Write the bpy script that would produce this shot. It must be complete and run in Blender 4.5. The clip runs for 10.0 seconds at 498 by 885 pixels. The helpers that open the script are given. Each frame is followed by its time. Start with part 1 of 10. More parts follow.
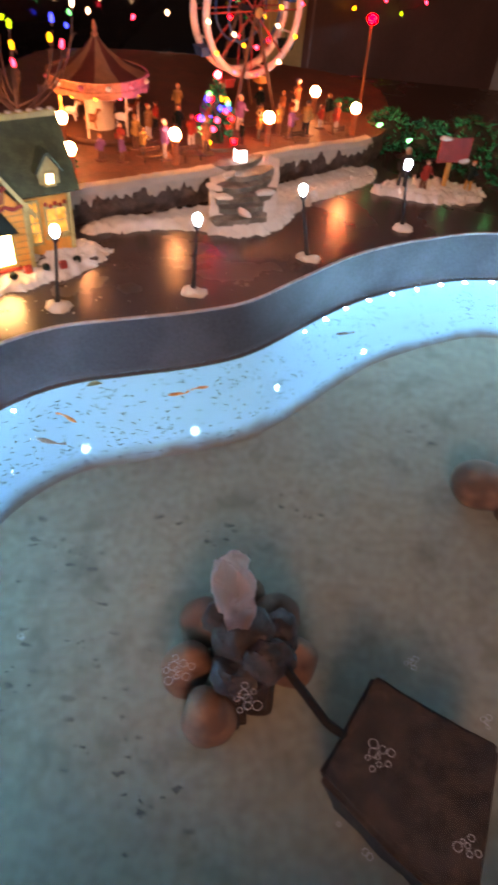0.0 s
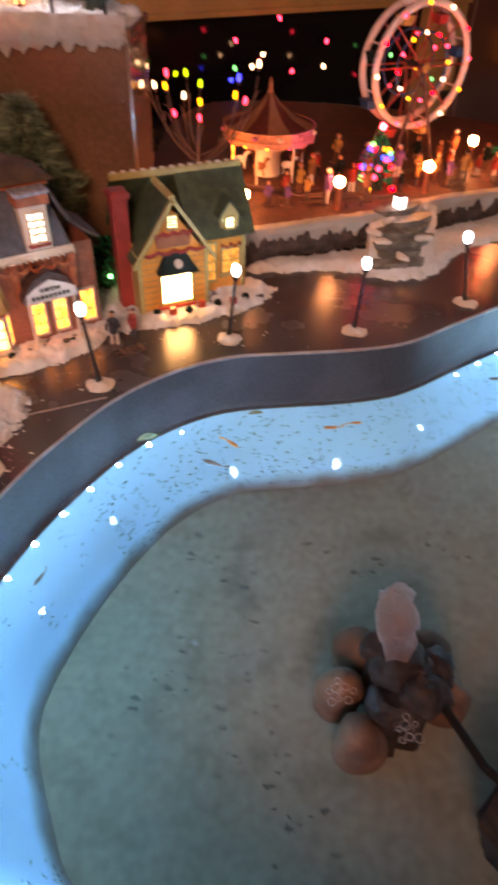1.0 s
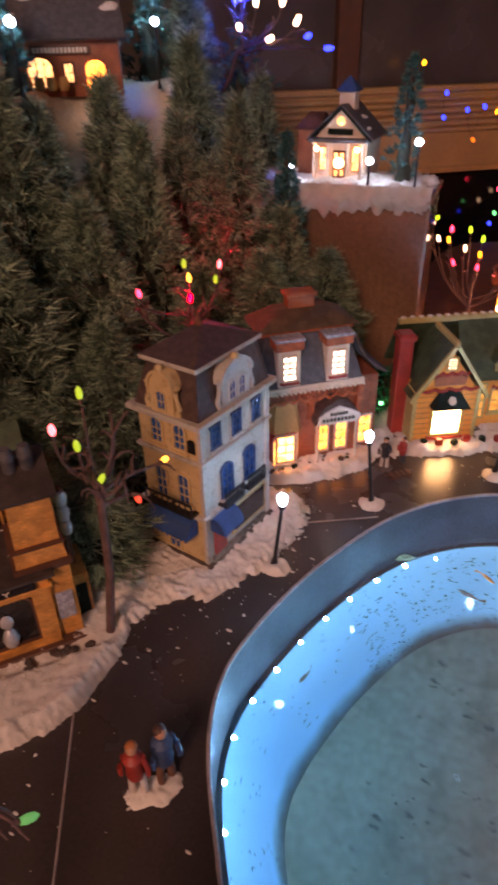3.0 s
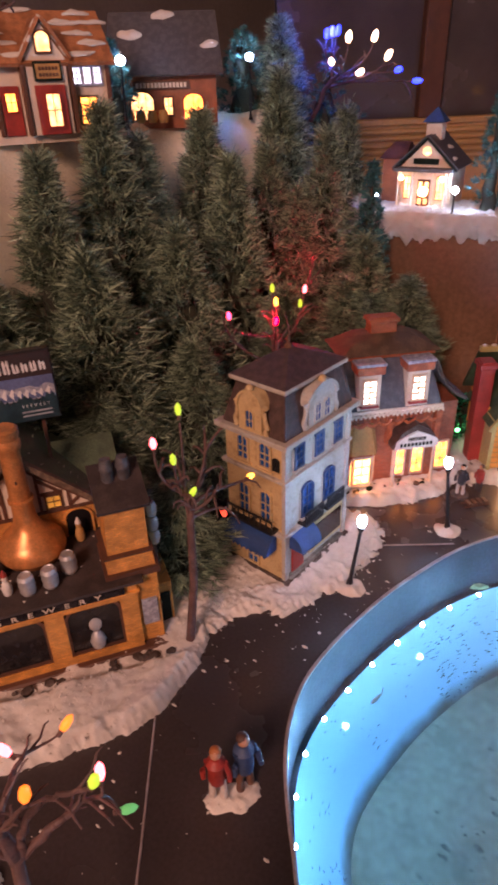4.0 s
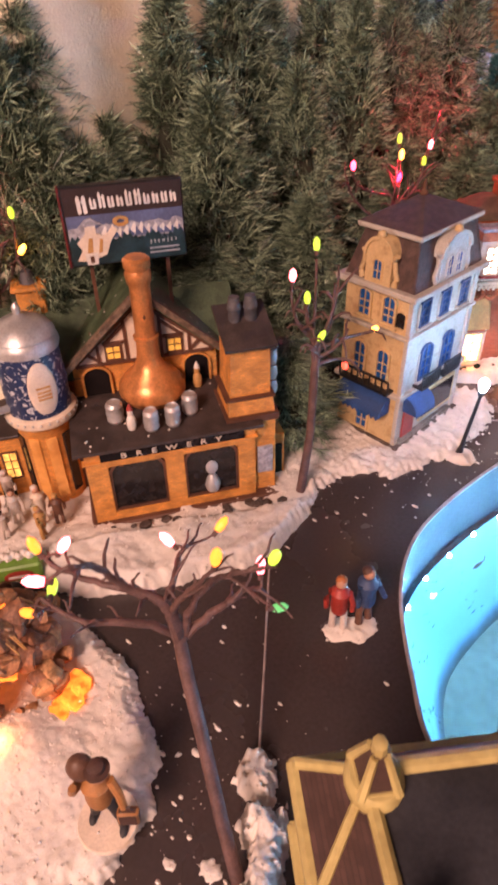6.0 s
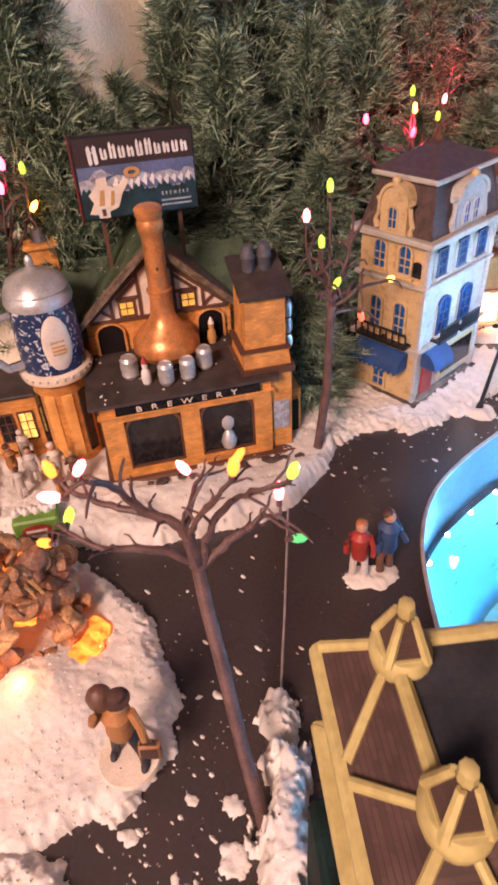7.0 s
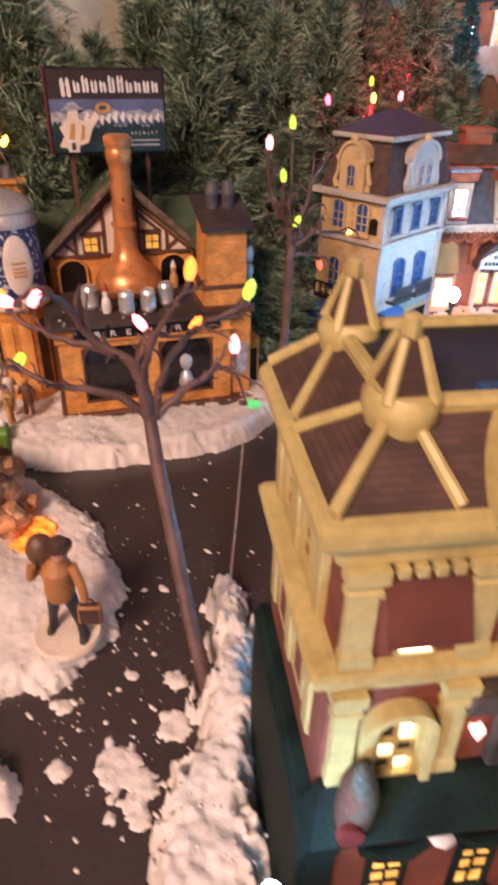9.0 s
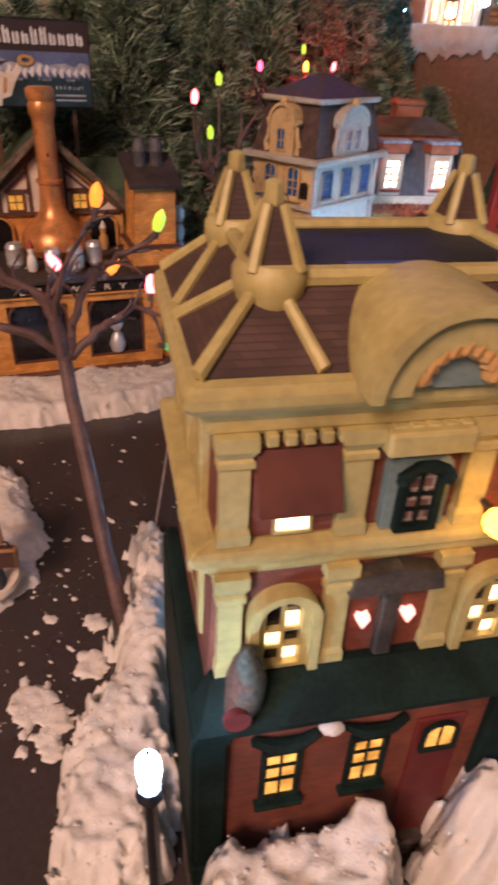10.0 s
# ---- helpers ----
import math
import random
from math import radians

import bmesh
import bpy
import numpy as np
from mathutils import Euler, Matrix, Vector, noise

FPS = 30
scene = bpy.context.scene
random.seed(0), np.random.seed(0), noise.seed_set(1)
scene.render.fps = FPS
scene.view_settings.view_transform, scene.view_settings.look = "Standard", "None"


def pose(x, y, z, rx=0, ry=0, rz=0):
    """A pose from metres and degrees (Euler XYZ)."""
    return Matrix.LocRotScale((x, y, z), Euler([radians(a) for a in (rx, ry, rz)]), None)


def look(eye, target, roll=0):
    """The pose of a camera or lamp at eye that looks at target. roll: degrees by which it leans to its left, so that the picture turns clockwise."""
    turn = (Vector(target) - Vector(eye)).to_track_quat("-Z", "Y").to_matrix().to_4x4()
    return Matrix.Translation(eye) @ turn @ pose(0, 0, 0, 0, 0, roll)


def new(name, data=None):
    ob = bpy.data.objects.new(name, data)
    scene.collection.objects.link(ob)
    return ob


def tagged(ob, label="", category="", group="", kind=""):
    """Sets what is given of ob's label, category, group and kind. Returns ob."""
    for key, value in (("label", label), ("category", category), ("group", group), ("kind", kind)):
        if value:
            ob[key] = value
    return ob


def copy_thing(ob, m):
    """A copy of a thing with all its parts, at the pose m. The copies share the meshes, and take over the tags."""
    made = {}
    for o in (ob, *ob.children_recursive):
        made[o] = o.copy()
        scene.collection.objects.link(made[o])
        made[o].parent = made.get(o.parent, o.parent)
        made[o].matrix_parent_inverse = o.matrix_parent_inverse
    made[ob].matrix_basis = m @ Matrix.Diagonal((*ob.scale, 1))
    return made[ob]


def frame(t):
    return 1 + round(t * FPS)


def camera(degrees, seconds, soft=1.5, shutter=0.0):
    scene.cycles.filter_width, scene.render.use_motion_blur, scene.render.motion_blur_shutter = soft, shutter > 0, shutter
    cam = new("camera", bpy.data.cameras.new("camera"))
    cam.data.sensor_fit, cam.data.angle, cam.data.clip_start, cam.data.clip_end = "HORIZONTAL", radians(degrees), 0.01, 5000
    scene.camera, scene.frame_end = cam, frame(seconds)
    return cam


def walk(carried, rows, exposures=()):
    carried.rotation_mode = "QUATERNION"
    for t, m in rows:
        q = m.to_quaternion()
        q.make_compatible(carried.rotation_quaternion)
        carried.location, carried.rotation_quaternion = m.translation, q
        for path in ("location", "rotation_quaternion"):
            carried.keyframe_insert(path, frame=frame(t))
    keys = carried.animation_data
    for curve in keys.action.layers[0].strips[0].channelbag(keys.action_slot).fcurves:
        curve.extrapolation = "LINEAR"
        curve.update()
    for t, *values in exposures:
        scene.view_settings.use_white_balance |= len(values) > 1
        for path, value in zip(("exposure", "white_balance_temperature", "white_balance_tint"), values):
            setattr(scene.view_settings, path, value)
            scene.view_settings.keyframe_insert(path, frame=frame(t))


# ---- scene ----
cam = camera(42.6, 10.0, soft=3.2, shutter=0.5)
PATH = [
    (0, (0.601, 0.646, 0.474), (0.6, 2.106, -0.893), 5.7),
    (0.5, (0.568, 0.628, 0.487), (0.421, 2.104, -0.854), 3.8),
    (1, (0.529, 0.607, 0.491), (0.209, 2.09, -0.813), 2.0),
    (1.5, (0.496, 0.584, 0.509), (0.014, 2.077, -0.731), 1.0),
    (2, (0.477, 0.572, 0.523), (-0.149, 2.049, -0.671), -0.3),
    (2.5, (0.442, 0.546, 0.542), (-0.309, 2.017, -0.586), -0.5),
    (3, (0.431, 0.522, 0.558), (-0.467, 1.963, -0.499), -1.4),
    (4.5, (0.4, 0.468, 0.571), (-0.685, 1.818, -0.429), -1.4),
    (5, (0.384, 0.443, 0.558), (-0.715, 1.739, -0.496), -1.5),
    (5.5, (0.372, 0.425, 0.541), (-0.744, 1.639, -0.591), -1.6),
    (6, (0.37, 0.412, 0.505), (-0.713, 1.575, -0.71), -1.4),
    (7.5, (0.395, 0.388, 0.437), (-0.748, 1.506, -0.766), -5.0),
    (8, (0.401, 0.379, 0.399), (-0.764, 1.544, -0.734), -5.1),
    (8.5, (0.405, 0.352, 0.374), (-0.798, 1.559, -0.674), -3.5),
    (9, (0.437, 0.336, 0.351), (-0.659, 1.636, -0.702), 1.1),
    (9.5, (0.452, 0.336, 0.33), (-0.606, 1.625, -0.774), 1.6),
    (10, (0.468, 0.336, 0.324), (-0.507, 1.717, -0.745), 3.1),
]
EXPOSURES = [(0.0, 0.36, 9000, 41), (1.0, 0.10, 9500, 45), (2.0, -0.2, 9100, 43), (2.5, -0.36, 8500, 44), (3.0, -0.1, 7900, 46), (4.5, 0.40, 7300, 48), (5.0, 0.56, 7250, 47), (5.5, 0.85, 7200, 45), (6.0, 1.09, 6900, 38), (7.5, 1.23, 6200, 28), (9.0, 1.02, 6400, 27), (10.0, 0.48, 6700, 28)]
walk(cam, [(t, look(eye, target, roll)) for t, eye, target, roll in PATH], EXPOSURES)

# ---- world and lights ----
world = bpy.data.worlds.new("night")
world.use_nodes = True
world.node_tree.nodes["Background"].inputs[0].default_value = (0.30, 0.27, 0.28, 1)
world.node_tree.nodes["Background"].inputs[1].default_value = 0.03
scene.world = world


def area_lamp(name, eye, target, size, watts, colour):
    d = bpy.data.lights.new(name, "AREA")
    d.shape, d.size, d.energy, d.color = "DISK", size, watts, colour
    ob = new(name, d)
    ob.matrix_world = look(eye, target)
    return ob


def bulb_lamp(name, at, watts, colour, radius=0.006):
    d = bpy.data.lights.new(name, "POINT")
    d.energy, d.color, d.shadow_soft_size = watts, colour, radius
    ob = new(name, d)
    ob.location = at
    return ob


# assumed room lamp out of view; place and power tuned to the brightness
area_lamp("ceiling_lamp_light", (0.70, -1.20, 1.60), (0.1, 0.9, 0.1), 0.8, 42.0, (1.0, 0.70, 0.52))


# ---- materials ----
def _nodes(name):
    m = bpy.data.materials.new(name)
    m.use_nodes = True
    nt = m.node_tree
    return m, nt, nt.nodes["Principled BSDF"]


def surf(name, col, rough=0.6, metal=0.0, var=0.25, scale=40.0, fine=500.0, bump=0.3, col2=None, coat=0.0, depth=0.0008, patch=(0.42, 0.6), spec=0.5, rvar=0.12):
    """A worn surface: base colour varied at two scales, with fine relief."""
    m, nt, p = _nodes(name)
    n, l = nt.nodes, nt.links
    tc = n.new("ShaderNodeTexCoord")
    big = n.new("ShaderNodeTexNoise")
    big.inputs["Scale"].default_value, big.inputs["Detail"].default_value = scale, 5
    small = n.new("ShaderNodeTexNoise")
    small.inputs["Scale"].default_value, small.inputs["Detail"].default_value = fine, 3
    l.new(tc.outputs["Object"], big.inputs["Vector"])
    l.new(tc.outputs["Object"], small.inputs["Vector"])
    ramp = n.new("ShaderNodeValToRGB")
    e = ramp.color_ramp.elements
    c2 = col2 or tuple(c * (1 - var) for c in col)
    e[0].position, e[1].position = patch
    e[0].color, e[1].color = (*c2, 1), (*col, 1)
    l.new(big.outputs["Fac"], ramp.inputs["Fac"])
    mix = n.new("ShaderNodeMix")
    mix.data_type, mix.blend_type = "RGBA", "MULTIPLY"
    mix.inputs["Factor"].default_value = 1.0
    grain = n.new("ShaderNodeMapRange")
    grain.inputs["From Min"].default_value, grain.inputs["From Max"].default_value = 0.3, 0.7
    grain.inputs["To Min"].default_value, grain.inputs["To Max"].default_value = 1 - var * 0.7, 1 + var * 0.35
    l.new(small.outputs["Fac"], grain.inputs["Value"])
    l.new(ramp.outputs["Color"], mix.inputs[6])
    l.new(grain.outputs["Result"], mix.inputs[7])
    l.new(mix.outputs[2], p.inputs["Base Color"])
    rr = n.new("ShaderNodeMapRange")
    rr.inputs["To Min"].default_value, rr.inputs["To Max"].default_value = max(0.02, rough - rvar), min(1, rough + rvar)
    l.new(big.outputs["Fac"], rr.inputs["Value"])
    l.new(rr.outputs["Result"], p.inputs["Roughness"])
    p.inputs["Metallic"].default_value, p.inputs["Coat Weight"].default_value = metal, coat
    p.inputs["Specular IOR Level"].default_value = spec
    b = n.new("ShaderNodeBump")
    b.inputs["Strength"].default_value, b.inputs["Distance"].default_value = bump, depth
    l.new(small.outputs["Fac"], b.inputs["Height"])
    l.new(b.outputs["Normal"], p.inputs["Normal"])
    return m


def brickwork(name, col, mortar, w=0.006, h=0.0024, rough=0.75, bump=0.5):
    m, nt, p = _nodes(name)
    n, l = nt.nodes, nt.links
    tc = n.new("ShaderNodeTexCoord")
    sep, com = n.new("ShaderNodeSeparateXYZ"), n.new("ShaderNodeCombineXYZ")
    add = n.new("ShaderNodeMath")
    l.new(tc.outputs["Object"], sep.inputs[0])
    l.new(sep.outputs[0], add.inputs[0])
    l.new(sep.outputs[1], add.inputs[1])
    l.new(add.outputs[0], com.inputs[0])
    l.new(sep.outputs[2], com.inputs[1])
    br = n.new("ShaderNodeTexBrick")
    br.inputs["Scale"].default_value = 1.0
    br.inputs["Brick Width"].default_value, br.inputs["Row Height"].default_value = w, h
    br.inputs["Mortar Size"].default_value = h * 0.12
    br.inputs["Color1"].default_value, br.inputs["Color2"].default_value = (*col, 1), (*[c * 0.7 for c in col], 1)
    br.inputs["Mortar"].default_value = (*mortar, 1)
    l.new(com.outputs[0], br.inputs["Vector"])
    no = n.new("ShaderNodeTexNoise")
    no.inputs["Scale"].default_value = 60
    l.new(tc.outputs["Object"], no.inputs["Vector"])
    mix = n.new("ShaderNodeMix")
    mix.data_type, mix.blend_type = "RGBA", "MULTIPLY"
    mix.inputs["Factor"].default_value = 1.0
    mr = n.new("ShaderNodeMapRange")
    mr.inputs["From Min"].default_value, mr.inputs["From Max"].default_value = 0.3, 0.7
    mr.inputs["To Min"].default_value, mr.inputs["To Max"].default_value = 0.65, 1.15
    l.new(no.outputs["Fac"], mr.inputs["Value"])
    l.new(br.outputs["Color"], mix.inputs[6])
    l.new(mr.outputs["Result"], mix.inputs[7])
    l.new(mix.outputs[2], p.inputs["Base Color"])
    p.inputs["Roughness"].default_value = rough
    b = n.new("ShaderNodeBump")
    b.invert = True
    b.inputs["Strength"].default_value, b.inputs["Distance"].default_value = bump, 0.0006
    l.new(br.outputs["Fac"], b.inputs["Height"])
    l.new(b.outputs["Normal"], p.inputs["Normal"])
    return m


def glow(name, col, strength):
    m, nt, p = _nodes(name)
    p.inputs["Base Color"].default_value = (*[0.08 + c * 0.6 for c in col], 1)
    p.inputs["Emission Color"].default_value = (*col, 1)
    p.inputs["Emission Strength"].default_value = strength
    p.inputs["Roughness"].default_value = 0.35
    return m


def lit_pane(name, col, strength, low=0.35):
    """A window pane lit from a small lamp inside: uneven glow."""
    m, nt, p = _nodes(name)
    n, l = nt.nodes, nt.links
    tc, no, mr = n.new("ShaderNodeTexCoord"), n.new("ShaderNodeTexNoise"), n.new("ShaderNodeMapRange")
    no.inputs["Scale"].default_value = 90
    l.new(tc.outputs["Object"], no.inputs["Vector"])
    mr.inputs["From Min"].default_value, mr.inputs["From Max"].default_value = 0.35, 0.65
    mr.inputs["To Min"].default_value, mr.inputs["To Max"].default_value = strength * low, strength
    l.new(no.outputs["Fac"], mr.inputs["Value"])
    l.new(mr.outputs["Result"], p.inputs["Emission Strength"])
    p.inputs["Emission Color"].default_value = (*col, 1)
    p.inputs["Base Color"].default_value = (*[c * 0.5 for c in col], 1)
    p.inputs["Roughness"].default_value = 0.2
    return m


def clear(name, col=(1, 1, 1), ior=1.33, rough=0.0):
    m, nt, p = _nodes(name)
    p.inputs["Base Color"].default_value = (*col, 1)
    p.inputs["Transmission Weight"].default_value = 1.0
    p.inputs["IOR"].default_value = ior
    p.inputs["Roughness"].default_value = rough
    return m


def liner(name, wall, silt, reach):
    """Pool liner whose colour turns darker and browner towards its foot."""
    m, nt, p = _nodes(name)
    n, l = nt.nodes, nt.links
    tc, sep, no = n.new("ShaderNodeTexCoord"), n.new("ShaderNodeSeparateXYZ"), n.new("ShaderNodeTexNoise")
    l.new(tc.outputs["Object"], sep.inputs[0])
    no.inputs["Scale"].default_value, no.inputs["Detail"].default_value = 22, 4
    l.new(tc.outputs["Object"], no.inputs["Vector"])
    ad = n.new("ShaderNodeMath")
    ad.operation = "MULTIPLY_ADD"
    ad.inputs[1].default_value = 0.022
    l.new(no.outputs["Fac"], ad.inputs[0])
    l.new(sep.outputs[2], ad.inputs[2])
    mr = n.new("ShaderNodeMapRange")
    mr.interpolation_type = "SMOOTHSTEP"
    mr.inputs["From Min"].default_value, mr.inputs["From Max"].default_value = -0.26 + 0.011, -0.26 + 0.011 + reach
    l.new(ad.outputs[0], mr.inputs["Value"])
    # mix from the darker foot colour up to the wall colour
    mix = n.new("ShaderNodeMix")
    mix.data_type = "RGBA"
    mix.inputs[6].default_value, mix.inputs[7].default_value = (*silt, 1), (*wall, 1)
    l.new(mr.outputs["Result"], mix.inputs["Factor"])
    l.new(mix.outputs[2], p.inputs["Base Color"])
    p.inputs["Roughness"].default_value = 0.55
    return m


BOARD = surf("painted_board", (0.054, 0.042, 0.040), 0.27, var=0.2, scale=7, fine=260, bump=0.2, depth=0.0004, col2=(0.040, 0.030, 0.029), patch=(0.25, 0.75), rvar=0.03)
SNOW = surf("fake_snow", (0.68, 0.635, 0.575), 0.95, var=0.08, scale=60, fine=900, bump=0.6, depth=0.0006)
FELT = surf("cotton_snow", (0.92, 0.85, 0.66), 0.95, var=0.12, scale=14, fine=300, bump=0.6, depth=0.0015)
RIM = surf("grey_liner", (0.070, 0.072, 0.082), 0.6, var=0.25, scale=12, fine=240, bump=0.15, rvar=0.05, spec=0.2)
LIP = surf("worn_edge", (0.40, 0.33, 0.32), 0.5, var=0.3, scale=60)
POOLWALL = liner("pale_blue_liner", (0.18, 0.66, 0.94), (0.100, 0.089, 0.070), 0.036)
POOLFLOOR = surf("silted_floor", (0.130, 0.118, 0.088), 0.9, var=0.25, scale=16, fine=90, bump=0.2, col2=(0.094, 0.085, 0.062), patch=(0.30, 0.47), spec=0.2)
TERRACE = surf("dark_terrace", (0.060, 0.044, 0.040), 0.6, var=0.4, scale=60, bump=0.5)
HOSE = surf("black_rubber", (0.006, 0.005, 0.005), 0.85, var=0.3, spec=0.1)
BLACKMETAL = surf("black_paint", (0.012, 0.012, 0.014), 0.4, var=0.2)
LAMPGLOW = glow("cool_globe", (0.36, 0.70, 1.0), 150.0)
WARMGLOBE = glow("warm_globe", (1.0, 0.43, 0.17), 130.0)
LED = glow("water_led", (0.14, 0.61, 1.0), 3100.0)
WOODROW = surf("brown_panel", (0.24, 0.13, 0.08), 0.22, var=0.3, scale=6, fine=120, bump=0.1, coat=0.6)
BRICK_TAN = brickwork("tan_brick", (0.80, 0.33, 0.060), (0.48, 0.22, 0.07))
BRICK_RED = brickwork("red_brick", (0.22, 0.055, 0.028), (0.13, 0.045, 0.030), 0.005, 0.002)
TIMBER = surf("dark_timber", (0.12, 0.05, 0.028), 0.6)
PLASTER = surf("cream_plaster", (0.72, 0.60, 0.47), 0.7, var=0.15)
CREAM = surf("cream_trim", (0.475, 0.400, 0.160), 0.5, var=0.20, scale=40, fine=260, bump=0.12, col2=(0.36, 0.29, 0.11), patch=(0.30, 0.58))
OCHRE = surf("ochre_stucco", (0.56, 0.30, 0.095), 0.65, var=0.25)
HOUSECREAM = surf("worn_cream_paint", (0.44, 0.41, 0.355), 0.55, var=0.22, scale=90, col2=(0.33, 0.29, 0.235), patch=(0.30, 0.48))
HOUSEOCHRE = surf("worn_ochre_paint", (0.56, 0.40, 0.20), 0.6, var=0.22, scale=90, col2=(0.40, 0.26, 0.115), patch=(0.30, 0.48))
IVORY = surf("ivory_trim", (0.72, 0.68, 0.62), 0.55, var=0.15)
YELLOW = surf("yellow_clapboard", (0.82, 0.36, 0.07), 0.6, var=0.15)
SLATE = surf("brown_slate", (0.095, 0.055, 0.045), 0.6, var=0.4, scale=120, fine=700, bump=0.8)
SLATE_BLUE = surf("blue_grey_slate", (0.095, 0.092, 0.10), 0.6, var=0.3, scale=120, bump=0.6)
DECK = surf("dark_deck", (0.035, 0.036, 0.042), 0.65, var=0.3, spec=0.25)
GREENROOF = surf("green_roof", (0.062, 0.098, 0.050), 0.6, var=0.4, scale=60, bump=0.7)
GREENTRIM = surf("dark_green_paint", (0.008, 0.022, 0.018), 0.7, var=0.5, scale=50, spec=0.15)
BLUE = surf("blue_paint", (0.022, 0.075, 0.21), 0.5, var=0.3)
BLUECLOTH = surf("blue_awning", (0.02, 0.075, 0.24), 0.7, var=0.3)
RUSTHEAD = surf("rust_orange_paint", (0.50, 0.13, 0.05), 0.6, var=0.35, scale=90)
FROST = surf("frosted_blue_paint", (0.40, 0.45, 0.55), 0.7, var=0.4, scale=120)
REDPAINT = surf("red_paint", (0.40, 0.045, 0.03), 0.5, var=0.3)
RUST = surf("rust_brick_paint", (0.38, 0.12, 0.05), 0.65, var=0.3)
COPPER = surf("copper", (0.74, 0.30, 0.10), 0.34, metal=0.45, var=0.3, scale=60, bump=0.1)
PEWTER = surf("pewter", (0.62, 0.61, 0.60), 0.36, metal=0.55, var=0.25)
GLASSDARK = surf("dark_window", (0.02, 0.018, 0.02), 0.12, var=0.4, scale=80, bump=0.02)
WARMPANE = lit_pane("warm_pane", (1.0, 0.33, 0.05), 8.0, low=0.3)
HOTPANE = lit_pane("bright_pane", (1.0, 0.46, 0.10), 16.0, low=0.25)
WHITEPANE = lit_pane("white_pane", (1.0, 0.76, 0.46), 7.0, low=0.5)
DULLGOLD = lit_pane("dull_gold", (1.0, 0.50, 0.08), 0.42, low=0.5)
DULLGLOW = lit_pane("dull_glow", (1.0, 0.42, 0.10), 0.16, low=0.1)
DIMPANE = lit_pane("dim_pane", (1.0, 0.50, 0.10), 1.0, low=0.3)
GREYPRINT = surf("pale_grey_print", (0.42, 0.42, 0.46), 0.5, var=0.4, scale=160)
DARKRED = surf("dark_red_edge", (0.14, 0.02, 0.018), 0.5)
BARK = surf("bare_wire_bark", (0.135, 0.072, 0.062), 0.6, var=0.35, scale=80, bump=0.5)
TERRACOTTA = surf("terracotta_stone", (0.145, 0.072, 0.046), 0.85, var=0.5, scale=25, bump=0.4, spec=0.15)
DARKROCK = surf("wet_dark_rock", (0.026, 0.016, 0.013), 0.6, var=0.6, scale=70, fine=300, bump=1.0, spec=0.2)
STONE = surf("mound_stone", (0.105, 0.075, 0.062), 0.65, var=0.5, scale=70, fine=300, bump=0.9, depth=0.002)
SLATESTEP = surf("slate_steps", (0.22, 0.21, 0.175), 0.6, var=0.5, scale=60, bump=0.6)
SKIN = surf("painted_figure_skin", (0.55, 0.28, 0.17), 0.6)
WALLPAINT = surf("dim_wall_paint", (0.30, 0.26, 0.23), 0.8, var=0.12, scale=3, fine=60, bump=0.1)


# ---- building helpers ----
def box(bm, x0, x1, y0, y1, z0, z1, bev=0.0, mi=0):
    r = bmesh.ops.create_cube(bm, size=1.0, matrix=Matrix.LocRotScale(((x0 + x1) / 2, (y0 + y1) / 2, (z0 + z1) / 2), None, (abs(x1 - x0), abs(y1 - y0), abs(z1 - z0))))
    vs = r["verts"]
    for f in {f for v in vs for f in v.link_faces}:
        f.material_index = mi
    if bev:
        bmesh.ops.bevel(bm, geom=list({e for v in vs for e in v.link_edges}), offset=bev, segments=1, affect="EDGES")
    return bm


def cone(bm, x, y, z0, z1, r0, r1, n=16, mi=0):
    r = bmesh.ops.create_cone(bm, cap_ends=True, segments=n, radius1=r0, radius2=max(r1, 1e-5), depth=z1 - z0, matrix=Matrix.Translation((x, y, (z0 + z1) / 2)))
    for f in {f for v in r["verts"] for f in v.link_faces}:
        f.material_index = mi
    return bm


def ball(bm, x, y, z, r, sx=1, sy=1, sz=1, sub=2, mi=0):
    q = bmesh.ops.create_icosphere(bm, subdivisions=sub, radius=r, matrix=Matrix.LocRotScale((x, y, z), None, (sx, sy, sz)))
    for f in {f for v in q["verts"] for f in v.link_faces}:
        f.material_index = mi
    return bm


def lathe(bm, prof, n=24, cx=0.0, cy=0.0, mi=0):
    rings = []
    for r, z in prof:
        rings.append([bm.verts.new((cx + r * math.cos(2 * math.pi * k / n), cy + r * math.sin(2 * math.pi * k / n), z)) for k in range(n)])
    for a, b in zip(rings, rings[1:]):
        for k in range(n):
            bm.faces.new((a[k], a[(k + 1) % n], b[(k + 1) % n], b[k])).material_index = mi
    bm.faces.new(rings[0][::-1]).material_index = mi
    bm.faces.new(rings[-1]).material_index = mi
    return bm


def tube(bm, pts, radii, n=6, mi=0):
    pts = [Vector(p) for p in pts]
    if not isinstance(radii, (list, tuple)):
        radii = [radii] * len(pts)
    rings = []
    for i, (p, r) in enumerate(zip(pts, radii)):
        d = (pts[min(i + 1, len(pts) - 1)] - pts[max(i - 1, 0)]).normalized()
        u = d.cross(Vector((0.31, 0.17, 0.93))).normalized()
        v = d.cross(u)
        rings.append([bm.verts.new(p + r * (math.cos(2 * math.pi * k / n) * u + math.sin(2 * math.pi * k / n) * v)) for k in range(n)])
    for a, b in zip(rings, rings[1:]):
        for k in range(n):
            bm.faces.new((a[k], a[(k + 1) % n], b[(k + 1) % n], b[k])).material_index = mi
    bm.faces.new(rings[0]).material_index = mi
    bm.faces.new(rings[-1][::-1]).material_index = mi
    return bm


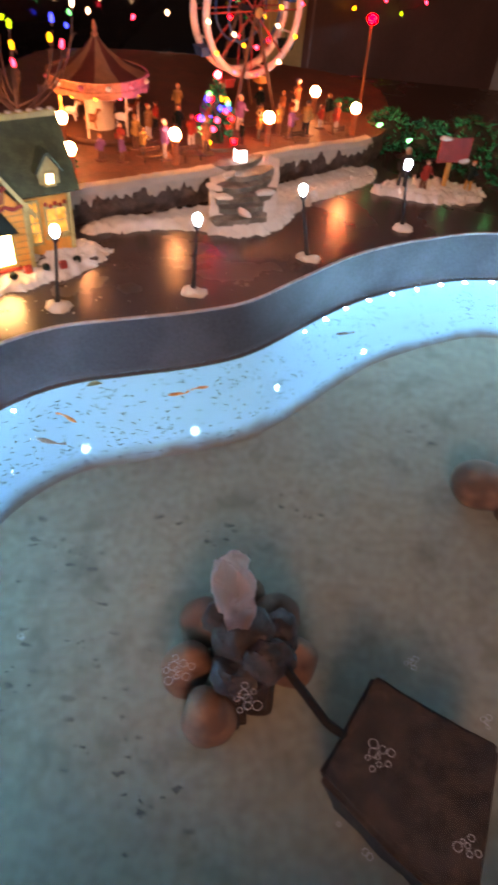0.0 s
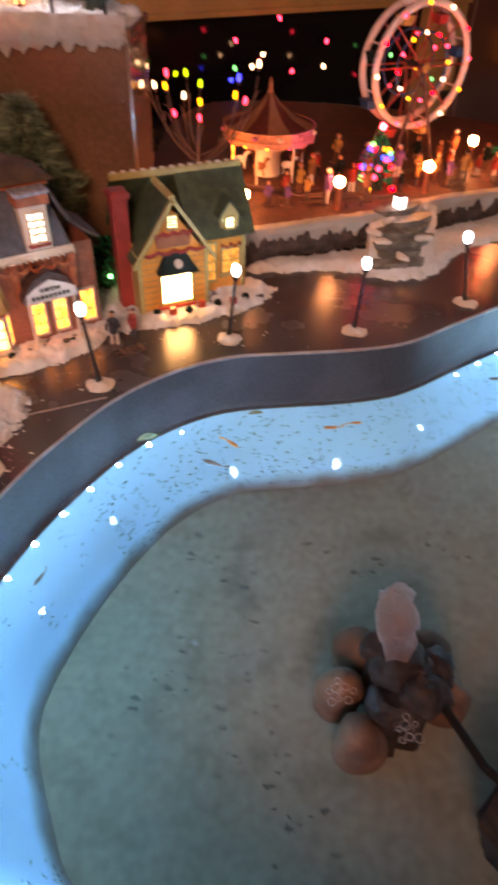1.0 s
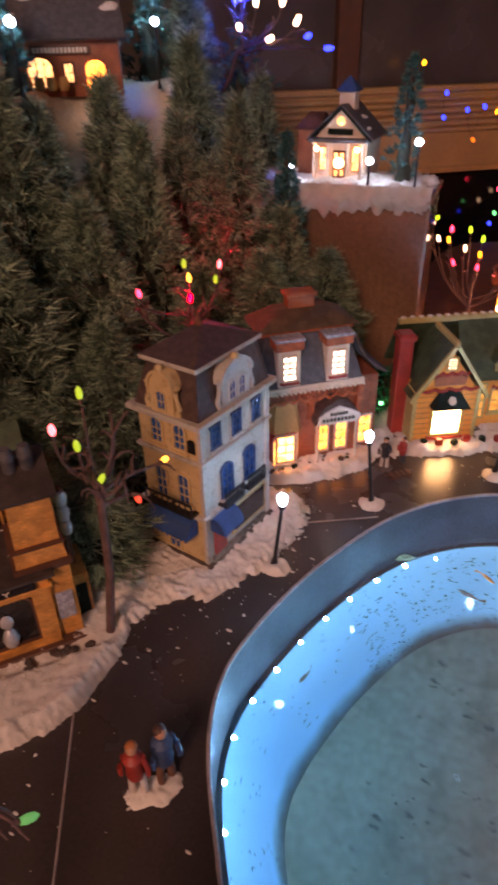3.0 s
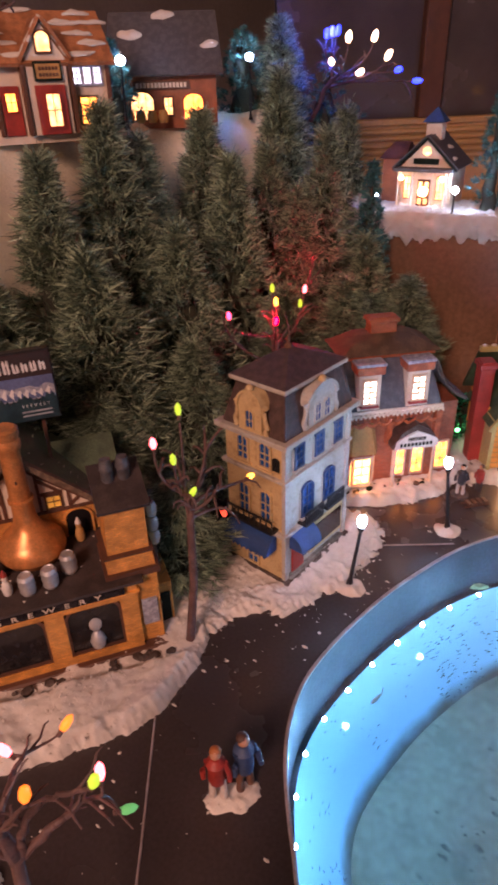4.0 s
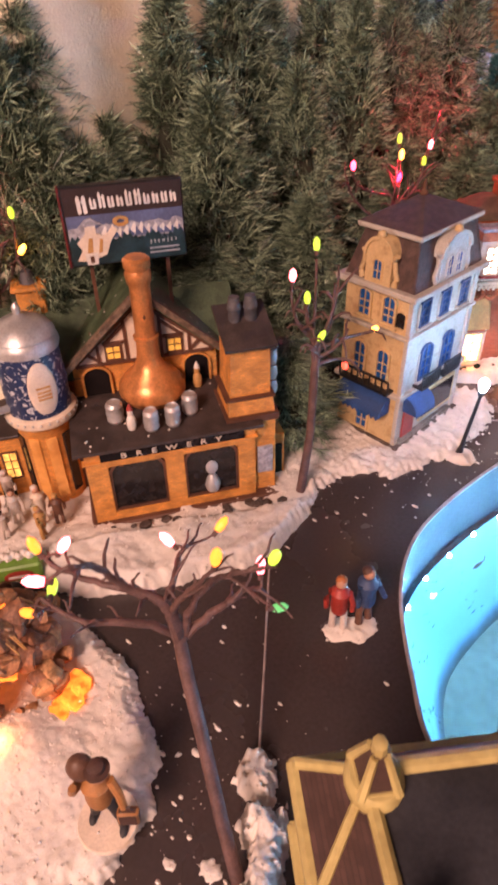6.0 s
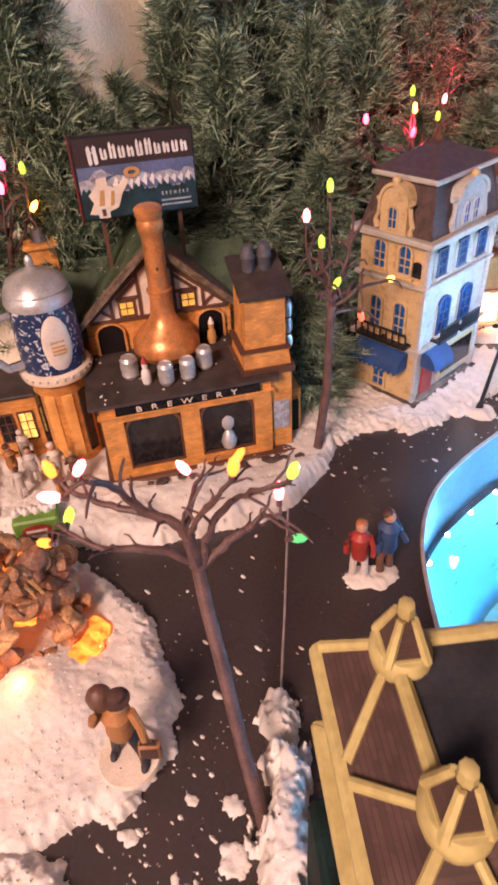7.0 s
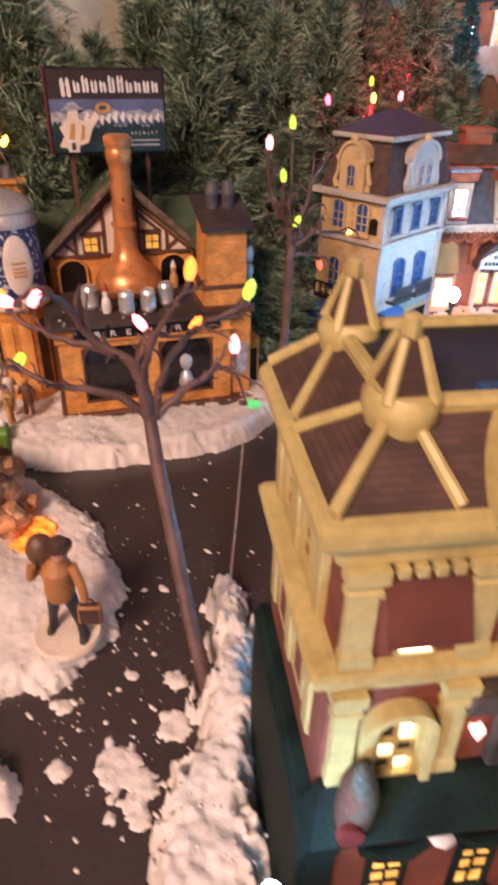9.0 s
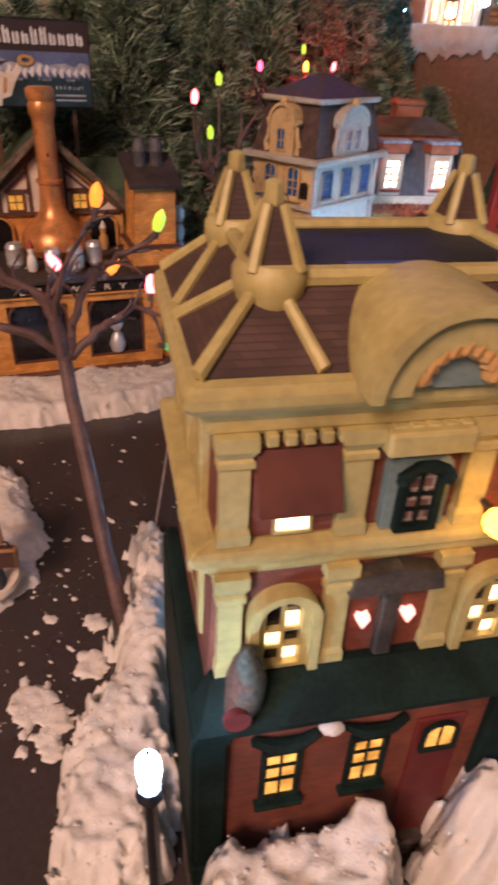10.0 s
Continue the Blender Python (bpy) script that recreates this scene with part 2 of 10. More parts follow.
def prism(bm, poly, y0, y1, mi=0):
    """A polygon in x and z, pulled from y0 to y1."""
    a = [bm.verts.new((x, y0, z)) for x, z in poly]
    b = [bm.verts.new((x, y1, z)) for x, z in poly]
    k = len(poly)
    fs = [bm.faces.new(a), bm.faces.new(b[::-1])] + [bm.faces.new((a[i], b[i], b[(i + 1) % k], a[(i + 1) % k])) for i in range(k)]
    for f in fs:
        f.material_index = mi
    bmesh.ops.recalc_face_normals(bm, faces=fs)
    return bm


def slab(bm, quad, t, mi=0):
    """A sheet through points in space, t thick on its upper side."""
    q = [Vector(p) for p in quad]
    nn = (q[1] - q[0]).cross(q[2] - q[0]).normalized()
    nn = nn if nn.z >= 0 else -nn
    a, b = [bm.verts.new(p) for p in q], [bm.verts.new(p + nn * t) for p in q]
    k = len(q)
    fs = [bm.faces.new(a), bm.faces.new(b[::-1])] + [bm.faces.new((a[i], b[i], b[(i + 1) % k], a[(i + 1) % k])) for i in range(k)]
    for f in fs:
        f.material_index = mi
    bmesh.ops.recalc_face_normals(bm, faces=fs)
    return bm


def hull(bm, bottom, top, mi=0):
    """A block between two loops of equally many points."""
    a, b = [bm.verts.new(p) for p in bottom], [bm.verts.new(p) for p in top]
    k = len(a)
    fs = [bm.faces.new(a), bm.faces.new(b[::-1])] + [bm.faces.new((a[i], b[i], b[(i + 1) % k], a[(i + 1) % k])) for i in range(k)]
    for f in fs:
        f.material_index = mi
    bmesh.ops.recalc_face_normals(bm, faces=fs)
    return bm


def rough_up(bm, amp, freq, seed=0.0):
    for v in bm.verts:
        v.co += noise.noise_vector(v.co * freq + Vector((seed, seed * 1.7, 0))) * amp
    return bm


def mesh_of(name, bm, mats, smooth=True, angle=35):
    me = bpy.data.meshes.new(name)
    bm.to_mesh(me)
    bm.free()
    for m in mats if isinstance(mats, (list, tuple)) else [mats]:
        me.materials.append(m)
    if smooth:
        me.polygons.foreach_set("use_smooth", [True] * len(me.polygons))
        me.set_sharp_from_angle(angle=radians(angle))
    return me


def part(name, bm, material, parent, label="", m=None, smooth=True):
    ob = new(name, mesh_of(name, bm, material, smooth))
    ob.parent = parent
    if m is not None:
        ob.matrix_basis = m
    return tagged(ob, label) if label else ob


def thing(name, m, label, category, group="", kind=""):
    ob = new(name)
    ob.empty_display_size = 0.01
    ob.matrix_basis = m
    return tagged(ob, label, category, group, kind)


def solid(name, bm, material, label, category, group="", kind="", m=None, smooth=True):
    ob = new(name, mesh_of(name, bm, material, smooth))
    if m is not None:
        ob.matrix_basis = m
    return tagged(ob, label, category, group, kind)


def place(x, y, z, turn):
    return pose(x, y, z, 0, 0, turn)


def bm_new():
    return bmesh.new()


def ring_prism(bm, outer, inner, y0, y1):
    """A closed or open band between two outlines in x and z, pulled from y0 to y1."""
    k = len(outer)
    rows = [[bm.verts.new((x, y, z)) for x, z in loop] for loop, y in ((outer, y0), (inner, y0), (inner, y1), (outer, y1))]
    fs = []
    for j in range(4):
        a, b = rows[j], rows[(j + 1) % 4]
        fs += [bm.faces.new((a[i], a[i + 1], b[i + 1], b[i])) for i in range(k - 1)]
    if outer[0] != outer[-1]:
        fs += [bm.faces.new([r[0] for r in rows]), bm.faces.new([r[-1] for r in rows][::-1])]
    else:
        bmesh.ops.remove_doubles(bm, verts=bm.verts, dist=1e-7)
        fs = bm.faces
    bmesh.ops.recalc_face_normals(bm, faces=list(fs))
    return bm


def arch_outline(u, v, hw, h, rise, n=10):
    """From the left foot over a round head to the right foot."""
    return [(u - hw, v)] + [(u - hw * math.cos(math.pi * i / n), v + h + rise * math.sin(math.pi * i / n)) for i in range(n + 1)] + [(u + hw, v)]


def window(parent, m, u, v, w, h, frame_mat, pane_mat, cols=2, rows=2, arch=False, t=0.0022, bar=0.0009, sill=None):
    """A window on the face m (x along, z up, -y out): frame, pane behind it, glazing bars and a sill."""
    bm = bm_new()
    e = t * 0.9
    if arch:
        inn, out = arch_outline(u, v, w / 2, h, 0.35 * w), arch_outline(u, v - e, w / 2 + e, h + e, 0.35 * w + 0.7 * e)
    else:
        inn, out = [[(u - a, v - b), (u - a, v + h + b), (u + a, v + h + b), (u + a, v - b)] for a, b in ((w / 2, 0), (w / 2 + e, e))]
    ring_prism(bm, out + out[:1], inn + inn[:1], -t, 0.0003)
    fr = part("window", bm, frame_mat, parent, m=m, smooth=False)
    for i in range(1, cols):
        bb = bm_new()
        x = u - w / 2 + w * i / cols
        box(bb, x - bar / 2, x + bar / 2, -t * 0.7, 0.0002, v, v + h + (0.33 * w if arch else 0))
        part("glazing_bar", bb, frame_mat, fr, smooth=False)
    for j in range(1, rows):
        bb = bm_new()
        z = v + h * j / rows
        box(bb, u - w / 2, u + w / 2, -t * 0.65, 0.0002, z - bar / 2, z + bar / 2)
        part("glazing_bar", bb, frame_mat, fr, smooth=False)
    pb = bm_new()
    if arch:
        prism(pb, arch_outline(u, v, w / 2, h, 0.35 * w), -0.0006, 0.0002)
    else:
        box(pb, u - w / 2, u + w / 2, -0.0006, 0.0002, v, v + h)
    part("pane", pb, pane_mat, fr, smooth=False)
    if sill:
        sb = bm_new()
        box(sb, u - w / 2 - 2 * e, u + w / 2 + 2 * e, -t * 1.8, 0, v - e * 2, v - e, 0.0003)
        part("sill", sb, sill, fr, smooth=False)
    return fr


def face(x, y, z=0.0, turn=0.0):
    """A wall face inside a house: x along the wall, z up, -y out."""
    return pose(x, y, z, 0, 0, turn)


def smooth_loop(pts, n=14, closed=True):
    p = np.array(pts, float)
    out = []
    k = len(p)
    for i in range(k if closed else k - 1):
        g = [p[(i + j) % k] if closed else p[min(max(i + j, 0), k - 1)] for j in (-1, 0, 1, 2)]
        for s in np.arange(n) / n:
            out.append(0.5 * (2 * g[1] + (g[2] - g[0]) * s + (2 * g[0] - 5 * g[1] + 4 * g[2] - g[3]) * s * s + (3 * g[1] - g[0] - 3 * g[2] + g[3]) * s**3))
    if not closed:
        out.append(p[-1])
    return np.array(out)


def inside_distance(xy, poly):
    """Distance to a polygon's edge, positive inside."""
    a, b = np.asarray(poly), np.roll(poly, -1, 0)
    d = np.full(len(xy), 9.0)
    inn = np.zeros(len(xy), bool)
    for (x0, y0), (x1, y1) in zip(a, b):
        ex, ey = x1 - x0, y1 - y0
        t = (((xy[:, 0] - x0) * ex + (xy[:, 1] - y0) * ey) / (ex * ex + ey * ey + 1e-12)).clip(0, 1)
        d = np.minimum(d, np.hypot(xy[:, 0] - x0 - t * ex, xy[:, 1] - y0 - t * ey))
        if y0 != y1:
            c = ((y0 > xy[:, 1]) != (y1 > xy[:, 1])) & (xy[:, 0] < ex * (xy[:, 1] - y0) / (y1 - y0) + x0)
            inn ^= c
    return np.where(inn, d, -d)


def lumps(x, y, f, s):
    return noise.fractal(Vector((x * f + s, y * f - s, s)), 1.0, 2.0, 4)


def snow_patch(name, outline, high, label, res=0.0035, edge=0.022, ragged=0.010, lump=0.008, base=0.0, seed=1.0, material=None, holes=(), extra=None, category="snow"):
    """A bank of fake snow on a table, with clumps and a ragged edge."""
    poly = smooth_loop(outline, 6)
    lo, hi = poly.min(0) - 0.012, poly.max(0) + 0.012
    nx, ny = int((hi[0] - lo[0]) / res) + 2, int((hi[1] - lo[1]) / res) + 2
    gx, gy = np.meshgrid(lo[0] + res * np.arange(nx), lo[1] + res * np.arange(ny), indexing="ij")
    xy = np.stack([gx.ravel(), gy.ravel()], 1)
    d = inside_distance(xy, poly)
    jag = np.array([0.7 * lumps(x, y, 42, seed) + 0.45 * lumps(x, y, 150, seed + 3) for x, y in xy])
    soft = np.array([lumps(x, y, 16, seed + 7) for x, y in xy])
    d = d + ragged * jag
    for hx, hy, hr in holes:
        d = np.minimum(d, np.hypot(xy[:, 0] - hx, xy[:, 1] - hy) - hr + 0.004 * jag)
    grit = np.random.default_rng(int(seed * 10))
    s = (d / edge).clip(0, 1)
    z = base + (high * s**0.6 * (1 + 0.28 * soft) + lump * s * np.maximum(jag, -0.3))
    z = z + (0.10 * res * grit.standard_normal(len(xy))) * (s > 0.02)
    if extra is not None:
        z = z + np.array([extra(x, y) for x, y in xy]) * s
    keep = d > 0
    xy = xy + 0.22 * res * grit.standard_normal(xy.shape)
    idx = -np.ones(len(xy), int)
    cells, near = [], np.zeros(len(xy), bool)
    k = keep.reshape(nx, ny)
    cell = k[:-1, :-1] | k[1:, :-1] | k[:-1, 1:] | k[1:, 1:]
    for i, j in zip(*np.nonzero(cell)):
        q = (i * ny + j, (i + 1) * ny + j, (i + 1) * ny + j + 1, i * ny + j + 1)
        cells.append(q)
        near[list(q)] = True
    used = np.nonzero(near)[0]
    idx[used] = np.arange(len(used))
    z = np.where(keep, z, base + np.maximum(d, -0.003) * 1.5)
    verts = [(xy[u, 0], xy[u, 1], z[u]) for u in used]
    faces = [[int(idx[c]) for c in q] for q in cells]
    smooth = [True] * len(faces)
    # loose crumbs lying in the bank and along its edge
    inner = np.nonzero(keep)[0]
    for u in grit.choice(inner, int(len(inner) * (0.16 if res < 0.0023 else 0.14))):
        r = res * (0.25 + 0.62 * grit.random() ** 2)
        c = np.array([xy[u, 0], xy[u, 1], z[u]]) + grit.normal(0, 0.3 * res, 3)
        k0 = len(verts)
        verts += [tuple(c + r * grit.uniform(0.6, 1.35) * np.array(a)) for a in ((1, 0, 0), (0, 1, 0), (-1, 0, 0), (0, -1, 0), (0, 0, 0.8), (0, 0, -0.8))]
        faces += [[k0 + i, k0 + (i + 1) % 4, k0 + 4] for i in range(4)] + [[k0 + (i + 1) % 4, k0 + i, k0 + 5] for i in range(4)]
        smooth += [False] * 8
    me = bpy.data.meshes.new(name)
    me.from_pydata(verts, [], faces)
    me.materials.append(material or SNOW)
    me.polygons.foreach_set("use_smooth", smooth)
    ob = new(name, me)
    return tagged(ob, label, category, kind="stuff")


# ---- the table, the pond and the room ----
POND = smooth_loop([(0.307, 0.688), (0.255, 0.737), (0.200, 0.808), (0.173, 0.875), (0.169, 0.945), (0.179, 1.035), (0.195, 1.105), (0.226, 1.197),
                    (0.275, 1.274), (0.338, 1.330), (0.42, 1.365), (0.50, 1.396), (0.58, 1.440), (0.659, 1.527), (0.750, 1.623), (0.861, 1.697), (0.998, 1.753),
                    (1.18, 1.74), (1.38, 1.60), (1.46, 1.30), (1.40, 0.95), (1.15, 0.70), (0.85, 0.585), (0.60, 0.585), (0.43, 0.635)], 8)
WATER, BED = -0.078, -0.26


def inset(loop, d):
    a, b = np.roll(loop, 1, 0), np.roll(loop, -1, 0)
    t = b - a
    t /= np.linalg.norm(t, axis=1)[:, None]
    out = loop - d * np.stack([t[:, 1], -t[:, 0]], 1)
    for _ in range(6):
        out = 0.5 * out + 0.25 * (np.roll(out, 1, 0) + np.roll(out, -1, 0))
    return out


def ring_wall(bm, loop0, z0, loop1, z1):
    a = [bm.verts.new((x, y, z0)) for x, y in loop0]
    b = [bm.verts.new((x, y, z1)) for x, y in loop1]
    k = len(a)
    for i in range(k):
        bm.faces.new((a[i], a[(i + 1) % k], b[(i + 1) % k], b[i]))
    return a, b


def filled(bm, loop, z):
    vs = [bm.verts.new((x, y, z)) for x, y in loop]
    es = [bm.edges.new((vs[i], vs[(i + 1) % len(vs)])) for i in range(len(vs))]
    bmesh.ops.triangle_fill(bm, use_beauty=True, use_dissolve=False, edges=es)
    for f in bm.faces:
        f.normal_update()
        if f.normal.z < 0:
            f.normal_flip()
    return bm


def make_table():
    bm = bm_new()
    outer = [(-1.3, 0.05), (1.75, 0.05), (1.75, 2.75), (-1.3, 2.75)]
    vo = [bm.verts.new((x, y, 0)) for x, y in outer]
    vi = [bm.verts.new((x, y, 0)) for x, y in POND]
    es = [bm.edges.new((v[i], v[(i + 1) % len(v)])) for v in (vo, vi) for i in range(len(v))]
    bmesh.ops.triangle_fill(bm, use_beauty=True, use_dissolve=False, edges=es)
    for f in bm.faces:
        if f.normal.z < 0:
            f.normal_flip()
    lo = [bm.verts.new((v.co.x, v.co.y, -0.02)) for v in vo]
    for i in range(4):
        bm.faces.new((vo[i], lo[i], lo[(i + 1) % 4], vo[(i + 1) % 4]))
    solid("table_top", bm, BOARD, "dark painted board table top with a pond cut into it", "table", kind="structure", smooth=False)


make_table()


def make_pond():
    p = thing("pond", place(0, 0, 0, 0), "small sunken pond with a grey liner wall and blue-lit water", "pond", kind="structure")
    bm = bm_new()
    ring_wall(bm, POND, 0.003, inset(POND, -0.002), WATER - 0.012)
    part("upper_wall", bm, RIM, p, "grey liner wall above the water")
    bm = bm_new()
    k = len(POND)
    tube(bm, [(POND[i % k][0], POND[i % k][1], 0.002) for i in range(k + 1)], 0.0022, 6)
    part("rim_edge", bm, LIP, p, "thin worn edge of the liner")
    bm = bm_new()
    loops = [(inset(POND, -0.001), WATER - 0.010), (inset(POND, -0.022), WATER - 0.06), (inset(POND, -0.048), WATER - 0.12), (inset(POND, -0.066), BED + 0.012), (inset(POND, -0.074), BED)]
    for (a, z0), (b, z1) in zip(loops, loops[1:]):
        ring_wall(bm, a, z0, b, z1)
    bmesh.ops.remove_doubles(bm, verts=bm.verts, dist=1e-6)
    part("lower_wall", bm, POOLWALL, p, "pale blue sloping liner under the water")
    bm = bm_new()
    filled(bm, inset(POND, -0.073), BED + 0.001)
    part("bed", bm, POOLFLOOR, p, "grey-green silted pond bed", smooth=False)
    bm = bm_new()
    filled(bm, inset(POND, 0.0), WATER)
    bmesh.ops.subdivide_edges(bm, edges=bm.edges, cuts=2, use_grid_fill=True)
    w = solid("water", bm, WATERMAT, "clear still water with faint ripples", "water", kind="structure")
    w.visible_shadow = False
    # rope light under the edge
    rope = thing("rope_light", place(0, 0, 0, 0), "string of cool white lamps just under the waterline", "light string")
    line = inset(POND, -0.0085)
    # added strip that blocks the lamps' direct light on the upper wall
    bm = bm_new()
    for (a, za), (b, zb) in (((inset(POND, -0.001), WATER - 0.012), (inset(POND, -0.0085), WATER - 0.014)), ((inset(POND, -0.0085), WATER - 0.014), (inset(POND, -0.0085), WATER - 0.0165)), ((inset(POND, -0.0085), WATER - 0.0165), (inset(POND, -0.003), WATER - 0.0165))):
        ring_wall(bm, a, za, b, zb)
    bmesh.ops.remove_doubles(bm, verts=bm.verts, dist=1e-6)
    part("hood", bm, RIM, rope, "grey strip added to keep lamp light off the wall")
    seg = np.linalg.norm(np.diff(np.vstack([line, line[:1]]), axis=0), axis=1)
    cum = np.r_[0, np.cumsum(seg)]
    loop = np.vstack([line, line[:1]])
    bead = bm_new()
    ball(bead, 0, 0, 0, 0.0025, sub=2)
    me = mesh_of("lamp_bead", bead, LED)
    s = 0.02
    while s < cum[-1]:
        x, y = np.interp(s, cum, loop[:, 0]), np.interp(s, cum, loop[:, 1])
        if y < 0.72 or (x > 1.2 and y < 1.2):  # the near side carries no lamps
            s += 0.05
            continue
        ob = new("lamp_bead", me)
        ob.parent = rope
        ob.location = (x, y, WATER - 0.0225 - 0.003 * random.random() - 0.022 * float(np.interp(x, (0.26, 0.34, 0.60, 0.72), (0, 1, 1, 0))) * (y > 1.2))
        s += 0.052 + 0.006 * (random.random() - 0.5)


def ripple_water():
    m, nt, p = _nodes("pond_water")
    p.inputs["Base Color"].default_value = (0.95, 0.99, 1.0, 1)
    p.inputs["Transmission Weight"].default_value = 1.0
    p.inputs["IOR"].default_value = 1.33
    p.inputs["Roughness"].default_value = 0.02
    n, l = nt.nodes, nt.links
    tc, no, b = n.new("ShaderNodeTexCoord"), n.new("ShaderNodeTexNoise"), n.new("ShaderNodeBump")
    no.inputs["Scale"].default_value, no.inputs["Detail"].default_value = 14, 2
    l.new(tc.outputs["Object"], no.inputs["Vector"])
    b.inputs["Strength"].default_value, b.inputs["Distance"].default_value = 0.25, 0.003
    l.new(no.outputs["Fac"], b.inputs["Height"])
    l.new(b.outputs["Normal"], p.inputs["Normal"])
    return m


WATERMAT = ripple_water()
make_pond()


def make_seams():
    for (x0, y0), (x1, y1) in (((0.069, 0.763), (0.232, 0.556)), ((0.115, 1.129), (0.214, 1.203))):
        bm = bm_new()
        tube(bm, [(x0, y0, 0.0006), ((x0 + x1) / 2 + 0.001, (y0 + y1) / 2, 0.0008), (x1, y1, 0.0006)], 0.0011, 5)
        solid("trim_strip", bm, LIP, "thin pale strip over a joint of the board", "trim", kind="structure")


make_seams()


def make_room():
    def wall(name, x0, x1, y0, y1, z0, z1, label="plain dim painted wall"):
        bm = bm_new()
        box(bm, x0, x1, y0, y1, z0, z1)
        solid(name, bm, WALLPAINT, label, "wall", kind="structure", smooth=False)
    wall("wall_south", -2.0, 3.0, -1.6, -1.5, -0.8, 2.2)
    wall("wall_west", -2.0, -1.9, -1.5, 4.2, -0.8, 2.2)
    wall("wall_east", 3.0, 3.1, -1.5, 4.2, -0.8, 2.2)
    wall("ceiling", -2.0, 3.1, -1.6, 4.3, 2.2, 2.3, "plain white room ceiling")
    wall("floor", -2.0, 3.1, -1.6, 4.3, -0.9, -0.8, "dim room floor under the table")
    wall("wall_north", -2.0, 3.0, 4.2, 4.3, -0.8, 2.2)


make_room()


# ---- street lamps ----
def street_lamp(x, y, lean=(0, 0), mound=1.0, seed=0.0, high=0.104, fat=0.78):
    t = thing("street_lamp", place(x, y, 0, 0), "black miniature street lamp with glowing cool white globe in snow", "street lamp", "street lamps by the pond")
    dx, dy = lean
    bm = bm_new()
    tube(bm, [(0, 0, 0.002), (dx * 0.1, dy * 0.1, 0.012), (dx * 0.16, dy * 0.16, 0.018), (dx * 0.9, dy * 0.9, high - 0.012), (dx * 0.93, dy * 0.93, high - 0.008), (dx * 0.97, dy * 0.97, high - 0.004)],
         [0.005, 0.0042, 0.0026, 0.0021, 0.0045, 0.0035], 10)
    part("post", bm, BLACKMETAL, t)
    bm = bm_new()
    lathe(bm, [(r * fat, high + z) for r, z in ((0.003, -0.005), (0.0062, 0), (0.0072, 0.004), (0.0065, 0.0085), (0.003, 0.012))], 18, dx, dy)
    part("globe", bm, LAMPGLOW, t, "glowing frosted globe")
    bm = bm_new()
    cone(bm, dx, dy, high + 0.0115, high + 0.0135, 0.0012, 0.0006, 8)
    part("cap", bm, BLACKMETAL, t)
    if mound:
        bm = bm_new()
        ball(bm, 0.001, -0.001, 0.001, 0.018 * mound, 1.0, 0.8, 0.42, 3)
        ball(bm, 0.008, 0.004, 0.001, 0.011 * mound, 1.1, 0.9, 0.5, 3)
        rough_up(bm, 0.005, 90, seed)
        for v in bm.verts:
            v.co.z = max(v.co.z, 0.0003)
        part("snow_lump", bm, SNOW, t, "lump of fake snow")
    return t


for i, (x, y, lean) in enumerate(((0.138, 1.043, (0.010, 0.004)), (0.195, 1.225, (-0.013, 0.003)), (0.327, 1.378, (0.009, 0.004)), (0.499, 1.452, (0.005, 0.003)),
                                  (0.663, 1.590, (-0.020, 0.0)), (0.829, 1.735, (-0.014, 0.004)))):
    street_lamp(x, y, lean, 1.0, i * 3.1)
street_lamp(0.389, 0.407, (0.0, 0.0), 0, 0, 0.142, 0.50)


# ---- brewery ----
def text_mesh(body, size, depth=0.0004):
    c = bpy.data.curves.new("letters", "FONT")
    c.body, c.size, c.extrude, c.align_x, c.space_character = body, size, depth, "CENTER", 2.5
    ob = bpy.data.objects.new("letters", c)
    scene.collection.objects.link(ob)
    me = bpy.data.meshes.new_from_object(ob.evaluated_get(bpy.context.evaluated_depsgraph_get()))
    bpy.data.objects.remove(ob)
    return me


def lettering(name, body, size, material, parent, m):
    me = text_mesh(body, size)
    me.materials.clear()
    me.materials.append(material)
    ob = new(name, me)
    ob.parent, ob.matrix_basis = parent, m
    return ob


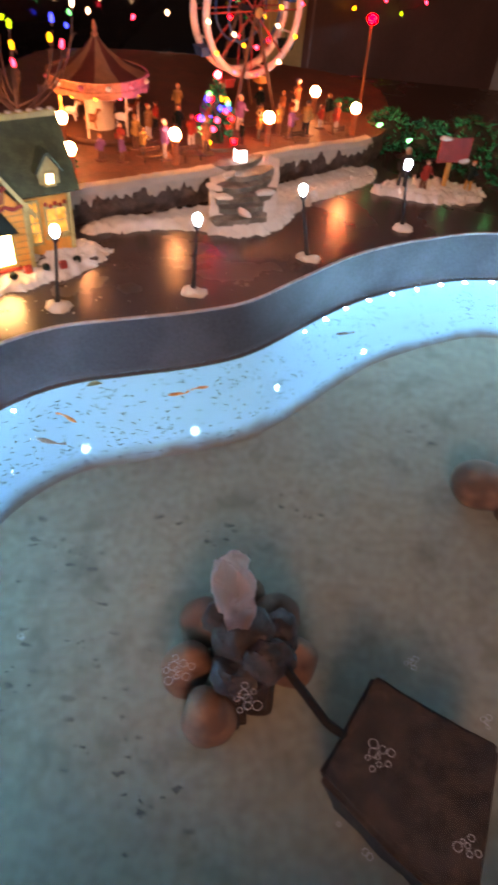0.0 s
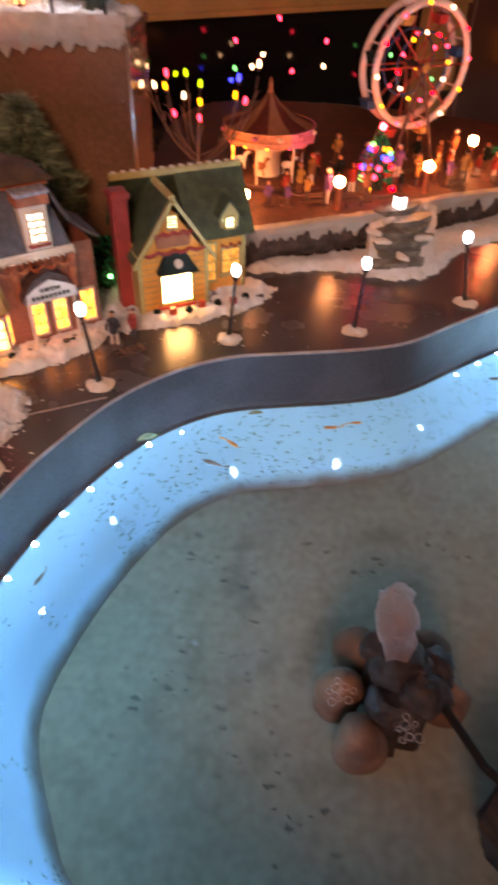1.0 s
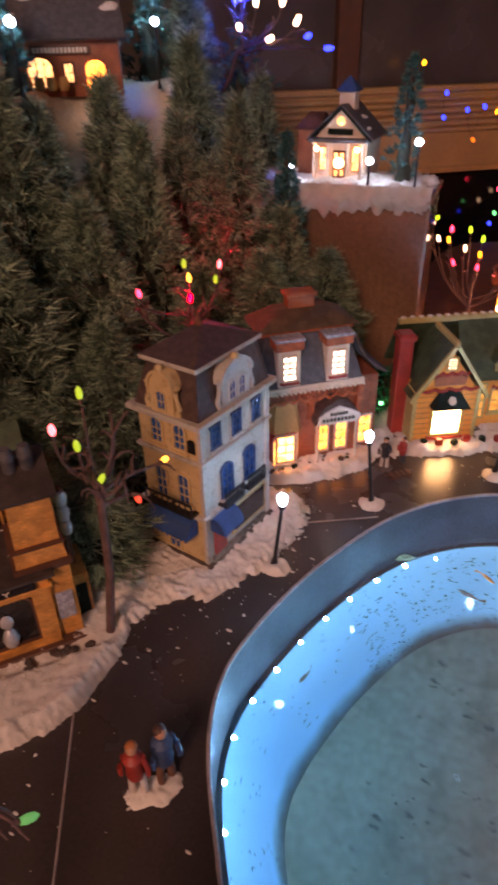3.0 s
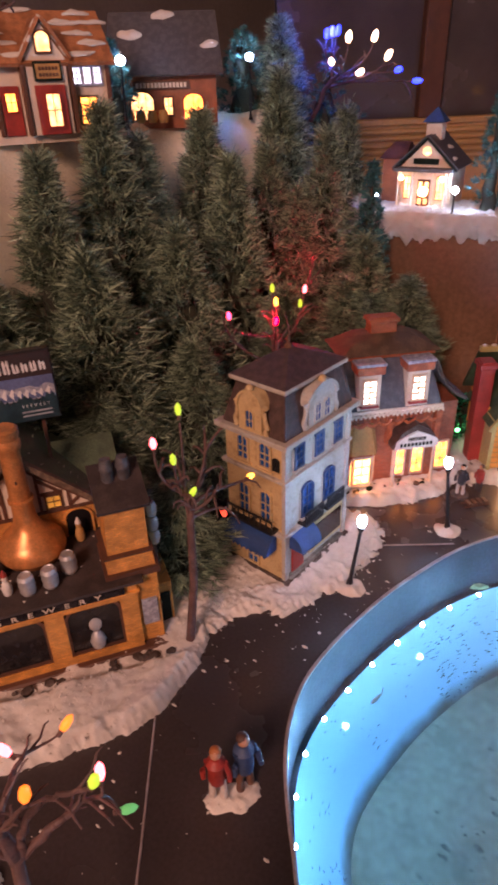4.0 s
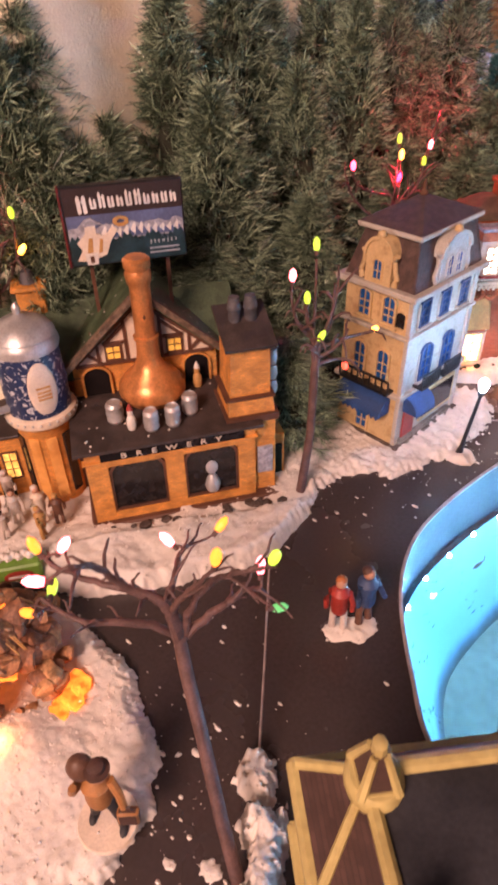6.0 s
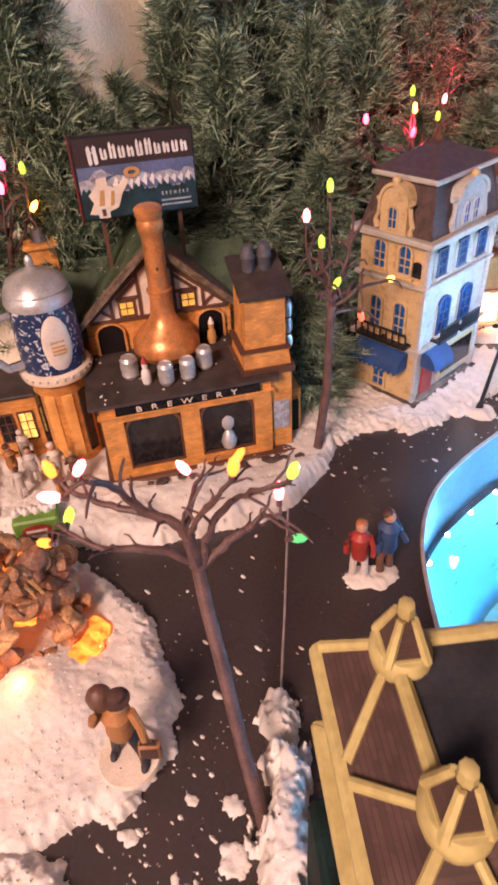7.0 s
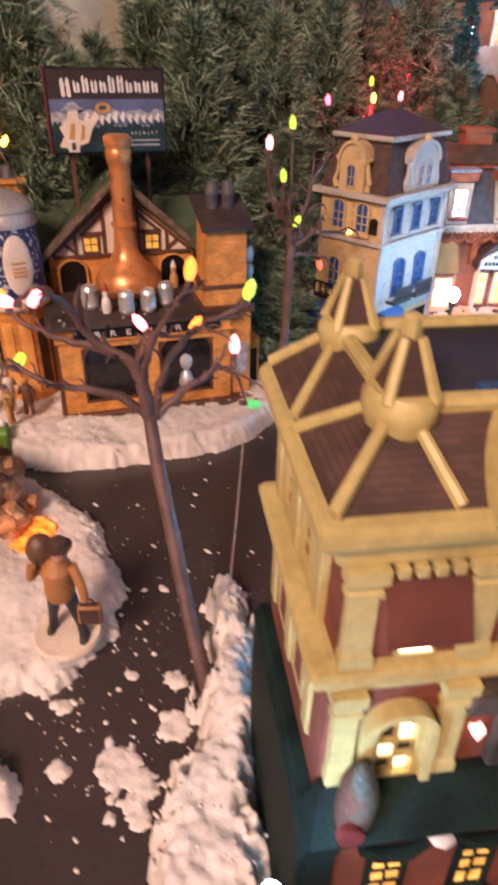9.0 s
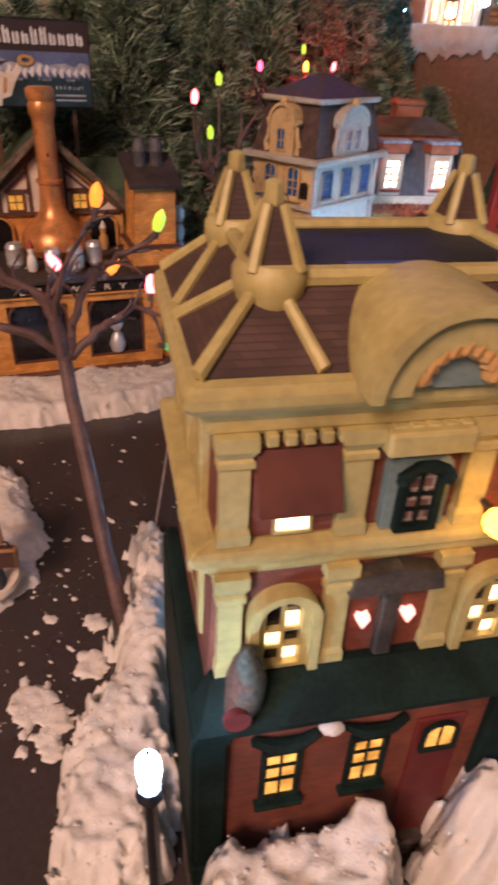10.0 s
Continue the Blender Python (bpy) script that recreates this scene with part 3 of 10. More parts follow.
def brewery():
    h = thing("brewery_house", place(-0.090, 0.684, 0.006, 57), "miniature tan brick brewery with a copper still on its roof terrace", "model house")
    bm = bm_new()
    box(bm, -0.024, 0.192, -0.008, 0.20, -0.006, 0.004, 0.002)
    part("base", bm, TIMBER, h)
    for x0, x1 in ((-0.018, 0.004), (0.064, 0.084), (0.144, 0.163)):  # front with two window openings
        bm = bm_new()
        box(bm, x0, x1, 0.0, 0.09, 0, 0.105)
        part("brick_pier", bm, BRICK_TAN, h, smooth=False)
    for x0, x1 in ((0.004, 0.064), (0.084, 0.144)):
        for name, y0, z0, z1 in (("breast_wall", 0.0, 0.0, 0.014), ("lintel", 0.0, 0.078, 0.105), ("recess_wall", 0.008, 0.014, 0.078)):
            bm = bm_new()
            box(bm, x0, x1, y0, 0.09, z0, z1)
            part(name, bm, BRICK_TAN, h, smooth=False)
    for x0 in (0.004, 0.084):
        window(h, face(0, 0.006), x0 + 0.030, 0.0160, 0.055, 0.048, TIMBER, GLASSDARK, 1, 1, arch=True, t=0.004)
    bm = bm_new()  # little keg seen in the window
    ball(bm, 0.114, 0.004, 0.050, 0.008, 0.9, 0.3, 1.2, 2)
    lathe(bm, [(0.007, 0.018), (0.009, 0.026), (0.006, 0.036), (0.003, 0.040)], 12, 0.114, 0.005)
    part("window_wreath", bm, PEWTER, h)
    bm = bm_new()
    box(bm, -0.021, 0.166, -0.004, 0.006, 0.0855, 0.0878, 0.0006)
    part("string_course", bm, BRICK_TAN, h, smooth=False)
    bm = bm_new()
    box(bm, -0.002, 0.150, -0.0050, 0.004, 0.0890, 0.0995, 0.0004)
    part("sign_board", bm, GLASSDARK, h)
    lettering("lettering", "BREWERY", 0.0088, PLASTER, h, pose(0.072, -0.0054, 0.0912, 90, 0, 0) @ Matrix.Diagonal((1.36, 1, 1, 1)))
    bm = bm_new()  # terrace
    hull(bm, [(-0.028, -0.008, 0.1015), (0.170, -0.008, 0.1015), (0.170, 0.098, 0.1045), (-0.028, 0.098, 0.1045)], [(-0.028, -0.008, 0.105), (0.170, -0.008, 0.105), (0.170, 0.098, 0.108), (-0.028, 0.098, 0.108)])
    rough_up(bm, 0.0008, 60)
    part("terrace", bm, TERRACE, h)
    # gable wall with timber framing
    bm = bm_new()
    prism(bm, [(-0.016, 0.09), (0.144, 0.09), (0.144, 0.148), (0.064, 0.217), (-0.016, 0.148)], 0.098, 0.19)
    part("gable_wall", bm, BRICK_TAN, h, smooth=False)
    bm = bm_new()
    prism(bm, [(-0.014, 0.146), (0.142, 0.146), (0.064, 0.214)], 0.0955, 0.0985)
    part("gable_plaster", bm, PLASTER, h, smooth=False)
    for p, q in (((-0.012, 0.1465), (0.140, 0.1465)), ((-0.012, 0.148), (0.064, 0.213)), ((0.140, 0.148), (0.064, 0.213)), ((0.014, 0.148), (0.014, 0.170)), ((0.114, 0.148), (0.114, 0.170)),
                 ((0.014, 0.150), (0.002, 0.160)), ((0.114, 0.150), (0.126, 0.160)), ((0.045, 0.148), (0.045, 0.196)), ((0.083, 0.148), (0.083, 0.196)), ((0.045, 0.190), (0.022, 0.170)), ((0.083, 0.190), (0.106, 0.170)), ((0.020, 0.170), (0.046, 0.170)), ((0.082, 0.170), (0.108, 0.170))):
        bm = bm_new()
        d = Vector((q[0] - p[0], 0, q[1] - p[1]))
        s = Vector((-d.z, 0, d.x)).normalized() * 0.0017
        prism(bm, [(p[0] + s.x, p[1] + s.z), (q[0] + s.x, q[1] + s.z), (q[0] - s.x, q[1] - s.z), (p[0] - s.x, p[1] - s.z)], 0.0935, 0.0965)
        part("beam", bm, TIMBER, h, smooth=False)
    for u in (0.0305, 0.0975):
        window(h, face(0, 0.0955), u, 0.151, 0.014, 0.015, TIMBER, DULLGOLD, 2, 2, t=0.0025)
    for u in (0.008, 0.120):  # dark arched doorways to the terrace
        bm = bm_new()
        prism(bm, [(u - 0.0145, 0.106), (u + 0.0145, 0.106)] + [(u + 0.0145 * math.cos(math.pi * i / 8), 0.131 + 0.012 * math.sin(math.pi * i / 8)) for i in range(9)], 0.0955, 0.099)
        part("doorway", bm, DOORDARK, h, "dark arched doorway", smooth=False)
        bm = bm_new()
        outer, inner = arch_outline(u, 0.106, 0.0165, 0.025, 0.0135), arch_outline(u, 0.106, 0.014, 0.025, 0.0115)
        ring_prism(bm, outer, inner, 0.0935, 0.0985)
        part("door_arch", bm, BRICK_TAN, h, smooth=False)
    # roof
    for x0, x1 in ((0.064, -0.027), (0.064, 0.155)):
        bm = bm_new()
        slab(bm, [(x0, 0.084, 0.222), (x1, 0.084, 0.139), (x1, 0.205, 0.139), (x0, 0.205, 0.222)], 0.004)
        part("roof_slope", bm, GREENROOF, h, "mossy green gable roof with snow specks", smooth=False)
    for i in range(44):  # snow specks on the gable roof
        bm = bm_new()
        sd, q, y = random.choice((-1, 1)), random.random(), random.uniform(0.086, 0.18)
        ball(bm, 0.064 + sd * 0.088 * q, y, 0.2255 - 0.0802 * q + 0.001, random.uniform(0.0006, 0.0016), 1.3, 1, 0.6, 1)
        part("snow_speck", bm, SNOW, h)
    for quad in ([(-0.085, 0.17, 0.188), (-0.085, 0.10, 0.128), (0.02, 0.10, 0.128), (0.02, 0.17, 0.188)], [(0.1, 0.17, 0.188), (0.1, 0.12, 0.140), (0.178, 0.12, 0.140), (0.178, 0.17, 0.188)],
                 [(-0.085, 0.17, 0.188), (-0.085, 0.21, 0.14), (0.178, 0.21, 0.14), (0.178, 0.17, 0.188)]):
        bm = bm_new()
        slab(bm, quad, 0.004)
        part("cross_roof", bm, GREENROOF, h, smooth=False)
    bm = bm_new()
    box(bm, -0.080, 0.172, 0.112, 0.20, 0.0, 0.130)
    part("rear_wall", bm, BRICK_TAN, h, smooth=False)
    bm = bm_new()
    for x1 in (-0.027, 0.155):
        slab(bm, [(0.064, 0.0790, 0.2255), (x1, 0.0790, 0.142), (x1, 0.0870, 0.142), (0.064, 0.0870, 0.2255)], 0.006)
    part("barge_board", bm, BROWNROOF, h, "broad brown gable edge")
    # small rear chimney
    bm = bm_new()
    box(bm, -0.062, -0.032, 0.160, 0.188, 0.16, 0.212, 0.001)
    box(bm, -0.066, -0.028, 0.156, 0.192, 0.212, 0.217, 0.001)
    part("rear_chimney", bm, BRICK_TAN, h, smooth=False)
    bm = bm_new()
    cone(bm, -0.047, 0.174, 0.217, 0.230, 0.010, 0.006, 10)
    part("rear_chimney_cap", bm, SLATE_BLUE, h)
    # chimney tower
    bm = bm_new()
    box(bm, 0.136, 0.188, 0.006, 0.064, 0, 0.1035, 0.001)
    hull(bm, [(0.136, 0.006, 0.103), (0.188, 0.006, 0.103), (0.188, 0.064, 0.103), (0.136, 0.064, 0.103)], [(0.138, 0.012, 0.128), (0.186, 0.012, 0.128), (0.186, 0.062, 0.128), (0.138, 0.062, 0.128)])
    hull(bm, [(0.140, 0.014, 0.128), (0.184, 0.014, 0.128), (0.184, 0.062, 0.128), (0.140, 0.062, 0.128)], [(0.143, 0.014, 0.188), (0.184, 0.014, 0.188), (0.184, 0.062, 0.206), (0.143, 0.062, 0.206)])
    part("chimney_tower", bm, BRICK_TAN, h, smooth=False)
    bm = bm_new()
    slab(bm, [(0.136, 0.007, 0.186), (0.190, 0.007, 0.186), (0.190, 0.068, 0.208), (0.136, 0.068, 0.208)], 0.004)
    part("tower_roof", bm, TERRACE, h)
    for u in (0.155, 0.172):
        bm = bm_new()
        lathe(bm, [(0.0065, 0.196), (0.0065, 0.214), (0.0078, 0.216), (0.0055, 0.228)], 12, u, 0.045)
        part("chimney_pot", bm, SLATE_BLUE, h)
    bm = bm_new()
    hull(bm, [(0.134, 0.008, 0.1275), (0.188, 0.008, 0.1275), (0.188, 0.064, 0.1275), (0.134, 0.064, 0.1275)], [(0.134, 0.008, 0.1295), (0.188, 0.008, 0.1295), (0.188, 0.064, 0.1295), (0.134, 0.064, 0.1295)])
    hull(bm, [(0.133, 0.003, 0.1015), (0.191, 0.003, 0.1015), (0.191, 0.067, 0.1015), (0.133, 0.067, 0.1015)], [(0.133, 0.003, 0.1095), (0.191, 0.003, 0.1095), (0.191, 0.067, 0.1095), (0.133, 0.067, 0.1095)])
    part("tower_band", bm, TIMBER, h, smooth=False)
    bm = bm_new()
    box(bm, 0.1665, 0.184, 0.003, 0.0065, 0.030, 0.066, 0.0005)
    part("notice", bm, GREYPRINT, h)
    # side porch with a green door
    bm = bm_new()
    box(bm, 0.186, 0.206, 0.030, 0.085, 0, 0.060, 0.001)
    part("side_porch", bm, BRICK_TAN, h, smooth=False)
    bm = bm_new()
    box(bm, 0.190, 0.203, 0.028, 0.031, 0.002, 0.046, 0.0006)
    part("side_door", bm, GREENTRIM, h, "dark green door")
    for z in (0.105, 0.124, 0.143):
        bm = bm_new()
        lathe(bm, [(0.005, z), (0.0068, z + 0.006), (0.0068, z + 0.011), (0.005, z + 0.017)], 12, 0.196, 0.05)
        part("hanging_keg", bm, PEWTER, h, "stacked pewter keg")
    bm = bm_new()
    box(bm, 0.194, 0.198, 0.05, 0.054, 0.058, 0.165)
    part("keg_rail", bm, TIMBER, h)
    # copper still
    bm = bm_new()
    lathe(bm, [(0.0120, 0.100), (0.0312, 0.102), (0.0366, 0.110), (0.0360, 0.119), (0.0288, 0.129), (0.0180, 0.138), (0.0134, 0.147), (0.0118, 0.158), (0.0113, 0.172), (0.0134, 0.173), (0.0134, 0.176), (0.0110, 0.177),
               (0.0106, 0.232), (0.0125, 0.236), (0.0134, 0.244), (0.0118, 0.248), (0.0134, 0.251), (0.0138, 0.258), (0.0108, 0.2605)], 28, 0.066, 0.074)
    part("copper_still", bm, COPPER, h, "polished copper still with a tall neck", pose(0, 0, 0.009))
    bm = bm_new()
    lathe(bm, [(0.0012, 0.198), (0.002, 0.2), (0.0012, 0.204)], 10, 0.066, 0.0645)
    part("still_valve", bm, TIMBER, h, m=pose(0, 0, 0.009))
    for i, (x, y, s) in enumerate(((0.021, 0.040, 1.4), (0.056, 0.016, 1.25), (0.079, 0.018, 1.25), (0.100, 0.034, 1.3))):
        bm = bm_new()
        z = 0.1055 + y * 0.03
        s *= 0.86
        lathe(bm, [(0.0060 * s, z), (0.0078 * s, z + 0.004), (0.0072 * s, z + 0.0055), (0.0080 * s, z + 0.012), (0.0072 * s, z + 0.0185), (0.0078 * s, z + 0.020), (0.0060 * s, z + 0.024), (0.005 * s, z + 0.023)], 18, x, y)
        part("keg", bm, PEWTER, h, "pewter beer keg on the terrace")
    for name, x, y, coat, hat, lab in (("painted_gnome", 0.036, 0.022, IVORY, REDPAINT, "tiny gnome in white with a red hat"), ("painted_waiter", 0.118, 0.082, OCHRE, IVORY, "tiny waiter in yellow in the doorway")):
        bm = bm_new()
        z = 0.106 + y * 0.03
        lathe(bm, [(0.0045, z), (0.0055, z + 0.006), (0.0045, z + 0.014), (0.0026, z + 0.017), (0.0034, z + 0.020), (0.003, z + 0.0235)], 12, x, y, 0)
        lathe(bm, [(0.0036, z + 0.0235), (0.0030, z + 0.026), (0.0008, z + 0.031)], 10, x, y, 1)
        part(name, bm, [coat, hat], h, lab)
    for i in range(26):  # snow specks on the terrace
        bm = bm_new()
        x, y = random.uniform(-0.02, 0.15), random.uniform(-0.005, 0.09)
        ball(bm, x, y, 0.106 + y * 0.03, random.uniform(0.0008, 0.0016), 1, 1, 0.6, 1)
        part("snow_speck", bm, SNOW, h)
    # stein tower
    cx, cy = -0.055, 0.079
    bm = bm_new()
    lathe(bm, [(0.030, 0), (0.030, 0.100), (0.033, 0.105), (0.037, 0.108)], 20, cx, cy)
    part("tower_base", bm, BRICK_TAN, h, "brick base of the stein tower")
    for a in (-150, -115, -80, -45):
        bm = bm_new()
        ux, uy = math.cos(radians(a)), math.sin(radians(a))
        box(bm, -0.0060, 0.0060, -0.0012, 0.0012, 0.012, 0.092, 0.0004)
        part("lit_slot", bm, DULLGLOW if a in (-115, -80) else GLASSDARK, h, "narrow lit opening", pose(cx + 0.0303 * ux, cy + 0.0303 * uy, 0, 0, 0, a + 90))
    bm = bm_new()
    lathe(bm, [(0.037, 0.108), (0.0385, 0.112), (0.0375, 0.117), (0.034, 0.119)], 28, cx, cy)
    part("stein_foot", bm, PLASTER, h)
    for k in range(28):
        bm = bm_new()
        a = 2 * math.pi * k / 28
        ball(bm, cx + 0.038 * math.cos(a), cy + 0.038 * math.sin(a), 0.1145, 0.0018, sub=1)
        part("bead", bm, PEWTER, h)
    bm = bm_new()
    lathe(bm, [(0.033, 0.119), (0.0335, 0.15), (0.032, 0.186), (0.031, 0.190)], 32, cx, cy)
    part("stein_body", bm, STEINMAT, h, "blue and grey patterned stein body")
    bm = bm_new()
    ball(bm, 0, 0, 0, 0.019, 0.78, 0.18, 1.62, 3)
    part("relief_plaque", bm, PLASTER, h, "cream oval relief", pose(cx + 0.0095, cy - 0.0305, 0.153, 0, 0, 17))
    for dz in (-0.009, -0.005, -0.001, 0.004):
        bm = bm_new()
        box(bm, -0.007, 0.007, -0.0045, -0.0025, dz - 0.0008, dz + 0.0008)
        part("relief_line", bm, OCHRE, h, m=pose(cx + 0.0095, cy - 0.0305, 0.153, 0, 0, 17))
    bm = bm_new()
    lathe(bm, [(0.0335, 0.189), (0.0345, 0.193), (0.0335, 0.198), (0.031, 0.202), (0.0325, 0.204), (0.027, 0.213), (0.016, 0.2195), (0.007, 0.222), (0.0035, 0.225), (0.0045, 0.229), (0.0035, 0.233), (0.001, 0.236)], 32, cx, cy)
    part("stein_lid", bm, PEWTER, h, "domed pewter lid with a knob")
    bm = bm_new()
    tube(bm, [(cx - 0.031, cy - 0.012, 0.182), (cx - 0.050, cy - 0.022, 0.184), (cx - 0.057, cy - 0.026, 0.165), (cx - 0.055, cy - 0.025, 0.145), (cx - 0.044, cy - 0.02, 0.128), (cx - 0.031, cy - 0.012, 0.126)], 0.0042, 8)
    part("stein_handle", bm, PEWTER, h)
    bm = bm_new()
    box(bm, cx - 0.085, cx - 0.026, cy - 0.004, 0.15, 0, 0.085, 0.001)
    part("side_wing", bm, BRICK_TAN, h, "brick wing beside the stein tower", smooth=False)
    bm = bm_new()
    box(bm, cx - 0.089, cx - 0.024, cy - 0.010, 0.155, 0.085, 0.089, 0.001)
    part("wing_roof", bm, TERRACE, h, smooth=False)
    bm = bm_new()
    box(bm, cx + 0.024, -0.002, cy - 0.010, 0.10, 0, 0.080, 0.001)
    part("link_wall", bm, TIMBER, h, "dark timber link to the brewery", smooth=False)
    for x in (cx - 0.068, cx - 0.046):
        window(h, face(0, cy - 0.004), x, 0.030, 0.014, 0.034, TIMBER, DIMPANE if x > cx - 0.05 else GLASSDARK, 2, 3, t=0.002)
    bm = bm_new()
    box(bm, cx - 0.064, cx - 0.050, cy - 0.007, cy - 0.003, 0.002, 0.026, 0.0006)
    part("side_door", bm, GREENTRIM, h, "dark green door")
    # crates and stones along the front
    for i in range(16):
        bm = bm_new()
        ball(bm, 0, 0, 0, random.uniform(0.003, 0.006), 1.3, 1, 0.8, 1)
        rough_up(bm, 0.0012, 200, i)
        part("kerb_stone", bm, STONE, h, m=pose(random.uniform(-0.01, 0.19), -0.012 - random.uniform(0, 0.01), 0.003))
    return h


def stein_material():
    m, nt, p = _nodes("stein_pattern")
    n, l = nt.nodes, nt.links
    tc, w, v = n.new("ShaderNodeTexCoord"), n.new("ShaderNodeTexNoise"), n.new("ShaderNodeTexVoronoi")
    w.inputs["Scale"].default_value = 90
    w.inputs["Distortion"].default_value = 2.2
    v.inputs["Scale"].default_value = 130
    l.new(tc.outputs["Object"], w.inputs["Vector"])
    l.new(w.outputs["Color"], v.inputs["Vector"])
    r = n.new("ShaderNodeValToRGB")
    e = r.color_ramp.elements
    e[0].position, e[1].position = 0.57, 0.60
    e[0].color, e[1].color = (0.010, 0.026, 0.085, 1), (0.46, 0.47, 0.50, 1)
    l.new(w.outputs["Fac"], r.inputs["Fac"])
    l.new(r.outputs["Color"], p.inputs["Base Color"])
    p.inputs["Roughness"].default_value = 0.35
    return m


BROWNROOF = surf("brown_thatch", (0.20, 0.135, 0.09), 0.75, var=0.5, scale=90, fine=400, bump=1.0, depth=0.0014)
DOORDARK = surf("dark_opening", (0.012, 0.009, 0.009), 0.8, var=0.3, spec=0.1)
STEINMAT = stein_material()
brewery()


def billboard():
    b = thing("billboard", place(-0.193, 0.755, 0.0, 57), "dark framed billboard with a snowy mountain picture behind the brewery", "billboard")
    W, Z0, Z1 = 0.121, 0.251, 0.331

    def flat(name, poly, out, mat, label=""):
        bm = bm_new()
        prism(bm, [(x, Z0 + z) for x, z in poly], -out, 0)
        return part(name, bm, mat, b, label, smooth=False)
    bm = bm_new()
    box(bm, 0, W, 0.0, 0.010, Z0, Z1, 0.001)
    part("frame", bm, BLACKMETAL, b, "thin black frame")
    bm = bm_new()
    box(bm, -0.0012, 0.0012, -0.001, 0.0105, Z0, Z1, 0.0004)
    part("edge_strip", bm, DARKRED, b, "dark red edge of the board")
    flat("night_panel", [(0.003, 0.052), (W - 0.002, 0.052), (W - 0.002, 0.078), (0.003, 0.078)], 0.0008, DARKBLUE, "dark top band of the picture")
    flat("sky_panel", [(0.003, 0.028), (W - 0.002, 0.028), (W - 0.002, 0.052), (0.003, 0.052)], 0.0012, SKYBLUE, "deep blue sky fading to pale")
    flat("pale_sky", [(0.003, 0.026)] + [(W - 0.002, 0.026)] + [(W - 0.002 - (W - 0.005) * i / 24, 0.040 + 0.0016 * math.sin(i * 1.3) + 0.001 * (i % 3)) for i in range(25)], 0.0016, GREYPRINT, "pale haze behind the mountains")
    rng = random.Random(12)
    for u in np.linspace(0.040, W - 0.008, 11):  # separate snowy peaks
        hgt, w = rng.uniform(0.006, 0.012), rng.uniform(0.006, 0.009)
        x0, x1 = max(u - w, 0.004), min(u + w, W - 0.002)
        flat("peak", [(x0, 0.028), (x1, 0.028), (u + 0.002, 0.030 + hgt * 0.7), (u, 0.032 + hgt)], 0.0020, IVORY)
        flat("peak_shade", [(u, 0.028), (x1, 0.028), (u + 0.0012, 0.030 + hgt * 0.8)], 0.0024, SKYBLUE)
    flat("forest", [(0.003, 0.003), (W - 0.002, 0.003)] + [(W - 0.002 - (W - 0.005) * i / 40, 0.026 + (0.0045 if i % 2 else 0.0) + 0.003 * math.sin(i * 0.7)) for i in range(41)], 0.0028, TEAL, "dark teal treeline")
    u = 0.016
    for i in range(11):  # unlettered title shapes: thick stems, thin joins and pointed ends
        tall, w = (0.017 if i == 0 else 0.0150 if i in (2, 5, 6) else 0.0105), (0.0112 if i == 0 else 0.0074)
        z = 0.0575 if i else 0.0535
        for j in range(2):
            x, wd = u + j * w * 0.50, w * 0.27
            up = tall * (0.86 if j and i % 3 else 1.0)
            flat("title_stroke", [(x, z + 0.0014), (x + wd * 0.5, z), (x + wd * 1.3, z + 0.0016), (x + wd, z + up - 0.0006), (x + wd * 0.4, z + up + 0.0010), (x - wd * 0.2, z + up - 0.0020)], 0.0020, IVORY)
        zz = z + (0.0 if i % 2 else tall * 0.62)
        flat("title_stroke", [(u + w * 0.15, zz), (u + w * 0.75, zz + 0.0012), (u + w * 0.75, zz + 0.0024), (u + w * 0.15, zz + 0.0014)], 0.0020, IVORY)
        u += w + 0.0014
    # plain picture shapes in the corner
    flat("picture_shape", [(0.008, 0.008), (0.020, 0.006), (0.038, 0.012), (0.044, 0.026), (0.052, 0.036), (0.048, 0.040), (0.038, 0.031), (0.030, 0.034), (0.030, 0.042), (0.020, 0.042), (0.019, 0.034), (0.010, 0.026), (0.014, 0.018)], 0.0034, PLASTER)
    flat("picture_shape", [(0.013, 0.041), (0.037, 0.043), (0.031, 0.046), (0.027, 0.050), (0.020, 0.048)], 0.0038, GREYPRINT)
    flat("picture_shade", [(0.018, 0.012), (0.024, 0.012), (0.026, 0.030), (0.022, 0.030)], 0.0038, OCHRE)
    flat("picture_shade", [(0.030, 0.014), (0.034, 0.015), (0.036, 0.028), (0.033, 0.029)], 0.0038, OCHRE)
    bm = bm_new()
    ring_prism(bm, [(0.056 + 0.008 * math.cos(a), Z0 + 0.044 + 0.005 * math.sin(a)) for a in np.linspace(0, 2 * math.pi, 19)[:-1]] + [(0.064, Z0 + 0.044)], [(0.056 + 0.004 * math.cos(a), Z0 + 0.044 + 0.0022 * math.sin(a)) for a in np.linspace(0, 2 * math.pi, 19)[:-1]] + [(0.060, Z0 + 0.044)], -0.0036, -0.001)
    part("picture_ring", bm, OCHRE, b, smooth=False)
    flat("picture_block", [(0.017, 0.003), (0.028, 0.003), (0.029, 0.015), (0.016, 0.015)], 0.0042, IVORY)
    flat("picture_block", [(0.0205, 0.005), (0.0245, 0.005), (0.0245, 0.012), (0.0205, 0.012)], 0.0046, TIMBER)
    lettering("caption", "BREWERY", 0.0050, IVORY, b, pose(0.097, -0.0032, Z0 + 0.0185, 90, 0, 0)).scale = (0.62, 1.0, 1.0)
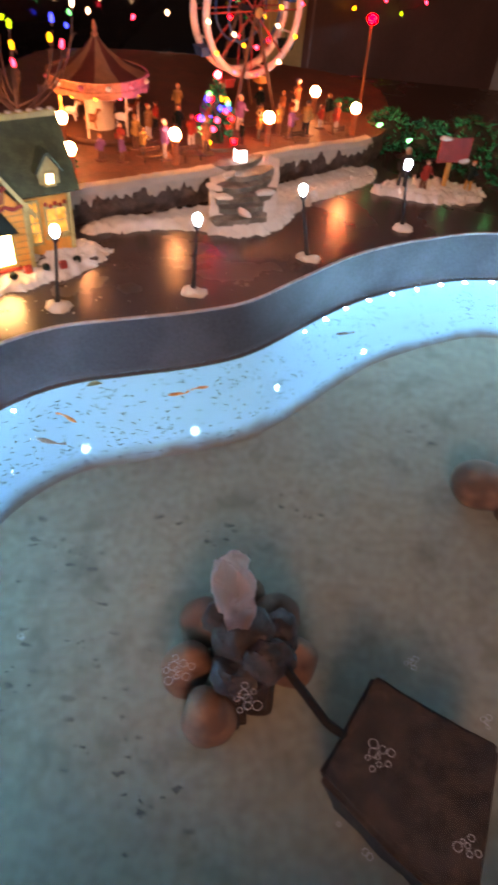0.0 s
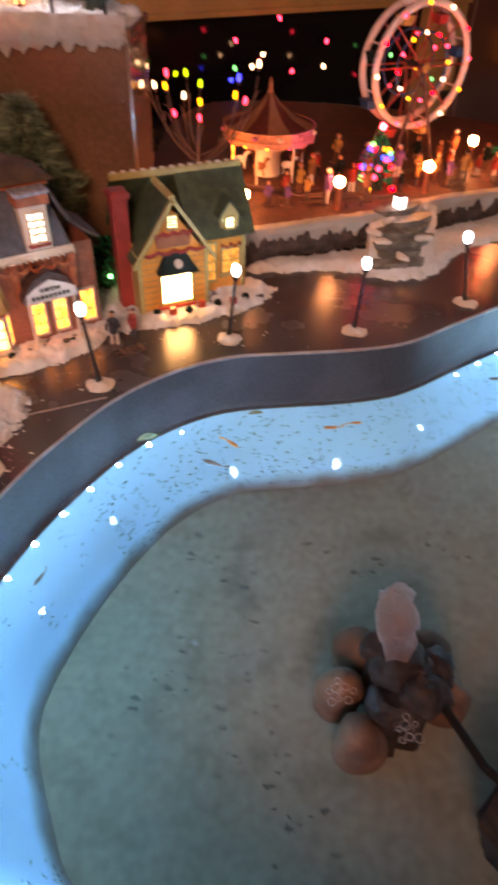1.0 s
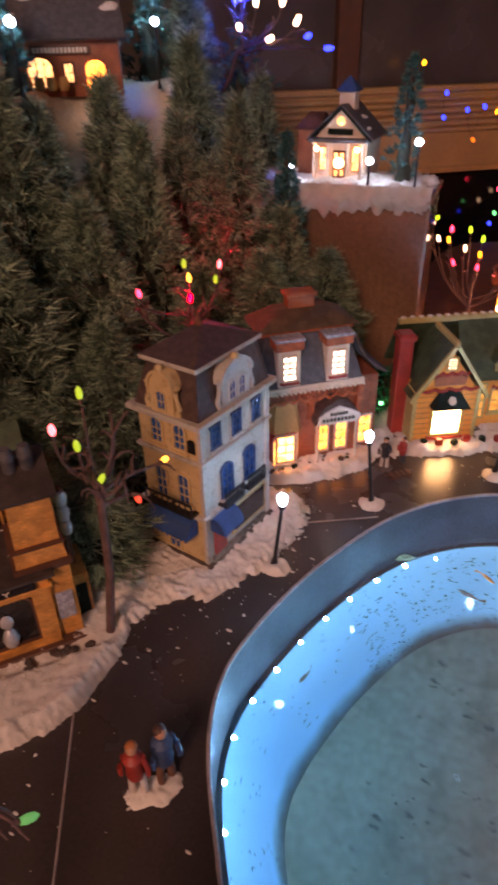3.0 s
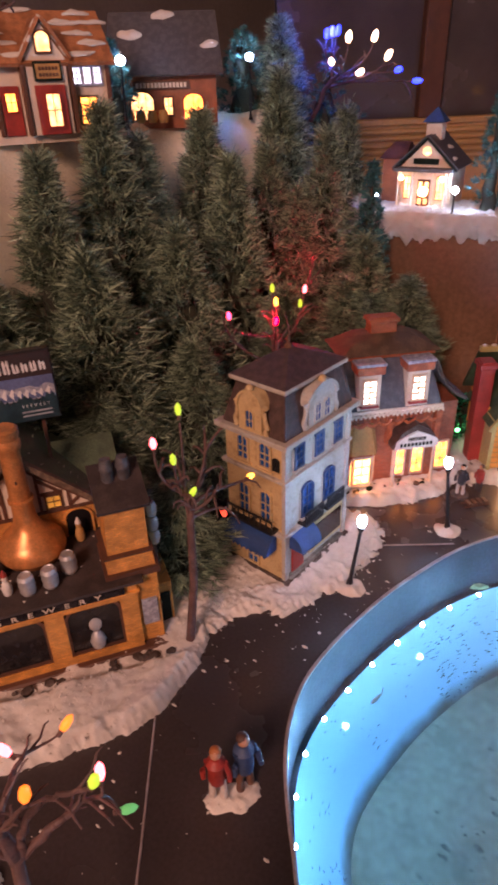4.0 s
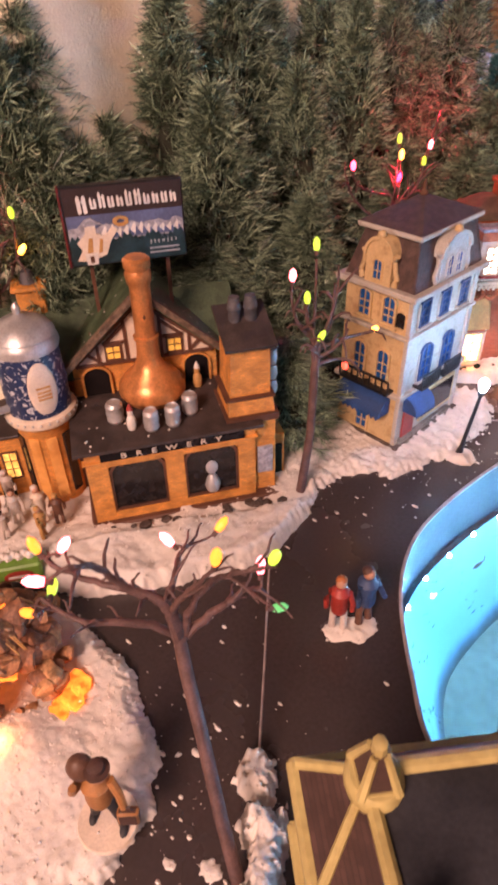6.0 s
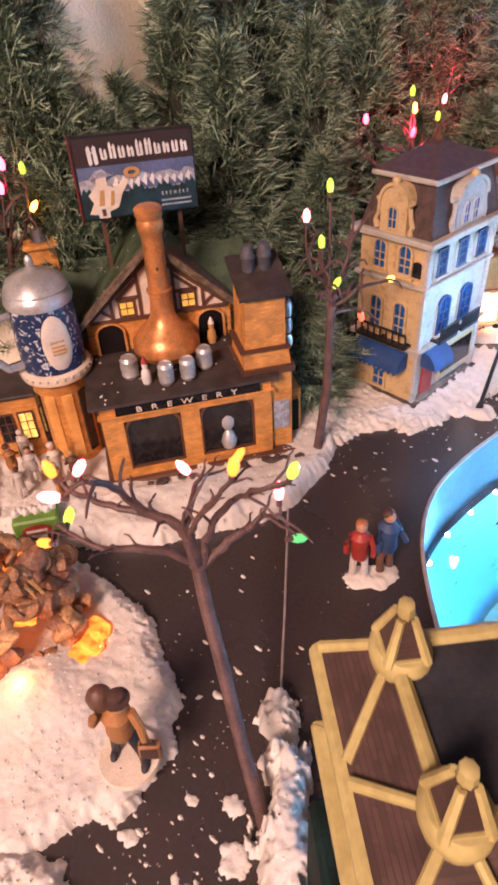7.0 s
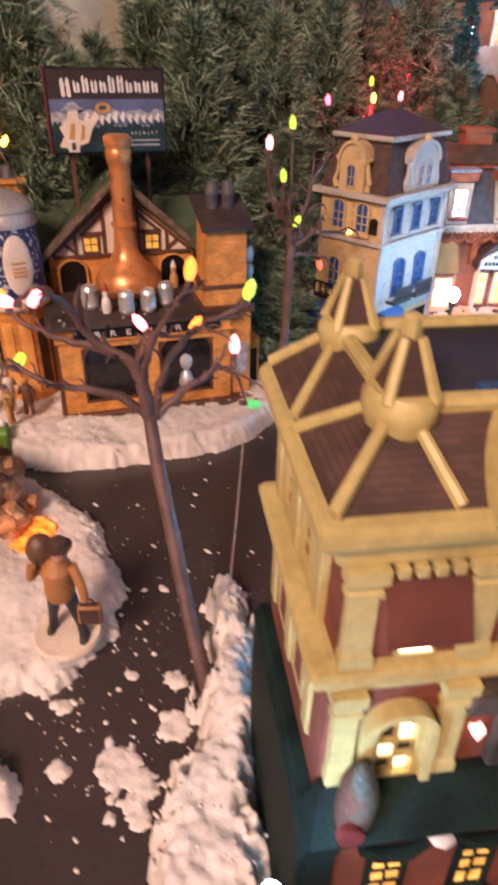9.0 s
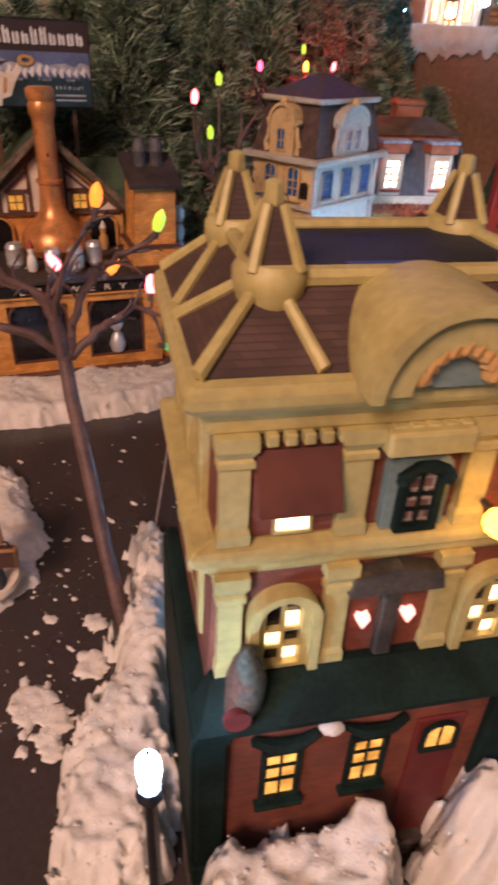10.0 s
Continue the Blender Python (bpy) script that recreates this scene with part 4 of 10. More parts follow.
    for z in (0.008, 0.0125):
        flat("caption_bar", [(0.082, z), (0.113, z), (0.113, z + 0.0016), (0.082, z + 0.0016)], 0.0034, PEWTER)
    for u in (0.02, W - 0.02):
        bm = bm_new()
        box(bm, u - 0.002, u + 0.002, 0.009, 0.013, 0, Z1 - 0.01)
        part("post", bm, TIMBER, b, smooth=False)


DARKBLUE = surf("night_print", (0.030, 0.014, 0.013), 0.75, var=0.3, scale=30)
SKYBLUE = surf("sky_print", (0.10, 0.13, 0.24), 0.75, var=0.3, scale=30)
TEAL = surf("teal_print", (0.014, 0.045, 0.055), 0.4, var=0.4, scale=60)
billboard()


# ---- blue-shuttered corner house ----
def corner_house():
    h = thing("corner_house", place(0.067, 1.000, 0.006, 86), "tall miniature cream and ochre corner house with blue shutters and awnings", "model house")
    W, D = 0.132, 0.088
    bm = bm_new()
    box(bm, -0.004, W + 0.004, -0.010, D + 0.004, -0.006, 0.004, 0.001)
    part("base", bm, STONE, h)
    bm = bm_new()
    box(bm, 0, W, 0, D, 0, 0.205)
    part("house_body", bm, HOUSEOCHRE, h, smooth=False)
    bm = bm_new()
    box(bm, 0.0, W, -0.0022, 0.0, 0.0, 0.205)
    part("front_facing", bm, HOUSECREAM, h, "cream painted front", smooth=False)
    for z, o, t in ((0.072, 0.006, 0.006), (0.150, 0.005, 0.005), (0.200, 0.010, 0.007)):
        bm = bm_new()
        box(bm, -o, W + o, -o - 0.002, D + o, z, z + t, 0.001)
        part("cornice", bm, HOUSECREAM, h, smooth=False)
    for u in (0.002, W - 0.002):
        bm = bm_new()
        box(bm, u - 0.004, u + 0.004, -0.005, 0.001, 0.004, 0.200, 0.0006)
        part("pilaster", bm, HOUSECREAM, h, smooth=False)
    F = face(0, -0.0022)
    L = face(0.0, D, 0, -90)
    for z, hh in ((0.083, 0.036), (0.160, 0.026)):
        for u in ((0.044, 0.090) if z < 0.1 else (0.026, 0.066, 0.106)):
            window(h, F, u, z + 0.004, 0.019 if z < 0.1 else 0.0135, hh, BLUE, BLUEGLASS, 2, 3, arch=z < 0.1, t=0.003, sill=HOUSECREAM)
            for q in (-1, 1):
                bm = bm_new()
                v = u + q * (0.0145 if z < 0.1 else 0.0110)
                box(bm, v - 0.0012, v + 0.0012, -0.0042, -0.0022, z + 0.003, z + hh + 0.004, 0.0004)
                part("window_post", bm, HOUSECREAM, h, smooth=False)
        for u in (0.028, 0.062):
            window(h, L, u, z + 0.004, 0.015, hh, HOUSEOCHRE, BLUEGLASS, 2, 3, arch=True, t=0.003, sill=HOUSEOCHRE)
    for m, us in ((F, (0.044, 0.090)), (L, (0.045,))):  # balconies with railings
        for u in us:
            w = 0.018 if len(us) > 1 else 0.036
            bm = bm_new()
            box(bm, u - w, u + w, -0.014, 0.001, 0.078, 0.0815)
            bal = part("balcony", bm, BLACKMETAL, h, "black iron balcony", m=m, smooth=False)
            for k in range(9):
                x = u - w + 2 * w * k / 8
                bm = bm_new()
                box(bm, x - 0.0009, x + 0.0009, -0.0138, -0.0124, 0.0812, 0.096)
                part("baluster", bm, BLACKMETAL, bal, smooth=False)
            bm = bm_new()
            box(bm, u - w, u + w, -0.0142, -0.0120, 0.096, 0.0980)
            part("rail", bm, BLACKMETAL, bal, smooth=False)
    # shopfront
    bm = bm_new()
    box(bm, 0.050, 0.124, -0.0048, 0, 0.016, 0.060, 0.0006)
    part("shop_window_frame", bm, HOUSEOCHRE, h, smooth=False)
    bm = bm_new()
    box(bm, 0.055, 0.119, -0.0058, -0.004, 0.022, 0.056)
    part("shop_pane", bm, GLASSDARK, h, smooth=False)
    bm = bm_new()
    box(bm, 0.014, 0.038, -0.0045, 0, 0.008, 0.056, 0.0006)
    part("door", bm, REDPAINT, h, "dark red shop door", smooth=False)
    for k in range(3):
        bm = bm_new()
        box(bm, 0.006, 0.128 - 0.004 * k, -0.012 + 0.003 * k, 0, 0.003 * k, 0.003 * k + 0.003, 0.0005)
        part("step", bm, SLATESTEP, h, smooth=False)

    def awning(m, u, w, z):
        bm = bm_new()
        k = 8
        pr = [(0, z + 0.020)] + [(-0.020 * math.sin(math.pi / 2 * i / k), z + 0.020 * math.cos(math.pi / 2 * i / k)) for i in range(1, k + 1)]
        rows = [[bm.verts.new((x, y - 0.003, zz)) for y, zz in pr] for x in (u - w, u + w)]
        for i in range(k):
            bm.faces.new((rows[0][i], rows[0][i + 1], rows[1][i + 1], rows[1][i]))
        for r in rows:
            c = bm.verts.new((r[0].co.x, -0.003, z))
            for i in range(k):
                bm.faces.new((c, r[i], r[i + 1]))
        bmesh.ops.recalc_face_normals(bm, faces=bm.faces)
        for s in range(10):
            x0, x1 = u - w + 2 * w * s / 10, u - w + 2 * w * (s + 1) / 10
            prism(bm, [(x0, z + 0.0005), (x1, z + 0.0005), ((x0 + x1) / 2, z - 0.004)], -0.0235, -0.0228)
        part("awning", bm, BLUECLOTH, h, "round-fronted blue awning", m=m)
    awning(F, 0.026, 0.020, 0.054)
    awning(L, 0.044, 0.036, 0.050)
    window(h, L, 0.040, 0.010, 0.016, 0.034, HOUSEOCHRE, BLUEGLASS, 2, 3, t=0.003)
    bm = bm_new()
    prism(bm, arch_outline(0.078, 0.163, 0.0055, 0.014, 0.004), -0.0012, 0.0005)
    part("niche", bm, GLASSDARK, h, "small dark arched niche", m=L, smooth=False)
    # mansard with dormers
    z0, z1, i = 0.207, 0.262, 0.012
    bm = bm_new()
    hull(bm, [(-0.002, -0.004, z0), (W + 0.002, -0.004, z0), (W + 0.002, D + 0.002, z0), (-0.002, D + 0.002, z0)], [(i, i - 0.004, z1), (W - i, i - 0.004, z1), (W - i, D - i, z1), (i, D - i, z1)])
    part("mansard", bm, SLATE, h, "brown slate mansard")
    bm = bm_new()
    box(bm, i - 0.008, W - i + 0.008, i - 0.012, D - i + 0.008, z1 - 0.002, z1 + 0.004, 0.0015)
    part("roof_cornice", bm, HOUSECREAM, h, smooth=False)
    bm = bm_new()
    hull(bm, [(i - 0.007, i - 0.011, z1 + 0.004), (W - i + 0.007, i - 0.011, z1 + 0.004), (W - i + 0.007, D - i + 0.007, z1 + 0.004), (i - 0.007, D - i + 0.007, z1 + 0.004)],
         [(W / 2 - 0.004, D / 2 - 0.004, z1 + 0.026), (W / 2 + 0.004, D / 2 - 0.004, z1 + 0.026), (W / 2 + 0.004, D / 2 + 0.004, z1 + 0.026), (W / 2 - 0.004, D / 2 + 0.004, z1 + 0.026)])
    part("hip_roof", bm, SLATE, h, "low brown hipped roof", smooth=False)
    bm = bm_new()
    lathe(bm, [(0.004, z1 + 0.024), (0.005, z1 + 0.028), (0.002, z1 + 0.032), (0.003, z1 + 0.036), (0.0008, z1 + 0.042)], 10, W / 2, D / 2)
    part("finial", bm, TERRACOTTA, h)
    for x in (i, W - i):
        bm = bm_new()
        tube(bm, [(x + (-0.013 if x < 0.05 else 0.013), -0.003, z0), (x, i - 0.005, z1)], 0.0018, 6)
        part("hip_rib", bm, SLATE, h)
    for m, u, hw, trim, n in ((face(0, -0.003), W * 0.5, 0.026, HOUSECREAM, 2), (face(-0.002, D, 0, -90), D * 0.5, 0.017, HOUSEOCHRE, 1)):
        bm = bm_new()
        prism(bm, [(u - hw, z0), (u + hw, z0), (u + hw, z0 + 0.030)] + [(u + hw * math.cos(math.pi * q / 12), z0 + 0.030 + 0.020 * math.sin(math.pi * q / 12)) for q in range(13)] + [(u - hw, z0 + 0.030)], -0.003, 0.014)
        part("dormer", bm, trim, h, "round-headed dormer", m=m)
        bm = bm_new()
        arcs = [[(u - r * hw * math.cos(math.pi * q / 16), z0 + 0.030 + r * 0.020 * math.sin(math.pi * q / 16)) for q in range(17)] for r in (1.16, 0.98)]
        ring_prism(bm, arcs[0], arcs[1], -0.006, 0.012)
        part("dormer_hood", bm, HOUSECREAM if n == 2 else HOUSEOCHRE, h, m=m)
        for q in (-1, 1):
            bm = bm_new()
            x = u + q * (hw + 0.004)
            tube(bm, [(x, -0.001, z0 + 0.002), (x + q * 0.003, -0.001, z0 + 0.010), (x, -0.001, z0 + 0.020), (x - q * 0.002, -0.001, z0 + 0.030), (x + q * 0.001, -0.001, z0 + 0.036)], [0.004, 0.0032, 0.0026, 0.003, 0.0036], 8)
            part("scroll_bracket", bm, trim, h, m=m)
        bm = bm_new()
        ball(bm, u, -0.002, z0 + 0.0545, 0.005, sub=2)
        part("dormer_knob", bm, HOUSEOCHRE, h, m=m)
        for q in range(n):
            uu = u + (q - (n - 1) / 2) * 0.018
            window(h, m @ pose(0, -0.003, 0), uu, z0 + 0.006, 0.010, 0.018, trim, BLUEGLASS, 2, 2, arch=True, t=0.002)
    return h


BLUEGLASS = surf("blue_window", (0.020, 0.11, 0.34), 0.2, var=0.4, scale=120, bump=0.02)
corner_house()


# ---- gift shop with twin dormers ----
PINKBRICK = brickwork("pink_brick", (0.36, 0.10, 0.05), (0.28, 0.13, 0.08), 0.006, 0.0022)
TANROOF = surf("tan_roof", (0.13, 0.085, 0.052), 0.7, var=0.35, scale=70, bump=0.6)
DORMERPANE = lit_pane("dormer_pane", (1.0, 0.82, 0.62), 10.0, low=0.7)

def gift_shop():
    h = thing("gift_shop", place(0.016, 1.222, 0.006, 47), "miniature shop with slate mansard, twin lit dormers and lit bay windows", "model house")
    W, D = 0.152, 0.09
    bm = bm_new()
    box(bm, -0.012, W + 0.012, -0.014, D, -0.006, 0.003, 0.001)
    part("base", bm, STONE, h)
    bm = bm_new()
    box(bm, 0, W, 0, D, 0, 0.105)
    part("house_body", bm, PINKBRICK, h, smooth=False)
    bm = bm_new()
    box(bm, -0.007, W + 0.007, -0.007, D + 0.007, 0.099, 0.107, 0.001)
    for k in range(24):
        x = -0.005 + (W + 0.010) * k / 23
        box(bm, x - 0.0015, x + 0.0015, -0.0095, -0.006, 0.098, 0.103)
    part("cornice", bm, PLASTER, h, smooth=False)
    z0, z1 = 0.107, 0.165
    bm = bm_new()
    hull(bm, [(-0.004, -0.004, z0), (W + 0.004, -0.004, z0), (W + 0.004, D, z0), (-0.004, D, z0)], [(0.014, 0.024, z1), (W - 0.014, 0.024, z1), (W - 0.014, D - 0.01, z1), (0.014, D - 0.01, z1)])
    part("mansard", bm, SLATE_BLUE, h, "blue-grey slate mansard")
    bm = bm_new()
    box(bm, 0.006, W - 0.006, 0.016, D, z1, z1 + 0.006, 0.001)
    part("roof_rim", bm, RUSTHEAD, h, smooth=False)
    bm = bm_new()
    hull(bm, [(0.0, 0.010, z1 + 0.006), (W, 0.010, z1 + 0.006), (W, D, z1 + 0.006), (0.0, D, z1 + 0.006)], [(0.04, 0.04, z1 + 0.022), (W - 0.04, 0.04, z1 + 0.022), (W - 0.04, D - 0.02, z1 + 0.022), (0.04, D - 0.02, z1 + 0.022)])
    rough_up(bm, 0.001, 60)
    part("upper_roof", bm, TANROOF, h, "tan-brown low upper roof")
    bm = bm_new()
    box(bm, 0.056, 0.096, 0.045, 0.068, z1 + 0.015, z1 + 0.040, 0.001)
    box(bm, 0.053, 0.099, 0.042, 0.071, z1 + 0.034, z1 + 0.039, 0.001)
    part("chimney", bm, RUST, h, smooth=False)
    for u in (0.042, 0.116):
        bm = bm_new()
        box(bm, u - 0.017, u + 0.017, -0.004, 0.03, z0, z0 + 0.046, 0.0008)
        part("dormer", bm, PLASTER, h, "pink-white dormer", smooth=False)
        bm = bm_new()
        box(bm, u - 0.021, u + 0.021, -0.008, 0.034, z0 + 0.046, z0 + 0.056, 0.001)
        part("dormer_head", bm, RUSTHEAD, h, "rust-orange moulded dormer head", smooth=False)
        bm = bm_new()
        box(bm, u - 0.022, u + 0.022, -0.009, 0.034, z0 + 0.056, z0 + 0.060, 0.001)
        rough_up(bm, 0.001, 120)
        part("dormer_snow", bm, FROST, h, smooth=False)
        window(h, face(0, -0.004), u, z0 + 0.010, 0.017, 0.028, PLASTER, DORMERPANE, 2, 4, t=0.003, bar=0.0026, sill=REDPAINT)
    for u in (0.0, 0.076, W):
        bm = bm_new()
        hull(bm, [(u - 0.004, -0.008, 0.06), (u + 0.004, -0.008, 0.06), (u + 0.004, 0, 0.06), (u - 0.004, 0, 0.06)], [(u - 0.005, -0.010, 0.099), (u + 0.005, -0.010, 0.099), (u + 0.005, 0, 0.099), (u - 0.005, 0, 0.099)])
        part("pilaster", bm, RUSTHEAD, h, smooth=False)
    # bay window on the first floor
    u = 0.034
    bm = bm_new()
    hull(bm, [(u - 0.024, 0.002, 0.008), (u - 0.016, -0.014, 0.008), (u + 0.016, -0.014, 0.008), (u + 0.024, 0.002, 0.008)], [(u - 0.024, 0.002, 0.052), (u - 0.016, -0.014, 0.052), (u + 0.016, -0.014, 0.052), (u + 0.024, 0.002, 0.052)])
    part("bay", bm, REDPAINT, h, "red bay shop window", smooth=False)
    bm = bm_new()
    hull(bm, [(u - 0.029, 0.002, 0.053), (u - 0.020, -0.019, 0.053), (u + 0.020, -0.019, 0.053), (u + 0.029, 0.002, 0.053)], [(u - 0.021, 0.002, 0.088), (u - 0.013, -0.009, 0.088), (u + 0.013, -0.009, 0.088), (u + 0.021, 0.002, 0.088)])
    part("bay_roof", bm, OCHRE, h, "tan sloping bay roof", smooth=False)
    window(h, face(0, -0.014), u, 0.012, 0.024, 0.034, PLASTER, HOTPANE, 2, 3, t=0.003, sill=PLASTER)
    window(h, face(u - 0.016, -0.014, 0, 243), 0.009, 0.012, 0.011, 0.034, PLASTER, WARMPANE, 1, 3, t=0.002)
    window(h, face(u + 0.016, -0.014, 0, 63), 0.009, 0.012, 0.011, 0.034, PLASTER, WARMPANE, 1, 3, t=0.002)
    # porch with sign
    bm = bm_new()
    prism(bm, [(0.076, 0.060), (0.148, 0.060), (0.148, 0.066), (0.134, 0.082), (0.112, 0.092), (0.09, 0.082), (0.076, 0.066)], -0.026, 0.002)
    part("porch_roof", bm, SLATE, h)
    bm = bm_new()
    prism(bm, [(0.079, 0.060), (0.147, 0.060), (0.145, 0.070), (0.132, 0.076), (0.112, 0.083), (0.092, 0.076), (0.081, 0.070)], -0.029, -0.026)
    part("sign", bm, IVORY, h, "white scrolled name board", smooth=False)
    for z, a, b in ((0.0735, 0.098, 0.126), (0.066, 0.086, 0.138)):
        bm = bm_new()
        for k in range(9):
            x = a + (b - a) * k / 9
            box(bm, x, x + (b - a) / 9 * 0.65, -0.0296, -0.029, z - 0.0022, z + 0.0022)
        part("sign_bar", bm, GREENTRIM, h, smooth=False)
    for x in (0.082, 0.143):
        bm = bm_new()
        lathe(bm, [(0.0035, 0), (0.0025, 0.006), (0.0022, 0.056), (0.0036, 0.060)], 10, x, -0.023)
        part("porch_column", bm, PLASTER, h)
    window(h, face(0, 0), 0.098, 0.012, 0.016, 0.036, PLASTER, WARMPANE, 2, 3, t=0.003)
    window(h, face(0, 0), 0.128, 0.012, 0.016, 0.036, PLASTER, WARMPANE, 2, 3, t=0.003)
    bm = bm_new()  # curved end roof with a pale edge
    rows = [(W - 0.012, 0.160), (W - 0.002, 0.142), (W + 0.010, 0.126), (W + 0.026, 0.114), (W + 0.044, 0.106)]
    for (xa, za), (xb, zb) in zip(rows, rows[1:]):
        slab(bm, [(xa, 0.0, za), (xb, 0.0, zb), (xb, D - 0.01, zb), (xa, D - 0.01, za)], 0.004)
    part("end_roof", bm, SLATE_BLUE, h, "slate roof curving down over the end bay", smooth=False)
    bm = bm_new()
    tube(bm, [(x, -0.002, z + 0.003) for x, z in rows], 0.0024, 7)
    part("end_roof_edge", bm, STONE, h)
    bm = bm_new()
    box(bm, W, W + 0.036, 0.006, D - 0.014, 0, 0.104, 0.001)
    part("end_bay", bm, PINKBRICK, h, smooth=False)
    window(h, face(0, 0.006), W + 0.018, 0.012, 0.018, 0.036, PLASTER, WARMPANE, 2, 3, t=0.003)
    bm = bm_new()
    for k in range(15):
        box(bm, 0.004 + 0.0103 * k, 0.0065 + 0.0103 * k, -0.010, -0.008, 0.094, 0.099)
    tube(bm, [(W * k / 40, -0.0115, 0.0935 - 0.005 * abs(math.sin(math.pi * k / 5))) for k in range(41)], 0.0022, 6)
    rough_up(bm, 0.0008, 300)
    part("garland", bm, RUSTHEAD, h, "red swagged garland under the cornice")
    bm = bm_new()
    lathe(bm, [(0.011, 0.002), (0.010, 0.014), (0.007, 0.032), (0.003, 0.050), (0.0008, 0.058)], 12, -0.004, -0.012)
    rough_up(bm, 0.003, 160)
    part("shrub", bm, GREENTRIM, h, "dark clipped conical shrub")
    for k in range(12):
        bm = bm_new()
        ball(bm, 0, 0, 0, random.uniform(0.003, 0.006), 1, 1, 0.8, 1)
        rough_up(bm, 0.001, 150, k)
        part("shrub" if k % 2 else "kerb_stone", bm, GREENTRIM if k % 2 else STONE, h, m=pose(random.uniform(0, W), -0.018 - random.uniform(0, 0.008), 0.005))
    return h


gift_shop().scale = (1.0, 1.0, 1.24)


# ---- yellow bakery house ----
def bakery():
    h = thing("bakery_house", place(0.180, 1.392, 0.006, 38), "miniature yellow house with dark green roof and bright shop window", "model house")
    W, D = 0.20, 0.12
    bm = bm_new()
    box(bm, -0.008, W + 0.008, -0.010, D, -0.006, 0.003, 0.001)
    part("base", bm, STONE, h)
    bm = bm_new()
    box(bm, 0.01, W - 0.012, 0.030, D - 0.01, 0, 0.085)
    prism(bm, [(0.016, 0), (0.112, 0), (0.112, 0.075), (0.064, 0.132), (0.016, 0.075)], 0.0, 0.10)
    part("house_body", bm, YELLOW, h, smooth=False)
    for k in range(9):
        bm = bm_new()
        box(bm, 0.0155, 0.1125, -0.0012, 0.001, 0.006 + k * 0.008, 0.007 + k * 0.008)
        part("clapboard_edge", bm, OCHRE, h, smooth=False)
    # main roof
    yr = 0.075
    for quad in ([(0.095, 0.018, 0.080), (W, 0.018, 0.080), (W, yr, 0.150), (0.095, yr, 0.150)], [(0.0, D + 0.005, 0.080), (W, D + 0.005, 0.080), (W, yr, 0.150), (0.0, yr, 0.150)],
                 [(0.064, -0.008, 0.142), (0.064, 0.11, 0.142), (0.006, 0.11, 0.068), (0.006, -0.008, 0.068)], [(0.064, -0.008, 0.142), (0.064, 0.11, 0.142), (0.122, 0.11, 0.068), (0.122, -0.008, 0.068)]):
        bm = bm_new()
        slab(bm, quad, 0.004)
        part("roof_slope", bm, GREENROOF, h, "dark green shingled roof", smooth=False)
    bm = bm_new()
    box(bm, 0.0, W, yr - 0.004, yr + 0.004, 0.150, 0.158, 0.001)
    box(bm, 0.060, 0.068, -0.009, 0.075, 0.143, 0.150, 0.001)
    part("ridge_cap", bm, CREAM, h, smooth=False)
    for k in range(14):
        bm = bm_new()
        ball(bm, W * (k + 0.5) / 14, yr, 0.159, 0.004, 1.2, 1, 0.5, 1)
        part("ridge_snow", bm, SNOW, h)
    for x1, zz in ((0.004, 0.066), (0.124, 0.066)):
        bm = bm_new()
        slab(bm, [(0.064, -0.011, 0.141), (x1, -0.011, zz), (x1, -0.006, zz), (0.064, -0.006, 0.141)], 0.005)
        part("barge_board", bm, CREAM, h, smooth=False)
    # garlands
    for xa, xb, za in ((0.016, 0.112, 0.083), (0.034, 0.094, 0.106)):
        bm = bm_new()
        tube(bm, [(xa + (xb - xa) * k / 32, -0.004, za - 0.004 * abs(math.sin(math.pi * k / 8))) for k in range(33)], 0.0024, 7)
        rough_up(bm, 0.0009, 300, za)
        part("garland", bm, REDPAINT, h, "red scalloped garland")
    bm = bm_new()
    prism(bm, [(0.040, 0.087), (0.088, 0.087), (0.090, 0.098), (0.076, 0.102), (0.052, 0.102), (0.038, 0.098)], -0.004, -0.001)
    part("name_board", bm, RUST, h, smooth=False)
    window(h, face(0, 0), 0.064, 0.110, 0.012, 0.014, CREAM, WHITEPANE, 3, 4, t=0.003, bar=0.0014)
    # shop window and awning
    window(h, face(0, -0.001), 0.066, 0.014, 0.045, 0.041, CREAM, SHOPGLOW, 1, 1, t=0.004, sill=REDPAINT)
    bm = bm_new()
    hull(bm, [(0.036, -0.020, 0.057), (0.096, -0.020, 0.057), (0.096, 0.001, 0.057), (0.036, 0.001, 0.057)], [(0.050, -0.004, 0.078), (0.082, -0.004, 0.078), (0.082, 0.001, 0.078), (0.050, 0.001, 0.078)])
    part("awning", bm, GREENTRIM, h, "dark green awning", smooth=False)
    bm = bm_new()
    lathe(bm, [(0.001, -0.001), (0.006, -0.0012), (0.006, 0.0012), (0.001, 0.001)], 16)
    part("round_sign", bm, PLASTER, h, m=pose(0.066, -0.015, 0.069, 55, 0, 0))
    # side wing: dormer, door
    bm = bm_new()
    prism(bm, [(0.147, 0.084), (0.175, 0.084), (0.175, 0.108), (0.161, 0.124), (0.147, 0.108)], 0.022, 0.06)
    part("dormer", bm, CREAM, h, smooth=False)
    bm = bm_new()
    slab(bm, [(0.161, 0.018, 0.126), (0.161, 0.06, 0.126), (0.143, 0.06, 0.104), (0.143, 0.018, 0.104)], 0.003)
    slab(bm, [(0.161, 0.018, 0.126), (0.161, 0.06, 0.126), (0.179, 0.06, 0.104), (0.179, 0.018, 0.104)], 0.003)
